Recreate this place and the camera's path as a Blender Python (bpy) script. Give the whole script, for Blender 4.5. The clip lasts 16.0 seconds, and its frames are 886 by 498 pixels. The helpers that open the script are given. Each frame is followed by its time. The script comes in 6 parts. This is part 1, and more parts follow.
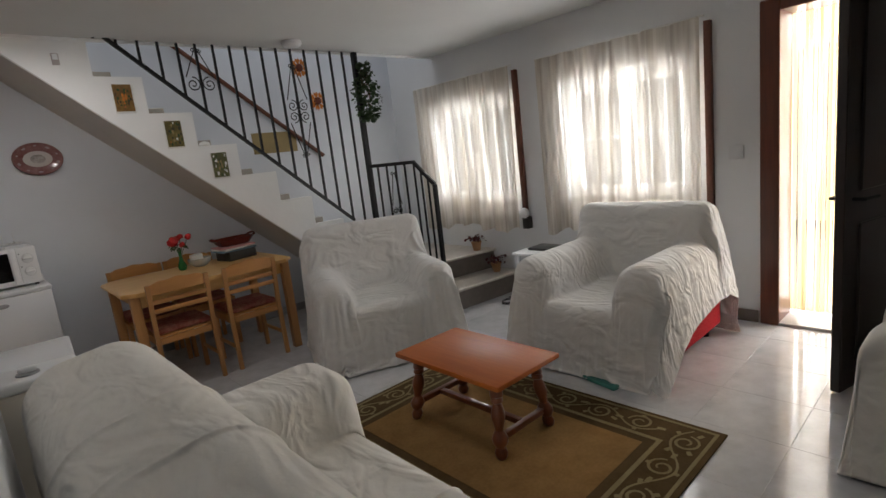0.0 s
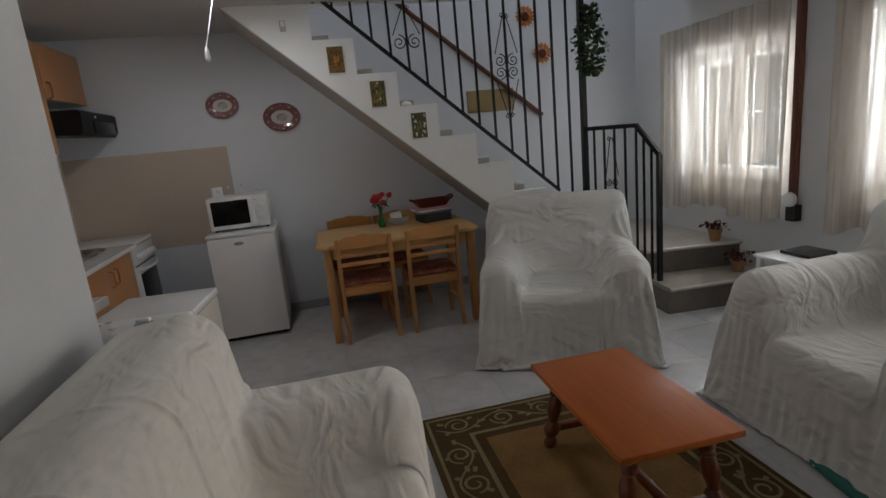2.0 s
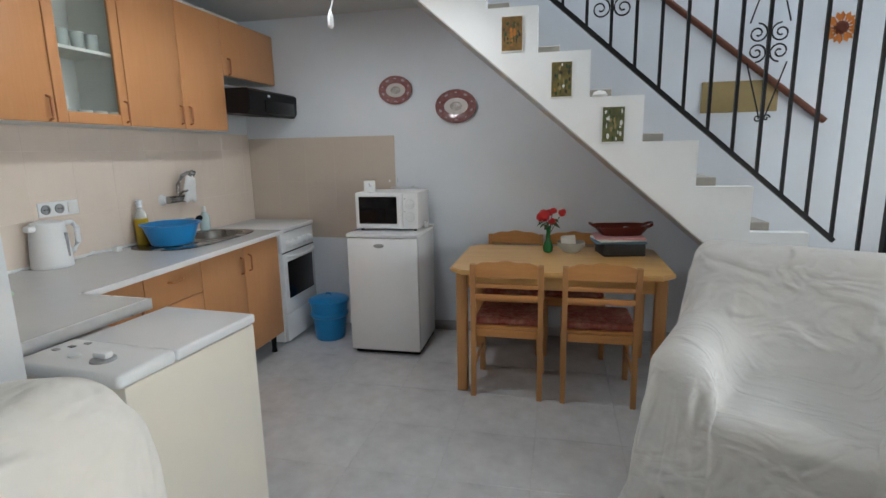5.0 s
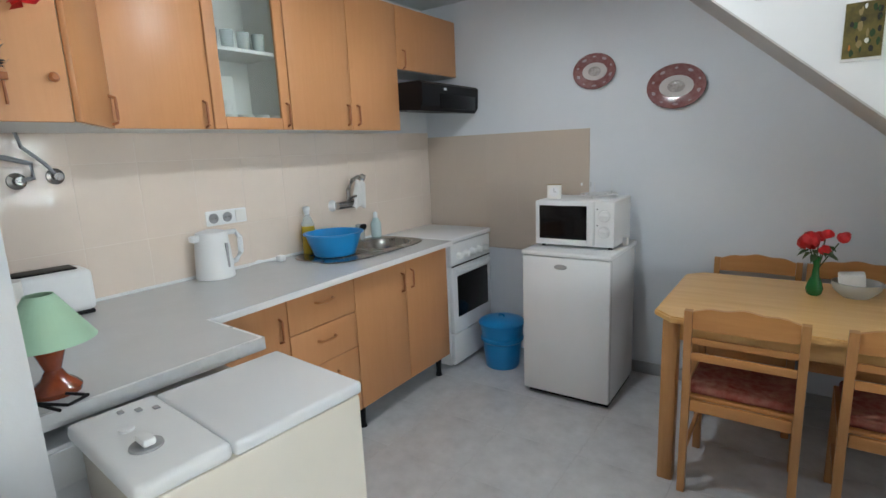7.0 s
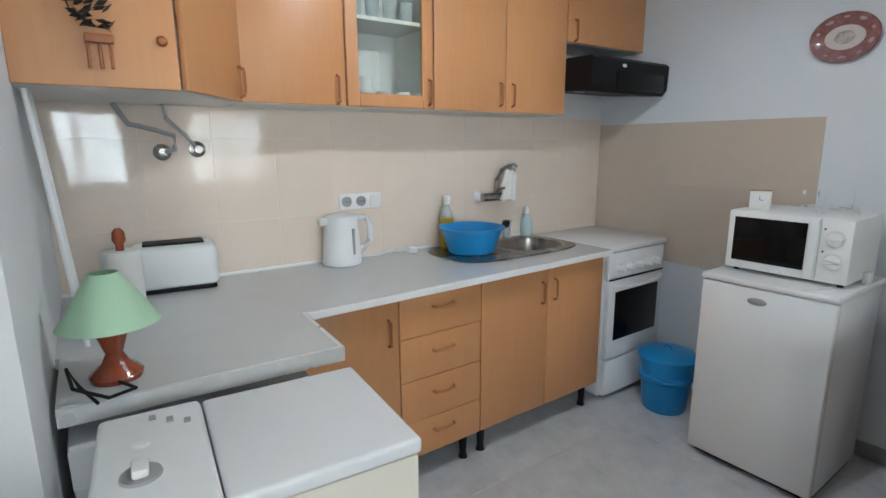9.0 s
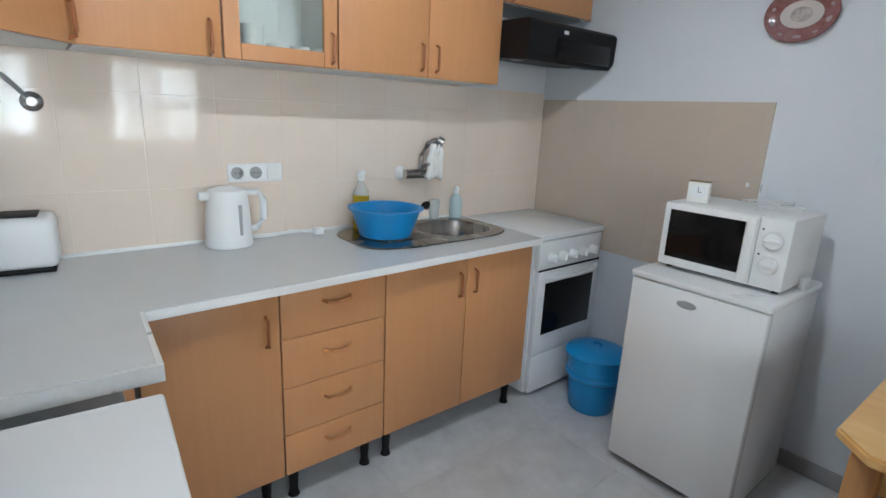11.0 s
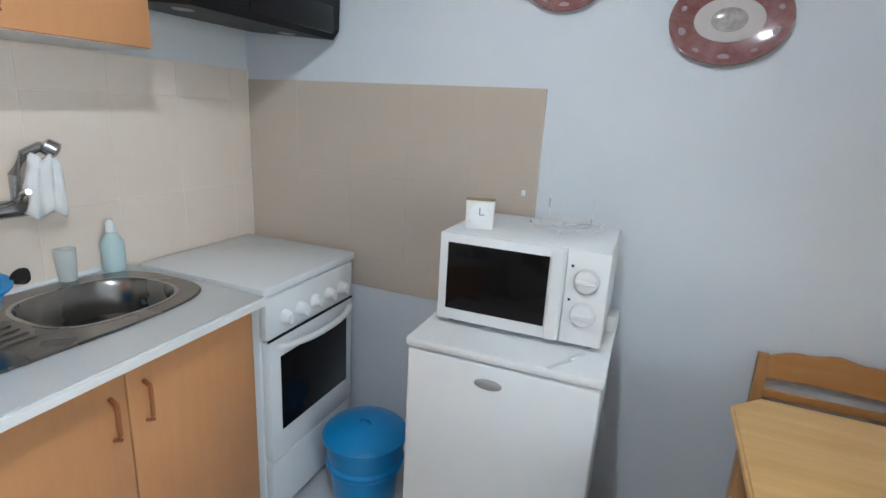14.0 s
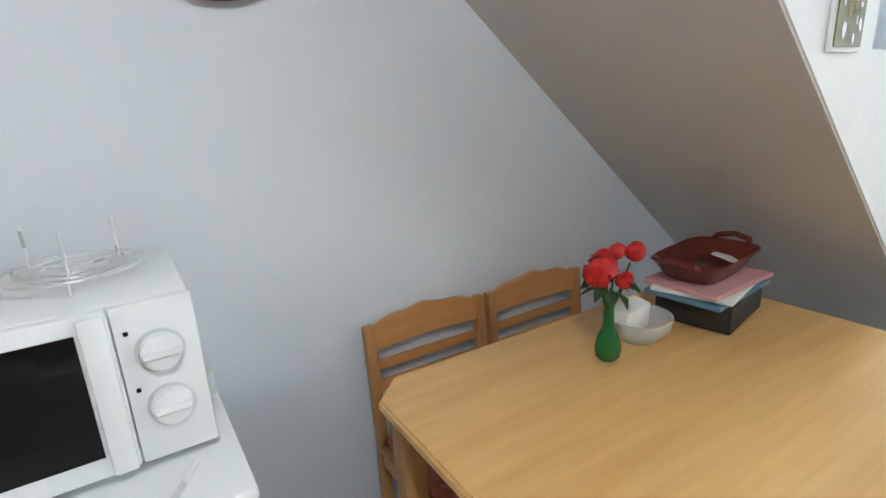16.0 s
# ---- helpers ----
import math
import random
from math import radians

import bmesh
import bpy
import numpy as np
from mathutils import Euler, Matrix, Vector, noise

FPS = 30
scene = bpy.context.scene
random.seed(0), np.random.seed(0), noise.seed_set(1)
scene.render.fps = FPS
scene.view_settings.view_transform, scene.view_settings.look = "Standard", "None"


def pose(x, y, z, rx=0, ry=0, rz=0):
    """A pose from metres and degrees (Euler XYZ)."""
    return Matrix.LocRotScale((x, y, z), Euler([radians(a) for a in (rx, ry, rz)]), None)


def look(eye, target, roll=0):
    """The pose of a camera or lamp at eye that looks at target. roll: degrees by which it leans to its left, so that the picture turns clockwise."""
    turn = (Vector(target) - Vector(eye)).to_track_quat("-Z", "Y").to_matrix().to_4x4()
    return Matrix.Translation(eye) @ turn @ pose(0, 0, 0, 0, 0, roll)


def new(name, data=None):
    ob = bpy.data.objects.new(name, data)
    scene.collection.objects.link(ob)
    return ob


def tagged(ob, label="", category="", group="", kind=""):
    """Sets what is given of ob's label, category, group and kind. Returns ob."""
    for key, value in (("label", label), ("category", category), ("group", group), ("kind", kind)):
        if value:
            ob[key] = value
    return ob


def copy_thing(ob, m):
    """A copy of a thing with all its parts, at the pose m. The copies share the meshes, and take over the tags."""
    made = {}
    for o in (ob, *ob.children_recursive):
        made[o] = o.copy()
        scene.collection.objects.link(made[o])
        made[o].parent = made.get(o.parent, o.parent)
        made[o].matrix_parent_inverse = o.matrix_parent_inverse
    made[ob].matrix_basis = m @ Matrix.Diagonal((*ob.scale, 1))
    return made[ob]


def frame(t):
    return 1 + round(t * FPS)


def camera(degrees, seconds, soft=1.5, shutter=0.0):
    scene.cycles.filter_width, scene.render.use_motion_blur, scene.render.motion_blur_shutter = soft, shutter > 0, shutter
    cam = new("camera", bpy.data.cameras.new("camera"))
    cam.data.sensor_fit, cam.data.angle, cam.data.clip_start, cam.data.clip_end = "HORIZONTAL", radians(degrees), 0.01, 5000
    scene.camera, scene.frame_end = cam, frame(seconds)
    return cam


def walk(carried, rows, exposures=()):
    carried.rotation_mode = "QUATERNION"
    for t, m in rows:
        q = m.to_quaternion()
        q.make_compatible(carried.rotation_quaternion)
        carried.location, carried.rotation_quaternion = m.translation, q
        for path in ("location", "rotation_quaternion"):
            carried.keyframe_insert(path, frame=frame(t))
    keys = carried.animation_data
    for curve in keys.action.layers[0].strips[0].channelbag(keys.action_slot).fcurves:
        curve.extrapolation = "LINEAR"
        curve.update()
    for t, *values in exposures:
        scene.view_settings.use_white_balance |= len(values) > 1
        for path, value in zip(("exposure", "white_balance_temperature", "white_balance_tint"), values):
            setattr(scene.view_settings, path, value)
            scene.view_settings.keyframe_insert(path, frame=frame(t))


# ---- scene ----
cam = camera(81.7, 16.0)
METRES, EYE, TILT, LEAN, TURN = 4.7, 1.46, 0.0, 0.0, -42.6
PATH = [
    (0, (0.277, 0.059, 1.395), (1.598, 1.516, 1.033), -6.7),
    (0.5, (0.41, 0.082, 1.404), (1.498, 1.712, 1.004), -4.3),
    (1, (0.598, 0.129, 1.392), (1.562, 1.826, 0.955), -3.7),
    (1.5, (0.775, 0.185, 1.388), (1.584, 1.959, 0.946), -3.5),
    (2, (1.003, 0.214, 1.401), (1.423, 2.123, 0.979), -5.6),
    (2.5, (1.108, 0.316, 1.367), (1.405, 2.248, 0.943), -5.5),
    (3, (1.198, 0.442, 1.38), (1.45, 2.379, 0.954), -4.0),
    (3.5, (1.396, 0.539, 1.393), (1.327, 2.498, 0.992), -4.7),
    (3.7, (1.432, 0.6, 1.375), (1.299, 2.559, 0.995), -3.6),
    (5.8, (1.496, 1.391, 1.392), (0.845, 3.245, 1.02), -1.2),
    (6, (1.467, 1.449, 1.387), (0.762, 3.284, 1.019), -0.9),
    (6.5, (1.377, 1.585, 1.405), (0.572, 3.377, 1.029), -0.8),
    (7, (1.368, 1.744, 1.417), (0.229, 3.343, 1.036), -2.5),
    (7.5, (1.341, 1.846, 1.414), (-0.069, 3.212, 1.033), -1.2),
    (8, (1.267, 1.928, 1.397), (-0.242, 3.187, 1.027), -0.5),
    (8.5, (1.224, 2.03, 1.420), (-0.312, 3.250, 1.032), -0.3),
    (8.7, (1.230, 2.078, 1.392), (-0.367, 3.222, 1.024), -0.8),
    (10.8, (1.197, 2.435, 1.396), (-0.396, 3.537, 0.899), 1.8),
    (11, (1.14, 2.491, 1.402), (-0.37, 3.699, 0.891), 2.7),
    (11.5, (1.101, 2.659, 1.394), (-0.335, 3.95, 0.873), 1.4),
    (12, (1.018, 2.762, 1.395), (-0.406, 4.067, 0.875), 2.4),
    (12.5, (0.856, 2.826, 1.395), (-0.504, 4.198, 0.88), 2.6),
    (13, (0.727, 2.86, 1.415), (-0.564, 4.297, 0.899), 0.3),
    (13.5, (0.688, 3.024, 1.418), (-0.415, 4.611, 0.902), 0.3),
    (14, (0.648, 3.175, 1.42), (-0.093, 4.956, 0.902), 3.1),
    (14.5, (0.579, 3.295, 1.412), (0.438, 5.222, 0.898), 2.8),
    (15, (0.528, 3.389, 1.419), (0.876, 5.274, 0.850), -0.7),
    (15.5, (0.515, 3.545, 1.379), (1.215, 5.327, 0.802), -1.6),
    (16, (0.525, 3.621, 1.354), (1.515, 5.271, 0.807), -3.2),
]
walk(cam, [(t, look(eye, target, roll)) for t, eye, target, roll in PATH],
     exposures=[(0, -0.2, 6850, 11), (0.7, -0.70, 6850, 11), (2.0, -0.62, 6650, 10), (2.5, -0.5, 6550, 10), (3.6, -0.1, 6400, 8), (5.8, 0.85, 6100, 4), (8.5, 0.85, 6000, 3),
                (11, 0.97, 5850, 3), (13, 1.12, 5700, 2), (14.5, 1.32, 5800, 2), (16, 1.42, 6000, 3)])

# ---- world and lights ----
world = bpy.data.worlds.new("world")
scene.world = world
world.use_nodes = True
wn = world.node_tree
sky = wn.nodes.new("ShaderNodeTexSky")
sky.sky_type = "NISHITA"
sky.sun_disc = False
sky.sun_elevation, sky.sun_rotation = radians(48), radians(60)
wn.links.new(sky.outputs[0], wn.nodes["Background"].inputs[0])
wn.nodes["Background"].inputs[1].default_value = 0.15

sun = new("sun", bpy.data.lights.new("sun", "SUN"))
sun.data.energy, sun.data.angle, sun.data.color = 3.0, radians(0.5), (1, 0.95, 0.88)
sun.matrix_world = look((10, 2, 8), (10 - 0.5, 2 - 0.35, 8 - 0.9))


def area(name, loc, target, w, h, power, color=(1, 1, 1)):
    l = new(name, bpy.data.lights.new(name, "AREA"))
    l.data.shape, l.data.size, l.data.size_y = "RECTANGLE", w, h
    l.data.energy, l.data.color = power, color
    l.matrix_world = look(loc, target)
    return l


# daylight standing in the openings
for y, power in ((2.095, 130), (3.725, 96)):
    area("window_daylight", (4.372, y, 1.37), (0, y, 1.37), 1.04, 1.0, power, (0.93, 0.96, 1.0))
area("door_daylight", (4.66, 0.62, 1.08), (0, 0.62, 1.08), 1.1, 2.1, 190, (0.86, 0.94, 1.0))
bulb = new("lamp_light", bpy.data.lights.new("lamp_light", "POINT"))
bulb.data.energy, bulb.data.shadow_soft_size, bulb.data.color = 17, 0.03, (0.97, 0.98, 1.0)
bulb.location = (0.46, 3.32, 2.280)
# added fill lamp under the closed stairwell ceiling, where no opening is
area("stairwell_fill", (2.2, 4.5, 4.7), (2.2, 4.5, 0), 2.4, 0.6, 24, (0.9, 0.95, 1.0))


# ---- materials ----
def mat(name, color, rough=0.6, metal=0.0, noise_scale=0.0, amount=0.12, bump=0.0, bump_scale=0.0, spec=0.5, second=None, coat=0.0, stretch=(1, 1, 1), vary=0.0):
    m = bpy.data.materials.new(name)
    m.use_nodes = True
    nt = m.node_tree
    b = nt.nodes["Principled BSDF"]
    b.inputs["Base Color"].default_value = (*color, 1)
    b.inputs["Roughness"].default_value = rough
    b.inputs["Metallic"].default_value = metal
    b.inputs["Specular IOR Level"].default_value = spec
    b.inputs["Coat Weight"].default_value = coat
    tc = nt.nodes.new("ShaderNodeTexCoord")
    mp = nt.nodes.new("ShaderNodeMapping")
    mp.inputs["Scale"].default_value = stretch
    nt.links.new(tc.outputs["Object"], mp.inputs[0])
    out = None
    if noise_scale:
        n1 = nt.nodes.new("ShaderNodeTexNoise")
        n1.inputs["Scale"].default_value = noise_scale
        n1.inputs["Detail"].default_value = 8
        n1.inputs["Roughness"].default_value = 0.62
        nt.links.new(mp.outputs[0], n1.inputs["Vector"])
        n2 = nt.nodes.new("ShaderNodeTexNoise")
        n2.inputs["Scale"].default_value = noise_scale * 0.17
        n2.inputs["Detail"].default_value = 3
        nt.links.new(tc.outputs["Object"], n2.inputs["Vector"])
        add = nt.nodes.new("ShaderNodeMath")
        add.operation = "ADD"
        nt.links.new(n1.outputs[0], add.inputs[0])
        nt.links.new(n2.outputs[0], add.inputs[1])
        ramp = nt.nodes.new("ShaderNodeMapRange")
        ramp.inputs[1].default_value, ramp.inputs[2].default_value = 0.72, 1.28
        nt.links.new(add.outputs[0], ramp.inputs[0])
        mix = nt.nodes.new("ShaderNodeMix")
        mix.data_type = "RGBA"
        c2 = second or tuple(c * (1 - amount) for c in color)
        mix.inputs[6].default_value, mix.inputs[7].default_value = (*color, 1), (*c2, 1)
        nt.links.new(ramp.outputs[0], mix.inputs[0])
        out = mix.outputs[2]
        r2 = nt.nodes.new("ShaderNodeMapRange")
        r2.inputs[3].default_value, r2.inputs[4].default_value = (max(0.02, rough - 0.07), min(1, rough + 0.1)) if rough > 0.07 else (rough * 0.6, rough * 1.8)
        nt.links.new(n2.outputs[0], r2.inputs[0])
        nt.links.new(r2.outputs[0], b.inputs["Roughness"])
    if vary:
        oi = nt.nodes.new("ShaderNodeObjectInfo")
        mr = nt.nodes.new("ShaderNodeMapRange")
        mr.inputs[3].default_value, mr.inputs[4].default_value = 1 - vary, 1 + vary
        nt.links.new(oi.outputs["Random"], mr.inputs[0])
        hs = nt.nodes.new("ShaderNodeHueSaturation")
        nt.links.new(mr.outputs[0], hs.inputs["Value"])
        if out:
            nt.links.new(out, hs.inputs["Color"])
        else:
            hs.inputs["Color"].default_value = (*color, 1)
        out = hs.outputs[0]
    if out:
        nt.links.new(out, b.inputs["Base Color"])
    if bump:
        n3 = nt.nodes.new("ShaderNodeTexNoise")
        n3.inputs["Scale"].default_value = bump_scale or 60
        n3.inputs["Detail"].default_value = 5
        nt.links.new(mp.outputs[0], n3.inputs["Vector"])
        bp = nt.nodes.new("ShaderNodeBump")
        bp.inputs["Strength"].default_value = bump
        bp.inputs["Distance"].default_value = 0.004
        nt.links.new(n3.outputs[0], bp.inputs["Height"])
        nt.links.new(bp.outputs[0], b.inputs["Normal"])
    return m


def wood(name, light, dark, rough=0.4, scale=1.0, axis=2, coat=0.0, vary=0.0, contrast=1.0):
    """Wood with its grain running along the given axis of the object."""
    st = [9.0 * scale] * 3
    st[axis] = 0.7 * scale
    m = mat(name, light, rough, noise_scale=6, second=dark, stretch=tuple(st), bump=0.12, bump_scale=14, coat=coat, vary=vary)
    return m


wall_paint = mat("wall_paint", (0.70, 0.71, 0.73), 0.75, noise_scale=3, amount=0.06, bump=0.35, bump_scale=25)
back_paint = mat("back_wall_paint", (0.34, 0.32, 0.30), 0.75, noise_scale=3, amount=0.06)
blue_paint = mat("blue_white_paint", (0.70, 0.727, 0.775), 0.7, noise_scale=2.5, amount=0.07, bump=0.35, bump_scale=25)
# stair plaster toned down, the underside's shade put into the colour
shaded_soffit = mat("shaded_soffit", (0.62, 0.60, 0.57), 0.75, noise_scale=3, amount=0.1, bump=0.5, bump_scale=18)
stair_paint = mat("stair_paint", (0.88, 0.885, 0.885), 0.7, noise_scale=3, amount=0.06, bump=0.35, bump_scale=25)
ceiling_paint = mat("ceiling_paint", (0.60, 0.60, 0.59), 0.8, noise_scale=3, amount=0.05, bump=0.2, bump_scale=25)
grout = mat("grout", (0.54, 0.54, 0.56), 0.8, noise_scale=20)
floor_tile = mat("marbled_floor_tile", (0.66, 0.665, 0.685), 0.11, noise_scale=8, second=(0.46, 0.465, 0.485), vary=0.03, spec=0.5)
wall_tile = mat("beige_wall_tile", (0.74, 0.635, 0.55), 0.04, noise_scale=9, amount=0.04, vary=0.012, spec=0.5)
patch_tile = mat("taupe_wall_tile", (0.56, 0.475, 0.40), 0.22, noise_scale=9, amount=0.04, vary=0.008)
wall_tile_grout = mat("wall_tile_grout", (0.78, 0.69, 0.61), 0.5, noise_scale=20)
skirting = mat("grey_skirting", (0.34, 0.34, 0.35), 0.3, noise_scale=8)
brown_skirting = mat("brown_skirting", (0.16, 0.12, 0.10), 0.3, noise_scale=8)
beech = wood("orange_beech", (0.54, 0.268, 0.115), (0.50, 0.235, 0.095), 0.38, 0.8, 2, vary=0.03)
beech_handle = mat("beech_handle", (0.34, 0.12, 0.04), 0.35, noise_scale=25)
beech_light = mat("beech_handle_light", (0.50, 0.22, 0.08), 0.35, noise_scale=25)
dark_gap = mat("dark_edge", (0.10, 0.06, 0.04), 0.6)
melamine = mat("white_melamine", (0.72, 0.71, 0.69), 0.4, noise_scale=5, amount=0.04)
worktop_mat = mat("grey_speckled_worktop", (0.62, 0.63, 0.64), 0.22, noise_scale=9, amount=0.06)
worktop_edge = mat("white_worktop_edge", (0.80, 0.80, 0.80), 0.3, noise_scale=20, amount=0.06)
enamel = mat("white_enamel", (0.80, 0.81, 0.83), 0.22, noise_scale=4, amount=0.04)
cream_enamel = mat("cream_enamel", (0.80, 0.75, 0.66), 0.25, noise_scale=4, amount=0.05)
white_plastic = mat("white_plastic", (0.80, 0.81, 0.82), 0.35, noise_scale=8, amount=0.04)
clear_grey = mat("grey_plastic", (0.35, 0.35, 0.36), 0.35, noise_scale=8)
black_plastic = mat("black_plastic", (0.006, 0.006, 0.007), 0.45, noise_scale=9, spec=0.2)
black_glass = mat("black_glass", (0.006, 0.005, 0.005), 0.12, noise_scale=5, spec=0.2)
blue_plastic = mat("blue_plastic", (0.02, 0.26, 0.62), 0.3, noise_scale=6, amount=0.12)
steel = mat("brushed_steel", (0.31, 0.295, 0.28), 0.25, 1.0, noise_scale=30, amount=0.25)
chrome = mat("chrome", (0.50, 0.49, 0.48), 0.2, 1.0, noise_scale=20)
aluminium = mat("aluminium_edge", (0.74, 0.75, 0.76), 0.28, 0.35, noise_scale=40)
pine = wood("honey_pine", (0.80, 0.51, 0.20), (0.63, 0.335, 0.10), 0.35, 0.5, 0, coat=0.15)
# orange chair pine, with some of the under-stairs shade in its colour
chair_pine = wood("shaded_orange_pine", (0.60, 0.295, 0.10), (0.50, 0.22, 0.065), 0.4, 0.8, 0, coat=0.1)
# honey pine of legs and uprights, its colour darkened to stand for shade
shaded_pine_up = wood("shaded_honey_pine_upright", (0.52, 0.265, 0.095), (0.42, 0.195, 0.065), 0.4, 1.2, 2, coat=0.15)
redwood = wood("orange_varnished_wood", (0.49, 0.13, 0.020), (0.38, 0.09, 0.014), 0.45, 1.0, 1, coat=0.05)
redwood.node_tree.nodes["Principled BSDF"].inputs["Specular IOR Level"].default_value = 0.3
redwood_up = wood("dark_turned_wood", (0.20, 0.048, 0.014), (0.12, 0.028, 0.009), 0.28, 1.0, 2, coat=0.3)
door_wood = wood("mahogany_door_wood", (0.15, 0.035, 0.012), (0.08, 0.018, 0.008), 0.3, 1.0, 2)
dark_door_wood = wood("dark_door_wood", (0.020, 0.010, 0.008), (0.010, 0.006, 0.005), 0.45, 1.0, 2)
rail_wood = wood("brown_handrail_wood", (0.16, 0.05, 0.025), (0.10, 0.03, 0.016), 0.4, 1.0, 0)
cloth_white = mat("white_cotton_cover", (0.81, 0.80, 0.785), 0.95, noise_scale=14, amount=0.05, bump=0.55, bump_scale=42, spec=0.1)
cloth_cream = mat("cream_cotton_cover", (0.83, 0.80, 0.755), 0.95, noise_scale=14, amount=0.06, bump=0.55, bump_scale=38, spec=0.1)


def crease(m, scale, depth):
    """Soft irregular creases under the fine relief of a cloth."""
    nt = m.node_tree
    tc, nz, mr, bp = (nt.nodes.new(k) for k in ("ShaderNodeTexCoord", "ShaderNodeTexNoise", "ShaderNodeMapRange", "ShaderNodeBump"))
    mp = nt.nodes.new("ShaderNodeMapping")
    mp.inputs["Scale"].default_value = (1.0, 2.2, 1.4)
    nz.inputs["Scale"].default_value, nz.inputs["Detail"].default_value, nz.inputs["Distortion"].default_value = scale, 2.5, 0.8
    nt.links.new(tc.outputs["Object"], mp.inputs[0])
    nt.links.new(mp.outputs[0], nz.inputs["Vector"])
    ab = nt.nodes.new("ShaderNodeMath")
    ab.operation = "SUBTRACT"
    ab.inputs[1].default_value = 0.5
    ab2 = nt.nodes.new("ShaderNodeMath")
    ab2.operation = "ABSOLUTE"
    nt.links.new(nz.outputs[0], ab.inputs[0])
    nt.links.new(ab.outputs[0], ab2.inputs[0])
    mr.inputs[1].default_value, mr.inputs[2].default_value = 0.0, 0.22
    mr.interpolation_type = "SMOOTHSTEP"
    nt.links.new(ab2.outputs[0], mr.inputs[0])
    bp.inputs["Strength"].default_value, bp.inputs["Distance"].default_value = 0.55, depth
    nt.links.new(mr.outputs[0], bp.inputs["Height"])
    fine = [n for n in nt.nodes if n.bl_idname == "ShaderNodeBump" and n != bp][0]
    nt.links.new(bp.outputs[0], fine.inputs["Normal"])


crease(cloth_white, 3.6, 0.020)
crease(cloth_cream, 3.0, 0.020)
red_fabric = mat("red_fabric", (0.50, 0.012, 0.022), 0.85, noise_scale=30, amount=0.15, bump=0.4, bump_scale=300, spec=0.2)
teal_fabric = mat("teal_fabric", (0.05, 0.20, 0.17), 0.9, noise_scale=30, bump=0.4, bump_scale=300)
iron = mat("black_wrought_iron", (0.012, 0.012, 0.013), 0.4, 0.3, noise_scale=20, bump=0.2, bump_scale=60)
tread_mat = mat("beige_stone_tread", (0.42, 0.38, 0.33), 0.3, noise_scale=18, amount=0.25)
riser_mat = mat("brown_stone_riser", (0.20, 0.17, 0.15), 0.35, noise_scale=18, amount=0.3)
nosing_mat = mat("light_nosing", (0.60, 0.56, 0.50), 0.35, noise_scale=18)
leaf_green = mat("leaf_green", (0.045, 0.095, 0.028), 0.55, noise_scale=30, amount=0.5, vary=0.2)
flower_red = mat("rose_red", (0.60, 0.012, 0.015), 0.55, noise_scale=40, amount=0.35)
dark_red = mat("dark_red_flower", (0.10, 0.012, 0.012), 0.7, noise_scale=40, amount=0.4)
orange_petal = mat("orange_petal", (0.62, 0.20, 0.03), 0.7, noise_scale=40, amount=0.3)
flower_core = mat("flower_core", (0.12, 0.03, 0.015), 0.9, noise_scale=60)
terracotta = mat("terracotta", (0.42, 0.22, 0.10), 0.8, noise_scale=20)
green_glass = mat("green_vase_glaze", (0.015, 0.14, 0.03), 0.15, noise_scale=10)
green_shade = mat("green_lampshade", (0.38, 0.56, 0.40), 0.8, noise_scale=8, amount=0.06)
lamp_wood = wood("turned_lamp_wood", (0.28, 0.055, 0.018), (0.18, 0.035, 0.012), 0.2, 1.0, 2, coat=0.5)
rug_field = mat("tan_rug_field", (0.33, 0.19, 0.075), 1.0, noise_scale=60, amount=0.25, bump=0.8, bump_scale=260, spec=0.05)
rug_band = mat("dark_rug_band", (0.125, 0.08, 0.038), 1.0, noise_scale=60, amount=0.25, bump=0.8, bump_scale=260, spec=0.05)
rug_scroll = mat("light_rug_scroll", (0.32, 0.26, 0.14), 1.0, noise_scale=60, amount=0.2, bump=0.8, bump_scale=260, spec=0.05)
plate_rim = mat("maroon_plate_rim", (0.20, 0.065, 0.060), 0.12, noise_scale=45, second=(0.30, 0.17, 0.17))
rim_light = mat("plate_rim_light", (0.42, 0.33, 0.35), 0.2, noise_scale=35)
plate_white = mat("plate_white", (0.62, 0.57, 0.55), 0.15, noise_scale=35, amount=0.1)
plate_motif = mat("plate_motif", (0.20, 0.17, 0.16), 0.15, noise_scale=55, second=(0.55, 0.50, 0.48))
picture_a = mat("picture_paint", (0.05, 0.045, 0.015), 0.5, noise_scale=32, second=(0.20, 0.15, 0.035))
picture_b = mat("picture_paint_green", (0.03, 0.045, 0.015), 0.5, noise_scale=32, second=(0.16, 0.15, 0.05))
picture_c = mat("picture_paint_red", (0.08, 0.045, 0.015), 0.5, noise_scale=32, second=(0.26, 0.14, 0.03))
clear_pink = mat("pinkish_grey_plastic", (0.50, 0.44, 0.43), 0.4, noise_scale=10, amount=0.1)
yellow_board = mat("ochre_board", (0.34, 0.25, 0.11), 0.7, noise_scale=10, amount=0.2)
check_red = mat("tartan_cushion", (0.22, 0.035, 0.030), 0.95, noise_scale=40, second=(0.42, 0.20, 0.15), spec=0.1)
yellow_liquid = mat("yellow_oil", (0.42, 0.30, 0.02), 0.1, noise_scale=10)
pale_blue = mat("pale_blue_soap", (0.52, 0.66, 0.68), 0.15, noise_scale=10)
brown_clay = mat("brown_glazed_clay", (0.12, 0.022, 0.014), 0.15, noise_scale=15)
paper_white = mat("paper_white", (0.78, 0.77, 0.74), 0.7, noise_scale=20, amount=0.05)
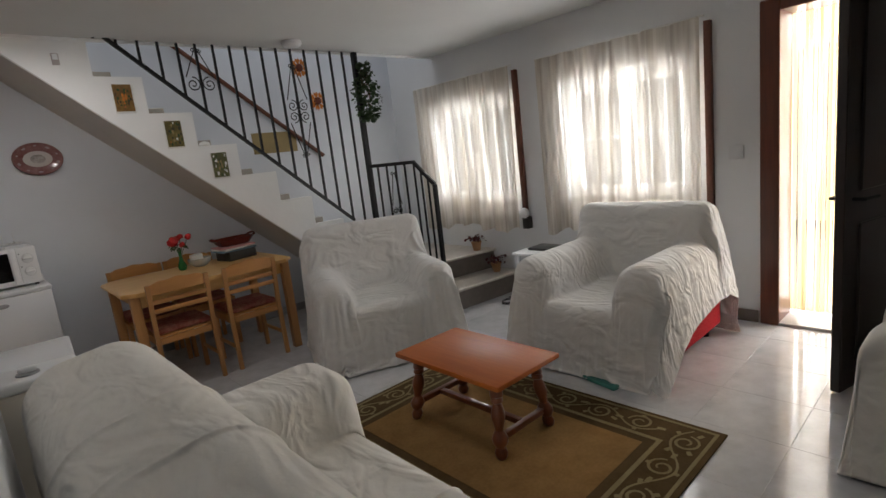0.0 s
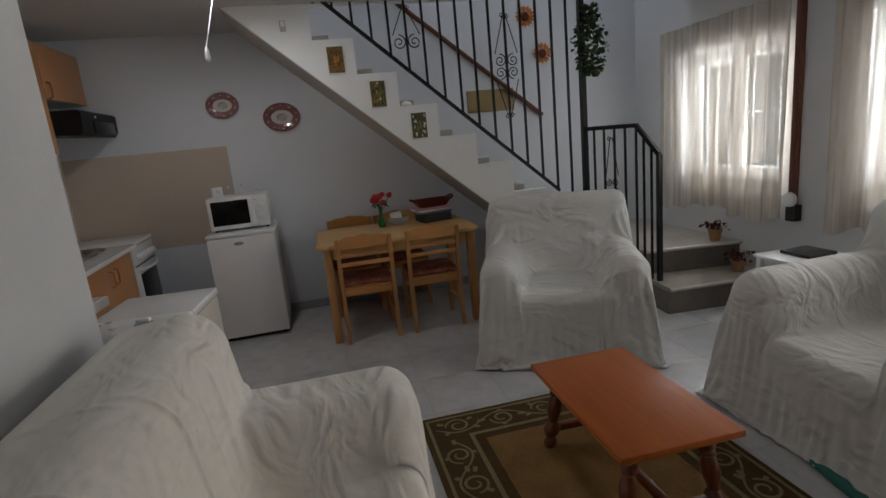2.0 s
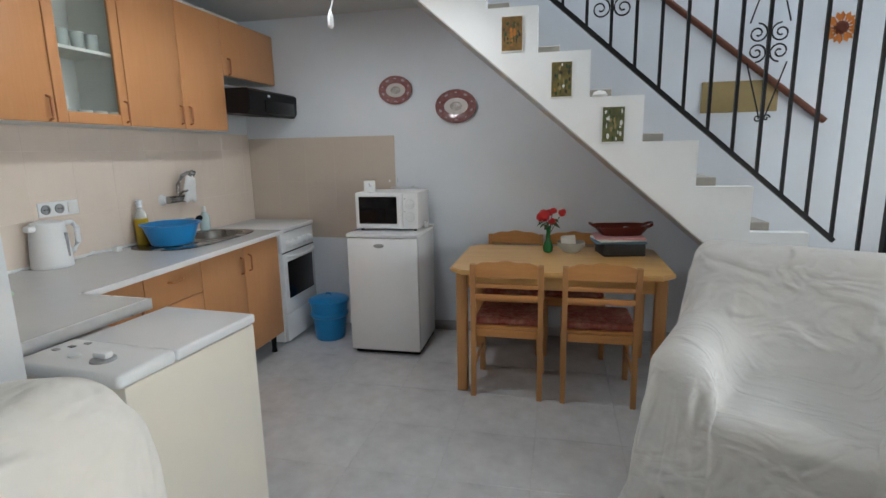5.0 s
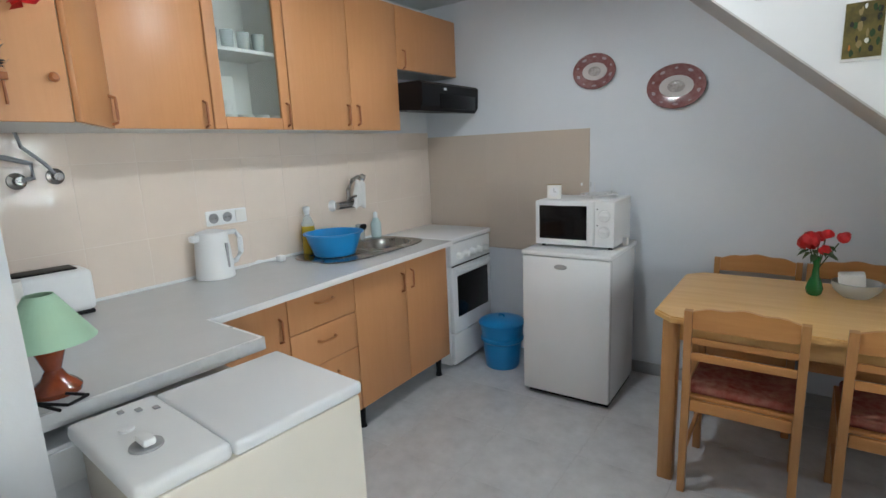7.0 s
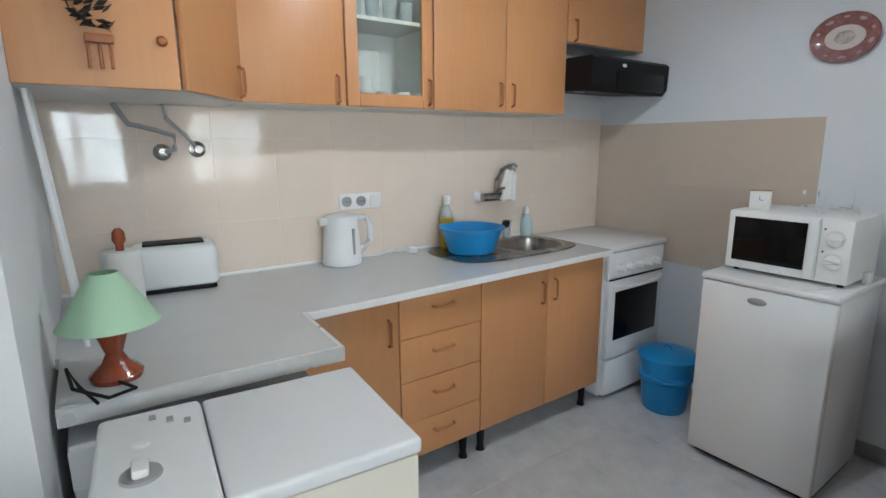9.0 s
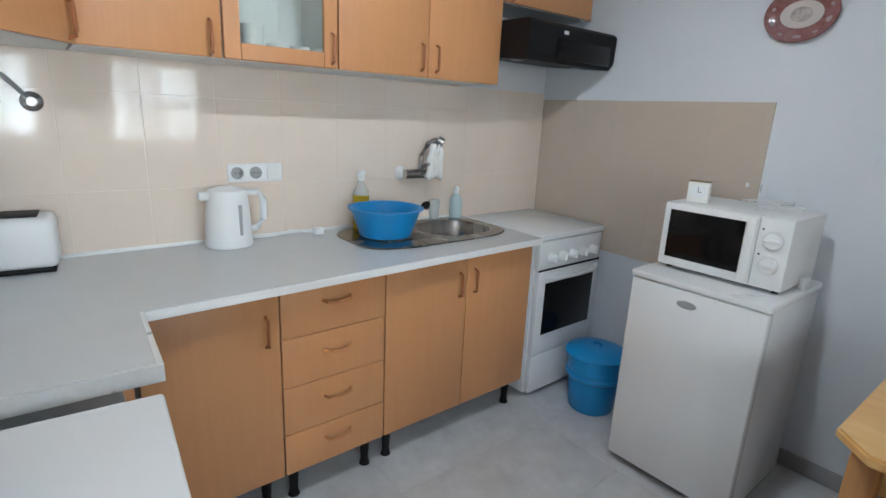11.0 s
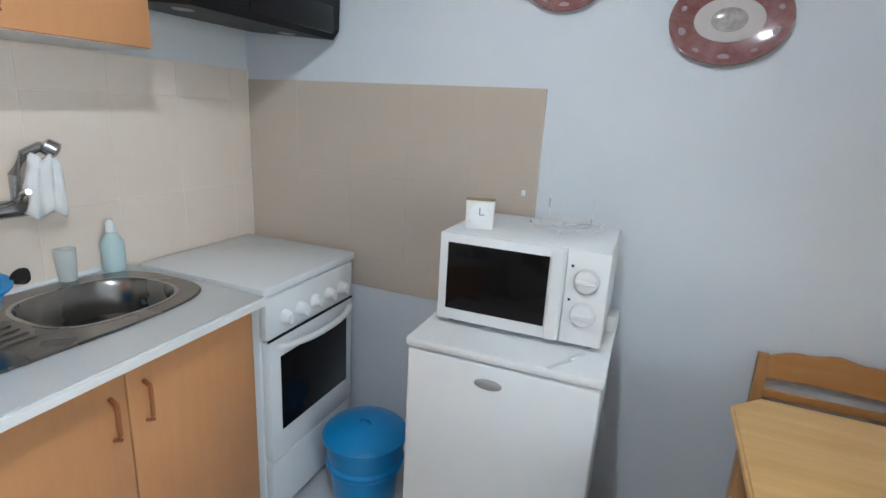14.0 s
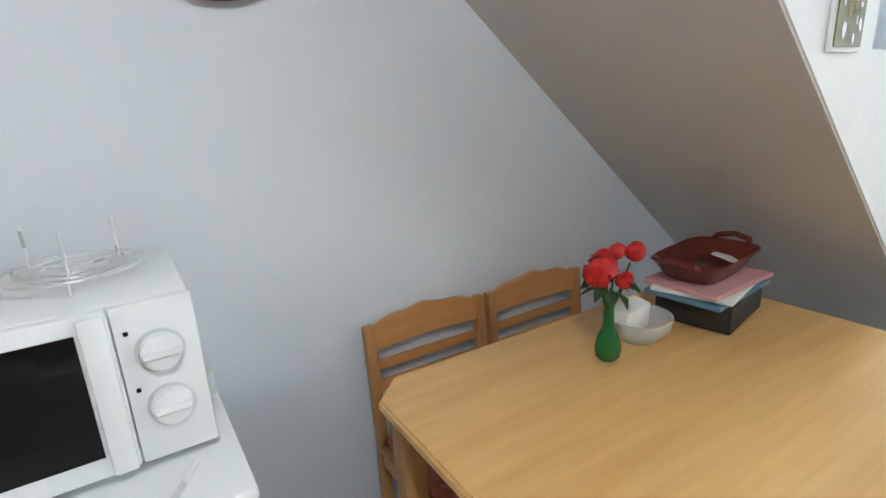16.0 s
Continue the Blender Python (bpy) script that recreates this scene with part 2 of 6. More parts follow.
paper_pink = mat("paper_pink", (0.60, 0.30, 0.30), 0.7, noise_scale=20)
paper_blue = mat("paper_blue", (0.12, 0.24, 0.32), 0.6, noise_scale=20)
dark_box = mat("dark_marbled_box", (0.03, 0.028, 0.025), 0.5, noise_scale=30, amount=0.5)
yellow_plaster = mat("sunlit_plaster", (0.75, 0.62, 0.38), 0.9, noise_scale=3)
outside_wall = mat("outside_plaster", (0.72, 0.70, 0.66), 0.9, noise_scale=3)
outside_ground = mat("outside_paving", (0.45, 0.43, 0.40), 0.9, noise_scale=6)


def see_through(name, color, trans, transp, dense, stripes):
    m = bpy.data.materials.new(name)
    m.use_nodes = True
    nt = m.node_tree
    for n in list(nt.nodes):
        nt.nodes.remove(n)
    out = nt.nodes.new("ShaderNodeOutputMaterial")
    d = nt.nodes.new("ShaderNodeBsdfDiffuse")
    tl = nt.nodes.new("ShaderNodeBsdfTranslucent")
    tp = nt.nodes.new("ShaderNodeBsdfTransparent")
    for n in (d, tl):
        n.inputs["Color"].default_value = (*color, 1)
    if stripes:
        tc = nt.nodes.new("ShaderNodeTexCoord")
        ns = nt.nodes.new("ShaderNodeTexNoise")
        ns.inputs["Scale"].default_value = stripes
        mp = nt.nodes.new("ShaderNodeMapping")
        mp.inputs["Scale"].default_value = (1, 1, 0.04)
        nt.links.new(tc.outputs["Object"], mp.inputs[0])
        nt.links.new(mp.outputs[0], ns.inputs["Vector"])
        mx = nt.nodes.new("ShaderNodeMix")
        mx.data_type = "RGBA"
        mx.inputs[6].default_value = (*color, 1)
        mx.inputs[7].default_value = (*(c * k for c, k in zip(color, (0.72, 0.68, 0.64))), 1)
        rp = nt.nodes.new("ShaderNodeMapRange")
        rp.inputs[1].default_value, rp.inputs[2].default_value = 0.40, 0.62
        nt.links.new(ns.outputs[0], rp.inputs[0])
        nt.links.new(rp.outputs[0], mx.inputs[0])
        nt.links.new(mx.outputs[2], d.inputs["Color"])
        m3 = nt.nodes.new("ShaderNodeMix")
        m3.data_type = "RGBA"
        n4 = nt.nodes.new("ShaderNodeTexNoise")
        n4.inputs["Scale"].default_value = stripes * 0.8
        m4 = nt.nodes.new("ShaderNodeMapping")
        m4.inputs["Scale"].default_value = (1, 1, 0.05)
        m4.inputs["Rotation"].default_value = (0.05, 0, 0)
        nt.links.new(tc.outputs["Object"], m4.inputs[0])
        nt.links.new(m4.outputs[0], n4.inputs["Vector"])
        r4 = nt.nodes.new("ShaderNodeMapRange")
        r4.inputs[1].default_value, r4.inputs[2].default_value = 0.45, 0.56
        nt.links.new(n4.outputs[0], r4.inputs[0])
        nt.links.new(r4.outputs[0], m3.inputs[0])
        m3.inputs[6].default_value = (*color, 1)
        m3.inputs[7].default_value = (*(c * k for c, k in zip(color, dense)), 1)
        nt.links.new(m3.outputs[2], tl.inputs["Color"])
    m1, m2 = nt.nodes.new("ShaderNodeMixShader"), nt.nodes.new("ShaderNodeMixShader")
    m1.inputs[0].default_value, m2.inputs[0].default_value = trans, transp
    nt.links.new(d.outputs[0], m1.inputs[1])
    nt.links.new(tl.outputs[0], m1.inputs[2])
    if stripes:
        r5 = nt.nodes.new("ShaderNodeMapRange")
        r5.inputs[1].default_value, r5.inputs[2].default_value = 0.40, 0.60
        r5.inputs[3].default_value, r5.inputs[4].default_value = transp * 1.3, transp * 0.3
        nt.links.new(n4.outputs[0], r5.inputs[0])
        nt.links.new(r5.outputs[0], m2.inputs[0])
    nt.links.new(m1.outputs[0], m2.inputs[1])
    nt.links.new(tp.outputs[0], m2.inputs[2])
    nt.links.new(m2.outputs[0], out.inputs[0])
    return m


# the sheer cloth's stripes put doubled cloth and fold shade into its colour
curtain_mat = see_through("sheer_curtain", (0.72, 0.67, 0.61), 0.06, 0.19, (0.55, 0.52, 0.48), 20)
strip_mat = see_through("yellow_strip_curtain", (0.53, 0.395, 0.235), 0.42, 0.012, (0.76, 0.67, 0.55), 12)


def glass(name, color=(1, 1, 1), rough=0.0):
    m = bpy.data.materials.new(name)
    m.use_nodes = True
    nt = m.node_tree
    b = nt.nodes["Principled BSDF"]
    nt.nodes.remove(b)
    g, t, mx, lw, pw = (nt.nodes.new(k) for k in ("ShaderNodeBsdfGlossy", "ShaderNodeBsdfTransparent", "ShaderNodeMixShader", "ShaderNodeLayerWeight", "ShaderNodeMath"))
    fr = nt.nodes.new("ShaderNodeMapRange")
    pw.operation = "POWER"
    pw.inputs[1].default_value = 4.0
    nt.links.new(lw.outputs["Facing"], pw.inputs[0])
    nt.links.new(pw.outputs[0], fr.inputs[0])
    fr.inputs[3].default_value, fr.inputs[4].default_value = 0.04, 0.7
    t.inputs[0].default_value = (*color, 1)
    g.inputs["Roughness"].default_value = 0.03
    nt.links.new(fr.outputs[0], mx.inputs[0])
    nt.links.new(t.outputs[0], mx.inputs[1])
    nt.links.new(g.outputs[0], mx.inputs[2])
    nt.links.new(mx.outputs[0], nt.nodes["Material Output"].inputs[0])
    return m


pane_glass = glass("pane_glass", (0.93, 0.96, 0.95))
cup_glass = glass("clear_glass", (0.96, 0.97, 0.97))
# pressed glass: mostly clear, with a milky scatter
nt_ = cup_glass.node_tree
thin, milk, old = nt_.nodes.new("ShaderNodeMixShader"), nt_.nodes.new("ShaderNodeBsdfDiffuse"), nt_.nodes["Mix Shader"]
milk.inputs[0].default_value = (0.86, 0.90, 0.89, 1)
for l_ in list(old.inputs[0].links):
    nt_.links.remove(l_)
old.inputs[0].default_value = 0.08
thin.inputs[0].default_value = 0.30
nt_.links.new(old.outputs[0], thin.inputs[1])
nt_.links.new(milk.outputs[0], thin.inputs[2])
nt_.links.new(thin.outputs[0], nt_.nodes["Material Output"].inputs[0])


# ---- mesh helpers ----
def box(bm, x0, x1, y0, y1, z0, z1, bevel=0.0, seg=1, mtx=None):
    vs = [bm.verts.new((x, y, z)) for x in (x0, x1) for y in (y0, y1) for z in (z0, z1)]
    fs = [bm.faces.new([vs[i] for i in f]) for f in ((0, 1, 3, 2), (4, 6, 7, 5), (0, 4, 5, 1), (2, 3, 7, 6), (0, 2, 6, 4), (1, 5, 7, 3))]
    if bevel:
        es = list({e for f in fs for e in f.edges})
        r = bmesh.ops.bevel(bm, geom=es, offset=bevel, segments=seg, profile=0.5, affect="EDGES")
        vs = list({v for f in r["faces"] for v in f.verts} | {v for v in vs if v.is_valid})
    if mtx is not None:
        bmesh.ops.transform(bm, matrix=mtx, verts=vs)
    return vs


def lathe(bm, profile, seg=20, mtx=None, close=True):
    """Turns (radius, z) pairs round the z axis."""
    rings = []
    for r, z in profile:
        rings.append([bm.verts.new((r * math.cos(2 * math.pi * i / seg), r * math.sin(2 * math.pi * i / seg), z)) for i in range(seg)])
    for a, b in zip(rings, rings[1:]):
        for i in range(seg):
            j = (i + 1) % seg
            bm.faces.new((a[i], a[j], b[j], b[i]))
    if close:
        bm.faces.new(rings[0][::-1])
        bm.faces.new(rings[-1])
    if mtx is not None:
        bmesh.ops.transform(bm, matrix=mtx, verts=[v for r in rings for v in r])


def tube(bm, pts, r=0.01, seg=8, square=False):
    """A rod swept along a path."""
    pts = [Vector(p) for p in pts]
    rings = []
    up = Vector((0, 0, 1))
    for i, p in enumerate(pts):
        d = (pts[min(i + 1, len(pts) - 1)] - pts[max(i - 1, 0)]).normalized()
        ref = up if abs(d.dot(up)) < 0.95 else Vector((1, 0, 0))
        a = d.cross(ref).normalized()
        b = a.cross(d).normalized()
        n = 4 if square else seg
        off = math.pi / 4 if square else 0
        rr = r * 1.414 if square else r
        rings.append([bm.verts.new(p + rr * (math.cos(off + 2 * math.pi * k / n) * a + math.sin(off + 2 * math.pi * k / n) * b)) for k in range(n)])
    for a, b in zip(rings, rings[1:]):
        n = len(a)
        for k in range(n):
            bm.faces.new((a[k], a[(k + 1) % n], b[(k + 1) % n], b[k]))
    bm.faces.new(rings[0][::-1])
    bm.faces.new(rings[-1])


def prism(bm, poly, z0, z1):
    """A flat outline (x, y) raised from z0 to z1."""
    a = [bm.verts.new((x, y, z0)) for x, y in poly]
    b = [bm.verts.new((x, y, z1)) for x, y in poly]
    n = len(poly)
    bm.faces.new(a[::-1])
    bm.faces.new(b)
    for i in range(n):
        bm.faces.new((a[i], a[(i + 1) % n], b[(i + 1) % n], b[i]))
    return a + b


def slab_xz(bm, poly, y0, y1):
    """A flat outline (x, z) given thickness from y0 to y1."""
    a = [bm.verts.new((x, y0, z)) for x, z in poly]
    b = [bm.verts.new((x, y1, z)) for x, z in poly]
    n = len(poly)
    bm.faces.new(a[::-1])
    bm.faces.new(b)
    for i in range(n):
        bm.faces.new((a[i], a[(i + 1) % n], b[(i + 1) % n], b[i]))
    bmesh.ops.triangulate(bm, faces=[f for f in bm.faces if len(f.verts) > 4])


def part(name, bm, material, parent=None, label="", smooth=False):
    bmesh.ops.recalc_face_normals(bm, faces=bm.faces)
    me = bpy.data.meshes.new(name)
    bm.to_mesh(me)
    bm.free()
    me.materials.append(material)
    if smooth:
        me.shade_smooth()
        if smooth != "all":
            me.set_sharp_from_angle(angle=radians(38))
    ob = new(name, me)
    ob.parent = parent
    if label:
        ob["label"] = label
    return ob


def thing(name, loc, rz=0.0, label="", category="", group=""):
    e = new(name)
    e.matrix_world = pose(*loc, 0, 0, rz)
    return tagged(e, label, category, group)


def boxpart(name, dims, material, parent=None, label="", bevel=0.0, seg=2, mtx=None):
    bm = bmesh.new()
    box(bm, *dims, bevel, seg, mtx)
    return part(name, bm, material, parent, label, smooth=bevel > 0)


def structure(ob, label, category=""):
    return tagged(ob, label, category, kind="structure")


# ---- the room ----
TX, PY, WX, CZ = -0.963, 4.875, 4.12, 2.39   # tiled wall, wall with the plates, wall with the windows, ceiling
SX, SY = 0.235, 2.02                        # living room's inner wall and its corner towards the kitchen


def wall_piece(name, boxes, material, label):
    bm = bmesh.new()
    for b in boxes:
        box(bm, *b)
    return structure(part(name, bm, material), label, "wall")


wall_piece("wall_west", [(TX - 0.2, TX, SY - 0.2, PY + 0.2, 0, CZ + 0.1)], wall_paint, "white painted kitchen wall behind the tiles and cabinets")
wall_piece("wall_kitchen_end", [(TX, SX, SY - 0.12, SY, 0, CZ + 0.1)], wall_paint, "white painted wall closing the kitchen end")
wall_piece("wall_living", [(SX - 0.12, SX, 0.30, SY - 0.12, 0, CZ + 0.1), (-0.9, SX - 0.12, 0.30, 0.42, 0, CZ + 0.1)], wall_paint, "white painted wall behind the covered sofa")
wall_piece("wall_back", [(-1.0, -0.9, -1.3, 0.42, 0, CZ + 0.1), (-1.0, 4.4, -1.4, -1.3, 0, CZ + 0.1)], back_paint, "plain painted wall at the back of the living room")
wall_piece("wall_north", [(TX, WX, PY, PY + 0.2, 0, 4.9)], blue_paint, "bluish white painted wall with the plates, rising into the stairwell")
# window wall with its openings
W1, W2, DR = (3.19, 4.26, 0.855, 1.88), (1.56, 2.63, 0.87, 1.875), (0.17, 1.04, 0.0, 2.02)
boxes = []
ys = [-1.4, DR[0], DR[1], W2[0], W2[1], W1[0], W1[1], PY + 0.2]
x0, x1 = WX, WX + 0.26
for i in range(0, 8, 2):
    boxes.append((x0, x1, ys[i], ys[i + 1], 0, 4.9))
for (a, b, lo, hi) in (W1, W2, DR):
    if lo > 0:
        boxes.append((x0, x1, a, b, 0, lo))
    boxes.append((x0, x1, a, b, hi, 4.9))
wall_piece("wall_east", boxes, wall_paint, "white painted wall with two windows and the entrance door")
wall_piece("wall_stairwell", [(0.2, WX, 4.05, 4.13, CZ + 0.1, 4.9), (0.1, 0.2, 4.05, PY, CZ + 0.03, 4.9)], wall_paint, "white painted upper walls of the stairwell")

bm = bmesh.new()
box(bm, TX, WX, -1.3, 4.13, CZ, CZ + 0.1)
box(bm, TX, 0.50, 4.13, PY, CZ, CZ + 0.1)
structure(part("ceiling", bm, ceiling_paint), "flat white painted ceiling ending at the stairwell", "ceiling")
bm = bmesh.new()
box(bm, 0.1, WX, 4.05, PY, 4.9, 5.0)
structure(part("ceiling", bm, ceiling_paint), "white ceiling high above the stairs", "ceiling")
bm = bmesh.new()
box(bm, 0.55, WX, 4.118, 4.142, CZ - 0.02, CZ + 0.02, 0.004)
structure(part("trim", bm, stair_paint), "white plaster edge of the ceiling along the stairwell", "trim")

bm = bmesh.new()
box(bm, -1.2, 4.4, -1.4, 5.1, -0.14, -0.0012)
floor = structure(part("floor", bm, grout), "grey marbled glossy ceramic tile floor", "floor")
structure(boxpart("baseboard", (0.29, 3.0, PY - 0.012, PY, 0, 0.075), skirting, bevel=0.003), "grey ceramic skirting along the blue-white wall", "skirting")
structure(boxpart("baseboard", (WX - 0.012, WX, 1.13, 3.1, 0, 0.085), brown_skirting, bevel=0.003), "brown ceramic skirting under the windows", "skirting")
structure(boxpart("baseboard", (SX, SX + 0.012, 0.3, SY, 0, 0.08), skirting, bevel=0.003), "grey ceramic skirting behind the sofa", "skirting")

# ---- outside ----
bm = bmesh.new()
box(bm, WX + 0.26, 60, -60, 60, -0.3, -0.06)
structure(part("ground", bm, outside_ground), "pale paved ground outside the windows", "ground")
bm = bmesh.new()
box(bm, 8.6, 8.9, -6, 12, -0.06, 2.2)
structure(part("wall_outside", bm, outside_wall), "pale plastered wall across the patio", "wall")

# ---- windows ----
def window(name, a, b, lo, hi, label):
    root = thing(name, (WX + 0.16, (a + b) / 2, lo), 0, label, "window")
    root["kind"] = "structure"
    h, w = hi - lo, (b - a) / 2
    fr = 0.05
    bm = bmesh.new()
    box(bm, -0.03, 0.03, -w, -w + fr, 0, h, 0.004)
    box(bm, -0.03, 0.03, w - fr, w, 0, h, 0.004)
    box(bm, -0.03, 0.03, -w + fr, w - fr, 0, fr, 0.004)
    box(bm, -0.03, 0.03, -w + fr, w - fr, h - fr, h, 0.004)
    part("window_frame", bm, white_plastic, root)
    for s in (-1, 1):
        bm = bmesh.new()
        c = s * (w - fr) / 2
        hw = (w - fr) / 2 - 0.004
        box(bm, -0.02, 0.02, c - hw, c - hw + 0.05, fr, h - fr, 0.004)
        box(bm, -0.02, 0.02, c + hw - 0.05, c + hw, fr, h - fr, 0.004)
        box(bm, -0.02, 0.02, c - hw + 0.05, c + hw - 0.05, fr, fr + 0.05, 0.004)
        box(bm, -0.02, 0.02, c - hw + 0.05, c + hw - 0.05, h - fr - 0.05, h - fr, 0.004)
        part("sash", bm, white_plastic, root)
        p = boxpart("pane", (-0.003, 0.003, c - hw + 0.05, c + hw - 0.05, fr + 0.05, h - fr - 0.05), pane_glass, root)
        p.visible_shadow = False
    bm = bmesh.new()
    box(bm, -0.17, 0.09, -w, w, -0.03, 0.0)
    part("window_sill", bm, tread_mat, root)
    # outside grille
    bm = bmesh.new()
    for k in range(9):
        y = -w + 0.04 + (2 * w - 0.08) * k / 8
        tube(bm, [(0.12, y, 0), (0.12, y, h)], 0.006, 6)
    for z in (0.03, h * 0.5, h - 0.03):
        tube(bm, [(0.12, -w, z), (0.12, w, z)], 0.007, 6)
    part("grille", bm, white_plastic, root, "white painted window grille")
    return root


window("window_1", *W1, "white two-sash window with an outside grille")
window("window_2", *W2, "wide white two-sash window with an outside grille")


def curtain(a, b, top, bottom, label, seed):
    rnd = random.Random(seed)
    root = thing("curtain", (WX - 0.05, (a + b) / 2, top), 0, label, "curtain", "sheer curtains at the windows")
    n, rows = 230, 26
    w = b - a
    ph = [(rnd.uniform(0, 6.28), rnd.uniform(14, 60), rnd.uniform(0.3, 1)) for _ in range(9)]
    bm = bmesh.new()
    grid = []
    for j in range(rows + 1):
        v = j / rows
        row = []
        for i in range(n + 1):
            u = i / n
            y = -w / 2 + w * u
            x = 0.0
            for p, fq, am in ph:
                x += am * math.sin(p + fq * y + 0.8 * v * math.sin(p * 3)) * (0.009 + 0.006 * v)
            # gathers pull towards the middle of each half
            y2 = y * (1 + 0.03 * v * math.sin(5 * u))
            hem = 0.035 * math.sin(9 * u + seed) * v + 0.02 * v * math.sin(31 * u)
            row.append(bm.verts.new((x - 0.015 * v, y2, -(top - bottom) * v + hem * (v > 0.9))))
        grid.append(row)
    for j in range(rows):
        for i in range(n):
            bm.faces.new((grid[j][i], grid[j][i + 1], grid[j + 1][i + 1], grid[j + 1][i]))
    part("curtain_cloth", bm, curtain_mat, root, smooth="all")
    bm = bmesh.new()
    tube(bm, [(0.02, -w / 2 - 0.02, 0.005), (0.02, w / 2 + 0.02, 0.005)], 0.007, 8)
    part("curtain_rod", bm, melamine, root, "thin white curtain rod")


curtain(3.10, 4.42, 2.10, 0.62, "thin greyish white curtain gathered over the small window", 3)
curtain(1.46, 2.80, 2.09, 0.62, "thin greyish white curtain gathered over the wide window", 8)

for y, lab in ((3.06, "dark brown wooden shutter strip beside the small window"), (1.42, "dark brown wooden shutter strip beside the wide window")):
    t = thing("shutter_strip", (WX - 0.02, y, 0.70), 0, lab, "shutter", "shutter strips beside the curtains")
    boxpart("strip_board", (-0.02, 0.02, -0.022, 0.022, 0, 1.36), rail_wood, t, bevel=0.003)
t = thing("shutter_winder", (WX - 0.045, 3.04, 0.62), 0, "small dark shutter winder with a white round cover", "winder")
boxpart("winder_box", (-0.02, 0.045, -0.035, 0.035, 0, 0.11), dark_box, t, bevel=0.004)
bm = bmesh.new()
lathe(bm, [(0.045, 0), (0.05, 0.01), (0.045, 0.035), (0.03, 0.045)], 20, pose(-0.01, 0, 0.15, 0, -90, 0))
part("winder_cover", bm, white_plastic, t, "round white plastic cover", smooth=True)

# ---- entrance door ----
d = thing("door_1", (WX, 0.0, 0), 0, "dark mahogany entrance door standing wide open into the room", "door")
d["kind"] = "structure"
bm = bmesh.new()
box(bm, -0.025, 0.268, DR[1] - 0.035, DR[1] + 0.075, 0, DR[3] + 0.07, 0.006)
box(bm, -0.025, 0.268, DR[0] - 0.075, DR[0] + 0.025, 0, DR[3] + 0.07, 0.006)
box(bm, -0.025, 0.268, DR[0] + 0.025, DR[1] - 0.035, DR[3] - 0.005, DR[3] + 0.07, 0.006)
part("door_frame", bm, door_wood, d, "reddish mahogany door frame")
LEAF = pose(-0.03, 0.30, 0, 0, 0, 164)
bm = bmesh.new()
box(bm, 0, 0.90, -0.022, 0.022, 0.012, 2.04, 0.004, 1, LEAF)
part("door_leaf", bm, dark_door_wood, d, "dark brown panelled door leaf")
for k, (z0, z1) in enumerate(((0.15, 0.85), (1.0, 1.9))):
    for s in (-1, 1):
        bm = bmesh.new()
        box(bm, 0.12, 0.78, min(s * 0.022, s * 0.034), max(s * 0.022, s * 0.034), z0, z1, 0.008, 1, LEAF)
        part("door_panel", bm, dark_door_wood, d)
for s in (-1, 1):
    bm = bmesh.new()
    tube(bm, [LEAF @ Vector(p) for p in ((0.83, s * 0.022, 0.97), (0.83, s * 0.07, 0.97), (0.72, s * 0.075, 0.97))], 0.009, 8)
    part("door_handle", bm, black_plastic, d, "small dark lever handle", smooth=True)
structure(boxpart("trim", (WX - 0.02, WX + 0.3, DR[0], DR[1], -0.006, 0.02), nosing_mat, bevel=0.004), "pale stone door threshold", "threshold")
structure(boxpart("trim", (WX - 0.08, WX, 0.2, 1.2, 2.16, 2.25), white_plastic, bevel=0.01), "white plastic box above the door", "shutter box")

# hanging strip curtain in the doorway
t = thing("strip_curtain", (WX + 0.30, (DR[0] + DR[1]) / 2, 2.06), 0, "yellow and cream hanging strip curtain outside the open door", "door curtain")
rnd = random.Random(5)
for k in range(46):
    y = -0.44 + 0.88 * k / 45 + rnd.uniform(-0.006, 0.006)
    bm = bmesh.new()
    w, n = 0.0098, 10
    px, py = rnd.uniform(-0.01, 0.01), rnd.uniform(0, 6)
    prev = None
    for j in range(n + 1):
        z = -2.03 * j / n
        x = px + 0.012 * math.sin(py + 3 * j / n)
        c, s = math.cos(py), 0.006 * math.sin(py)
        cur = [bm.verts.new((x - s, y - w, z)), bm.verts.new((x + s, y + w, z))]
        if prev:
            bm.faces.new((prev[0], prev[1], cur[1], cur[0]))
        prev = cur
    part("strip", bm, strip_mat, t)
bm = bmesh.new()
tube(bm, [(0, -0.46, 0.0), (0, 0.46, 0.0)], 0.008, 8)
part("curtain_rail", bm, steel, t, "thin metal rail")


# ---- staircase ----
RUN, RISE = 0.2855, 0.2465
stairs = structure(thing("staircase", (1.36, 4.13, 0), 0, "white plastered staircase climbing along the wall over the dining table", "staircase"), "", "")
STEPS = [(1.359 + RUN * k, 2.155 - RISE * k) for k in range(-3, 7)]     # outer edge and tread height of each step
bm = bmesh.new()
under = lambda x: max(0.0, 2.824 - 0.8613 * x)
for x, z in STEPS:
    slab_xz(bm, [(x - RUN - 1.36, under(x - RUN)), (x - 1.36, under(x)), (x - 1.36, z), (x - RUN - 1.36, z)], 0.0, 0.075)
bmesh.ops.remove_doubles(bm, verts=bm.verts, dist=0.0005)
part("stringer", bm, stair_paint, stairs, "white plastered stepped side wall")
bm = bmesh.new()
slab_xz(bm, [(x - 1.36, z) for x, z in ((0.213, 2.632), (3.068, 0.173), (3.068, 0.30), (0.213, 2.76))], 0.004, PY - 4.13)
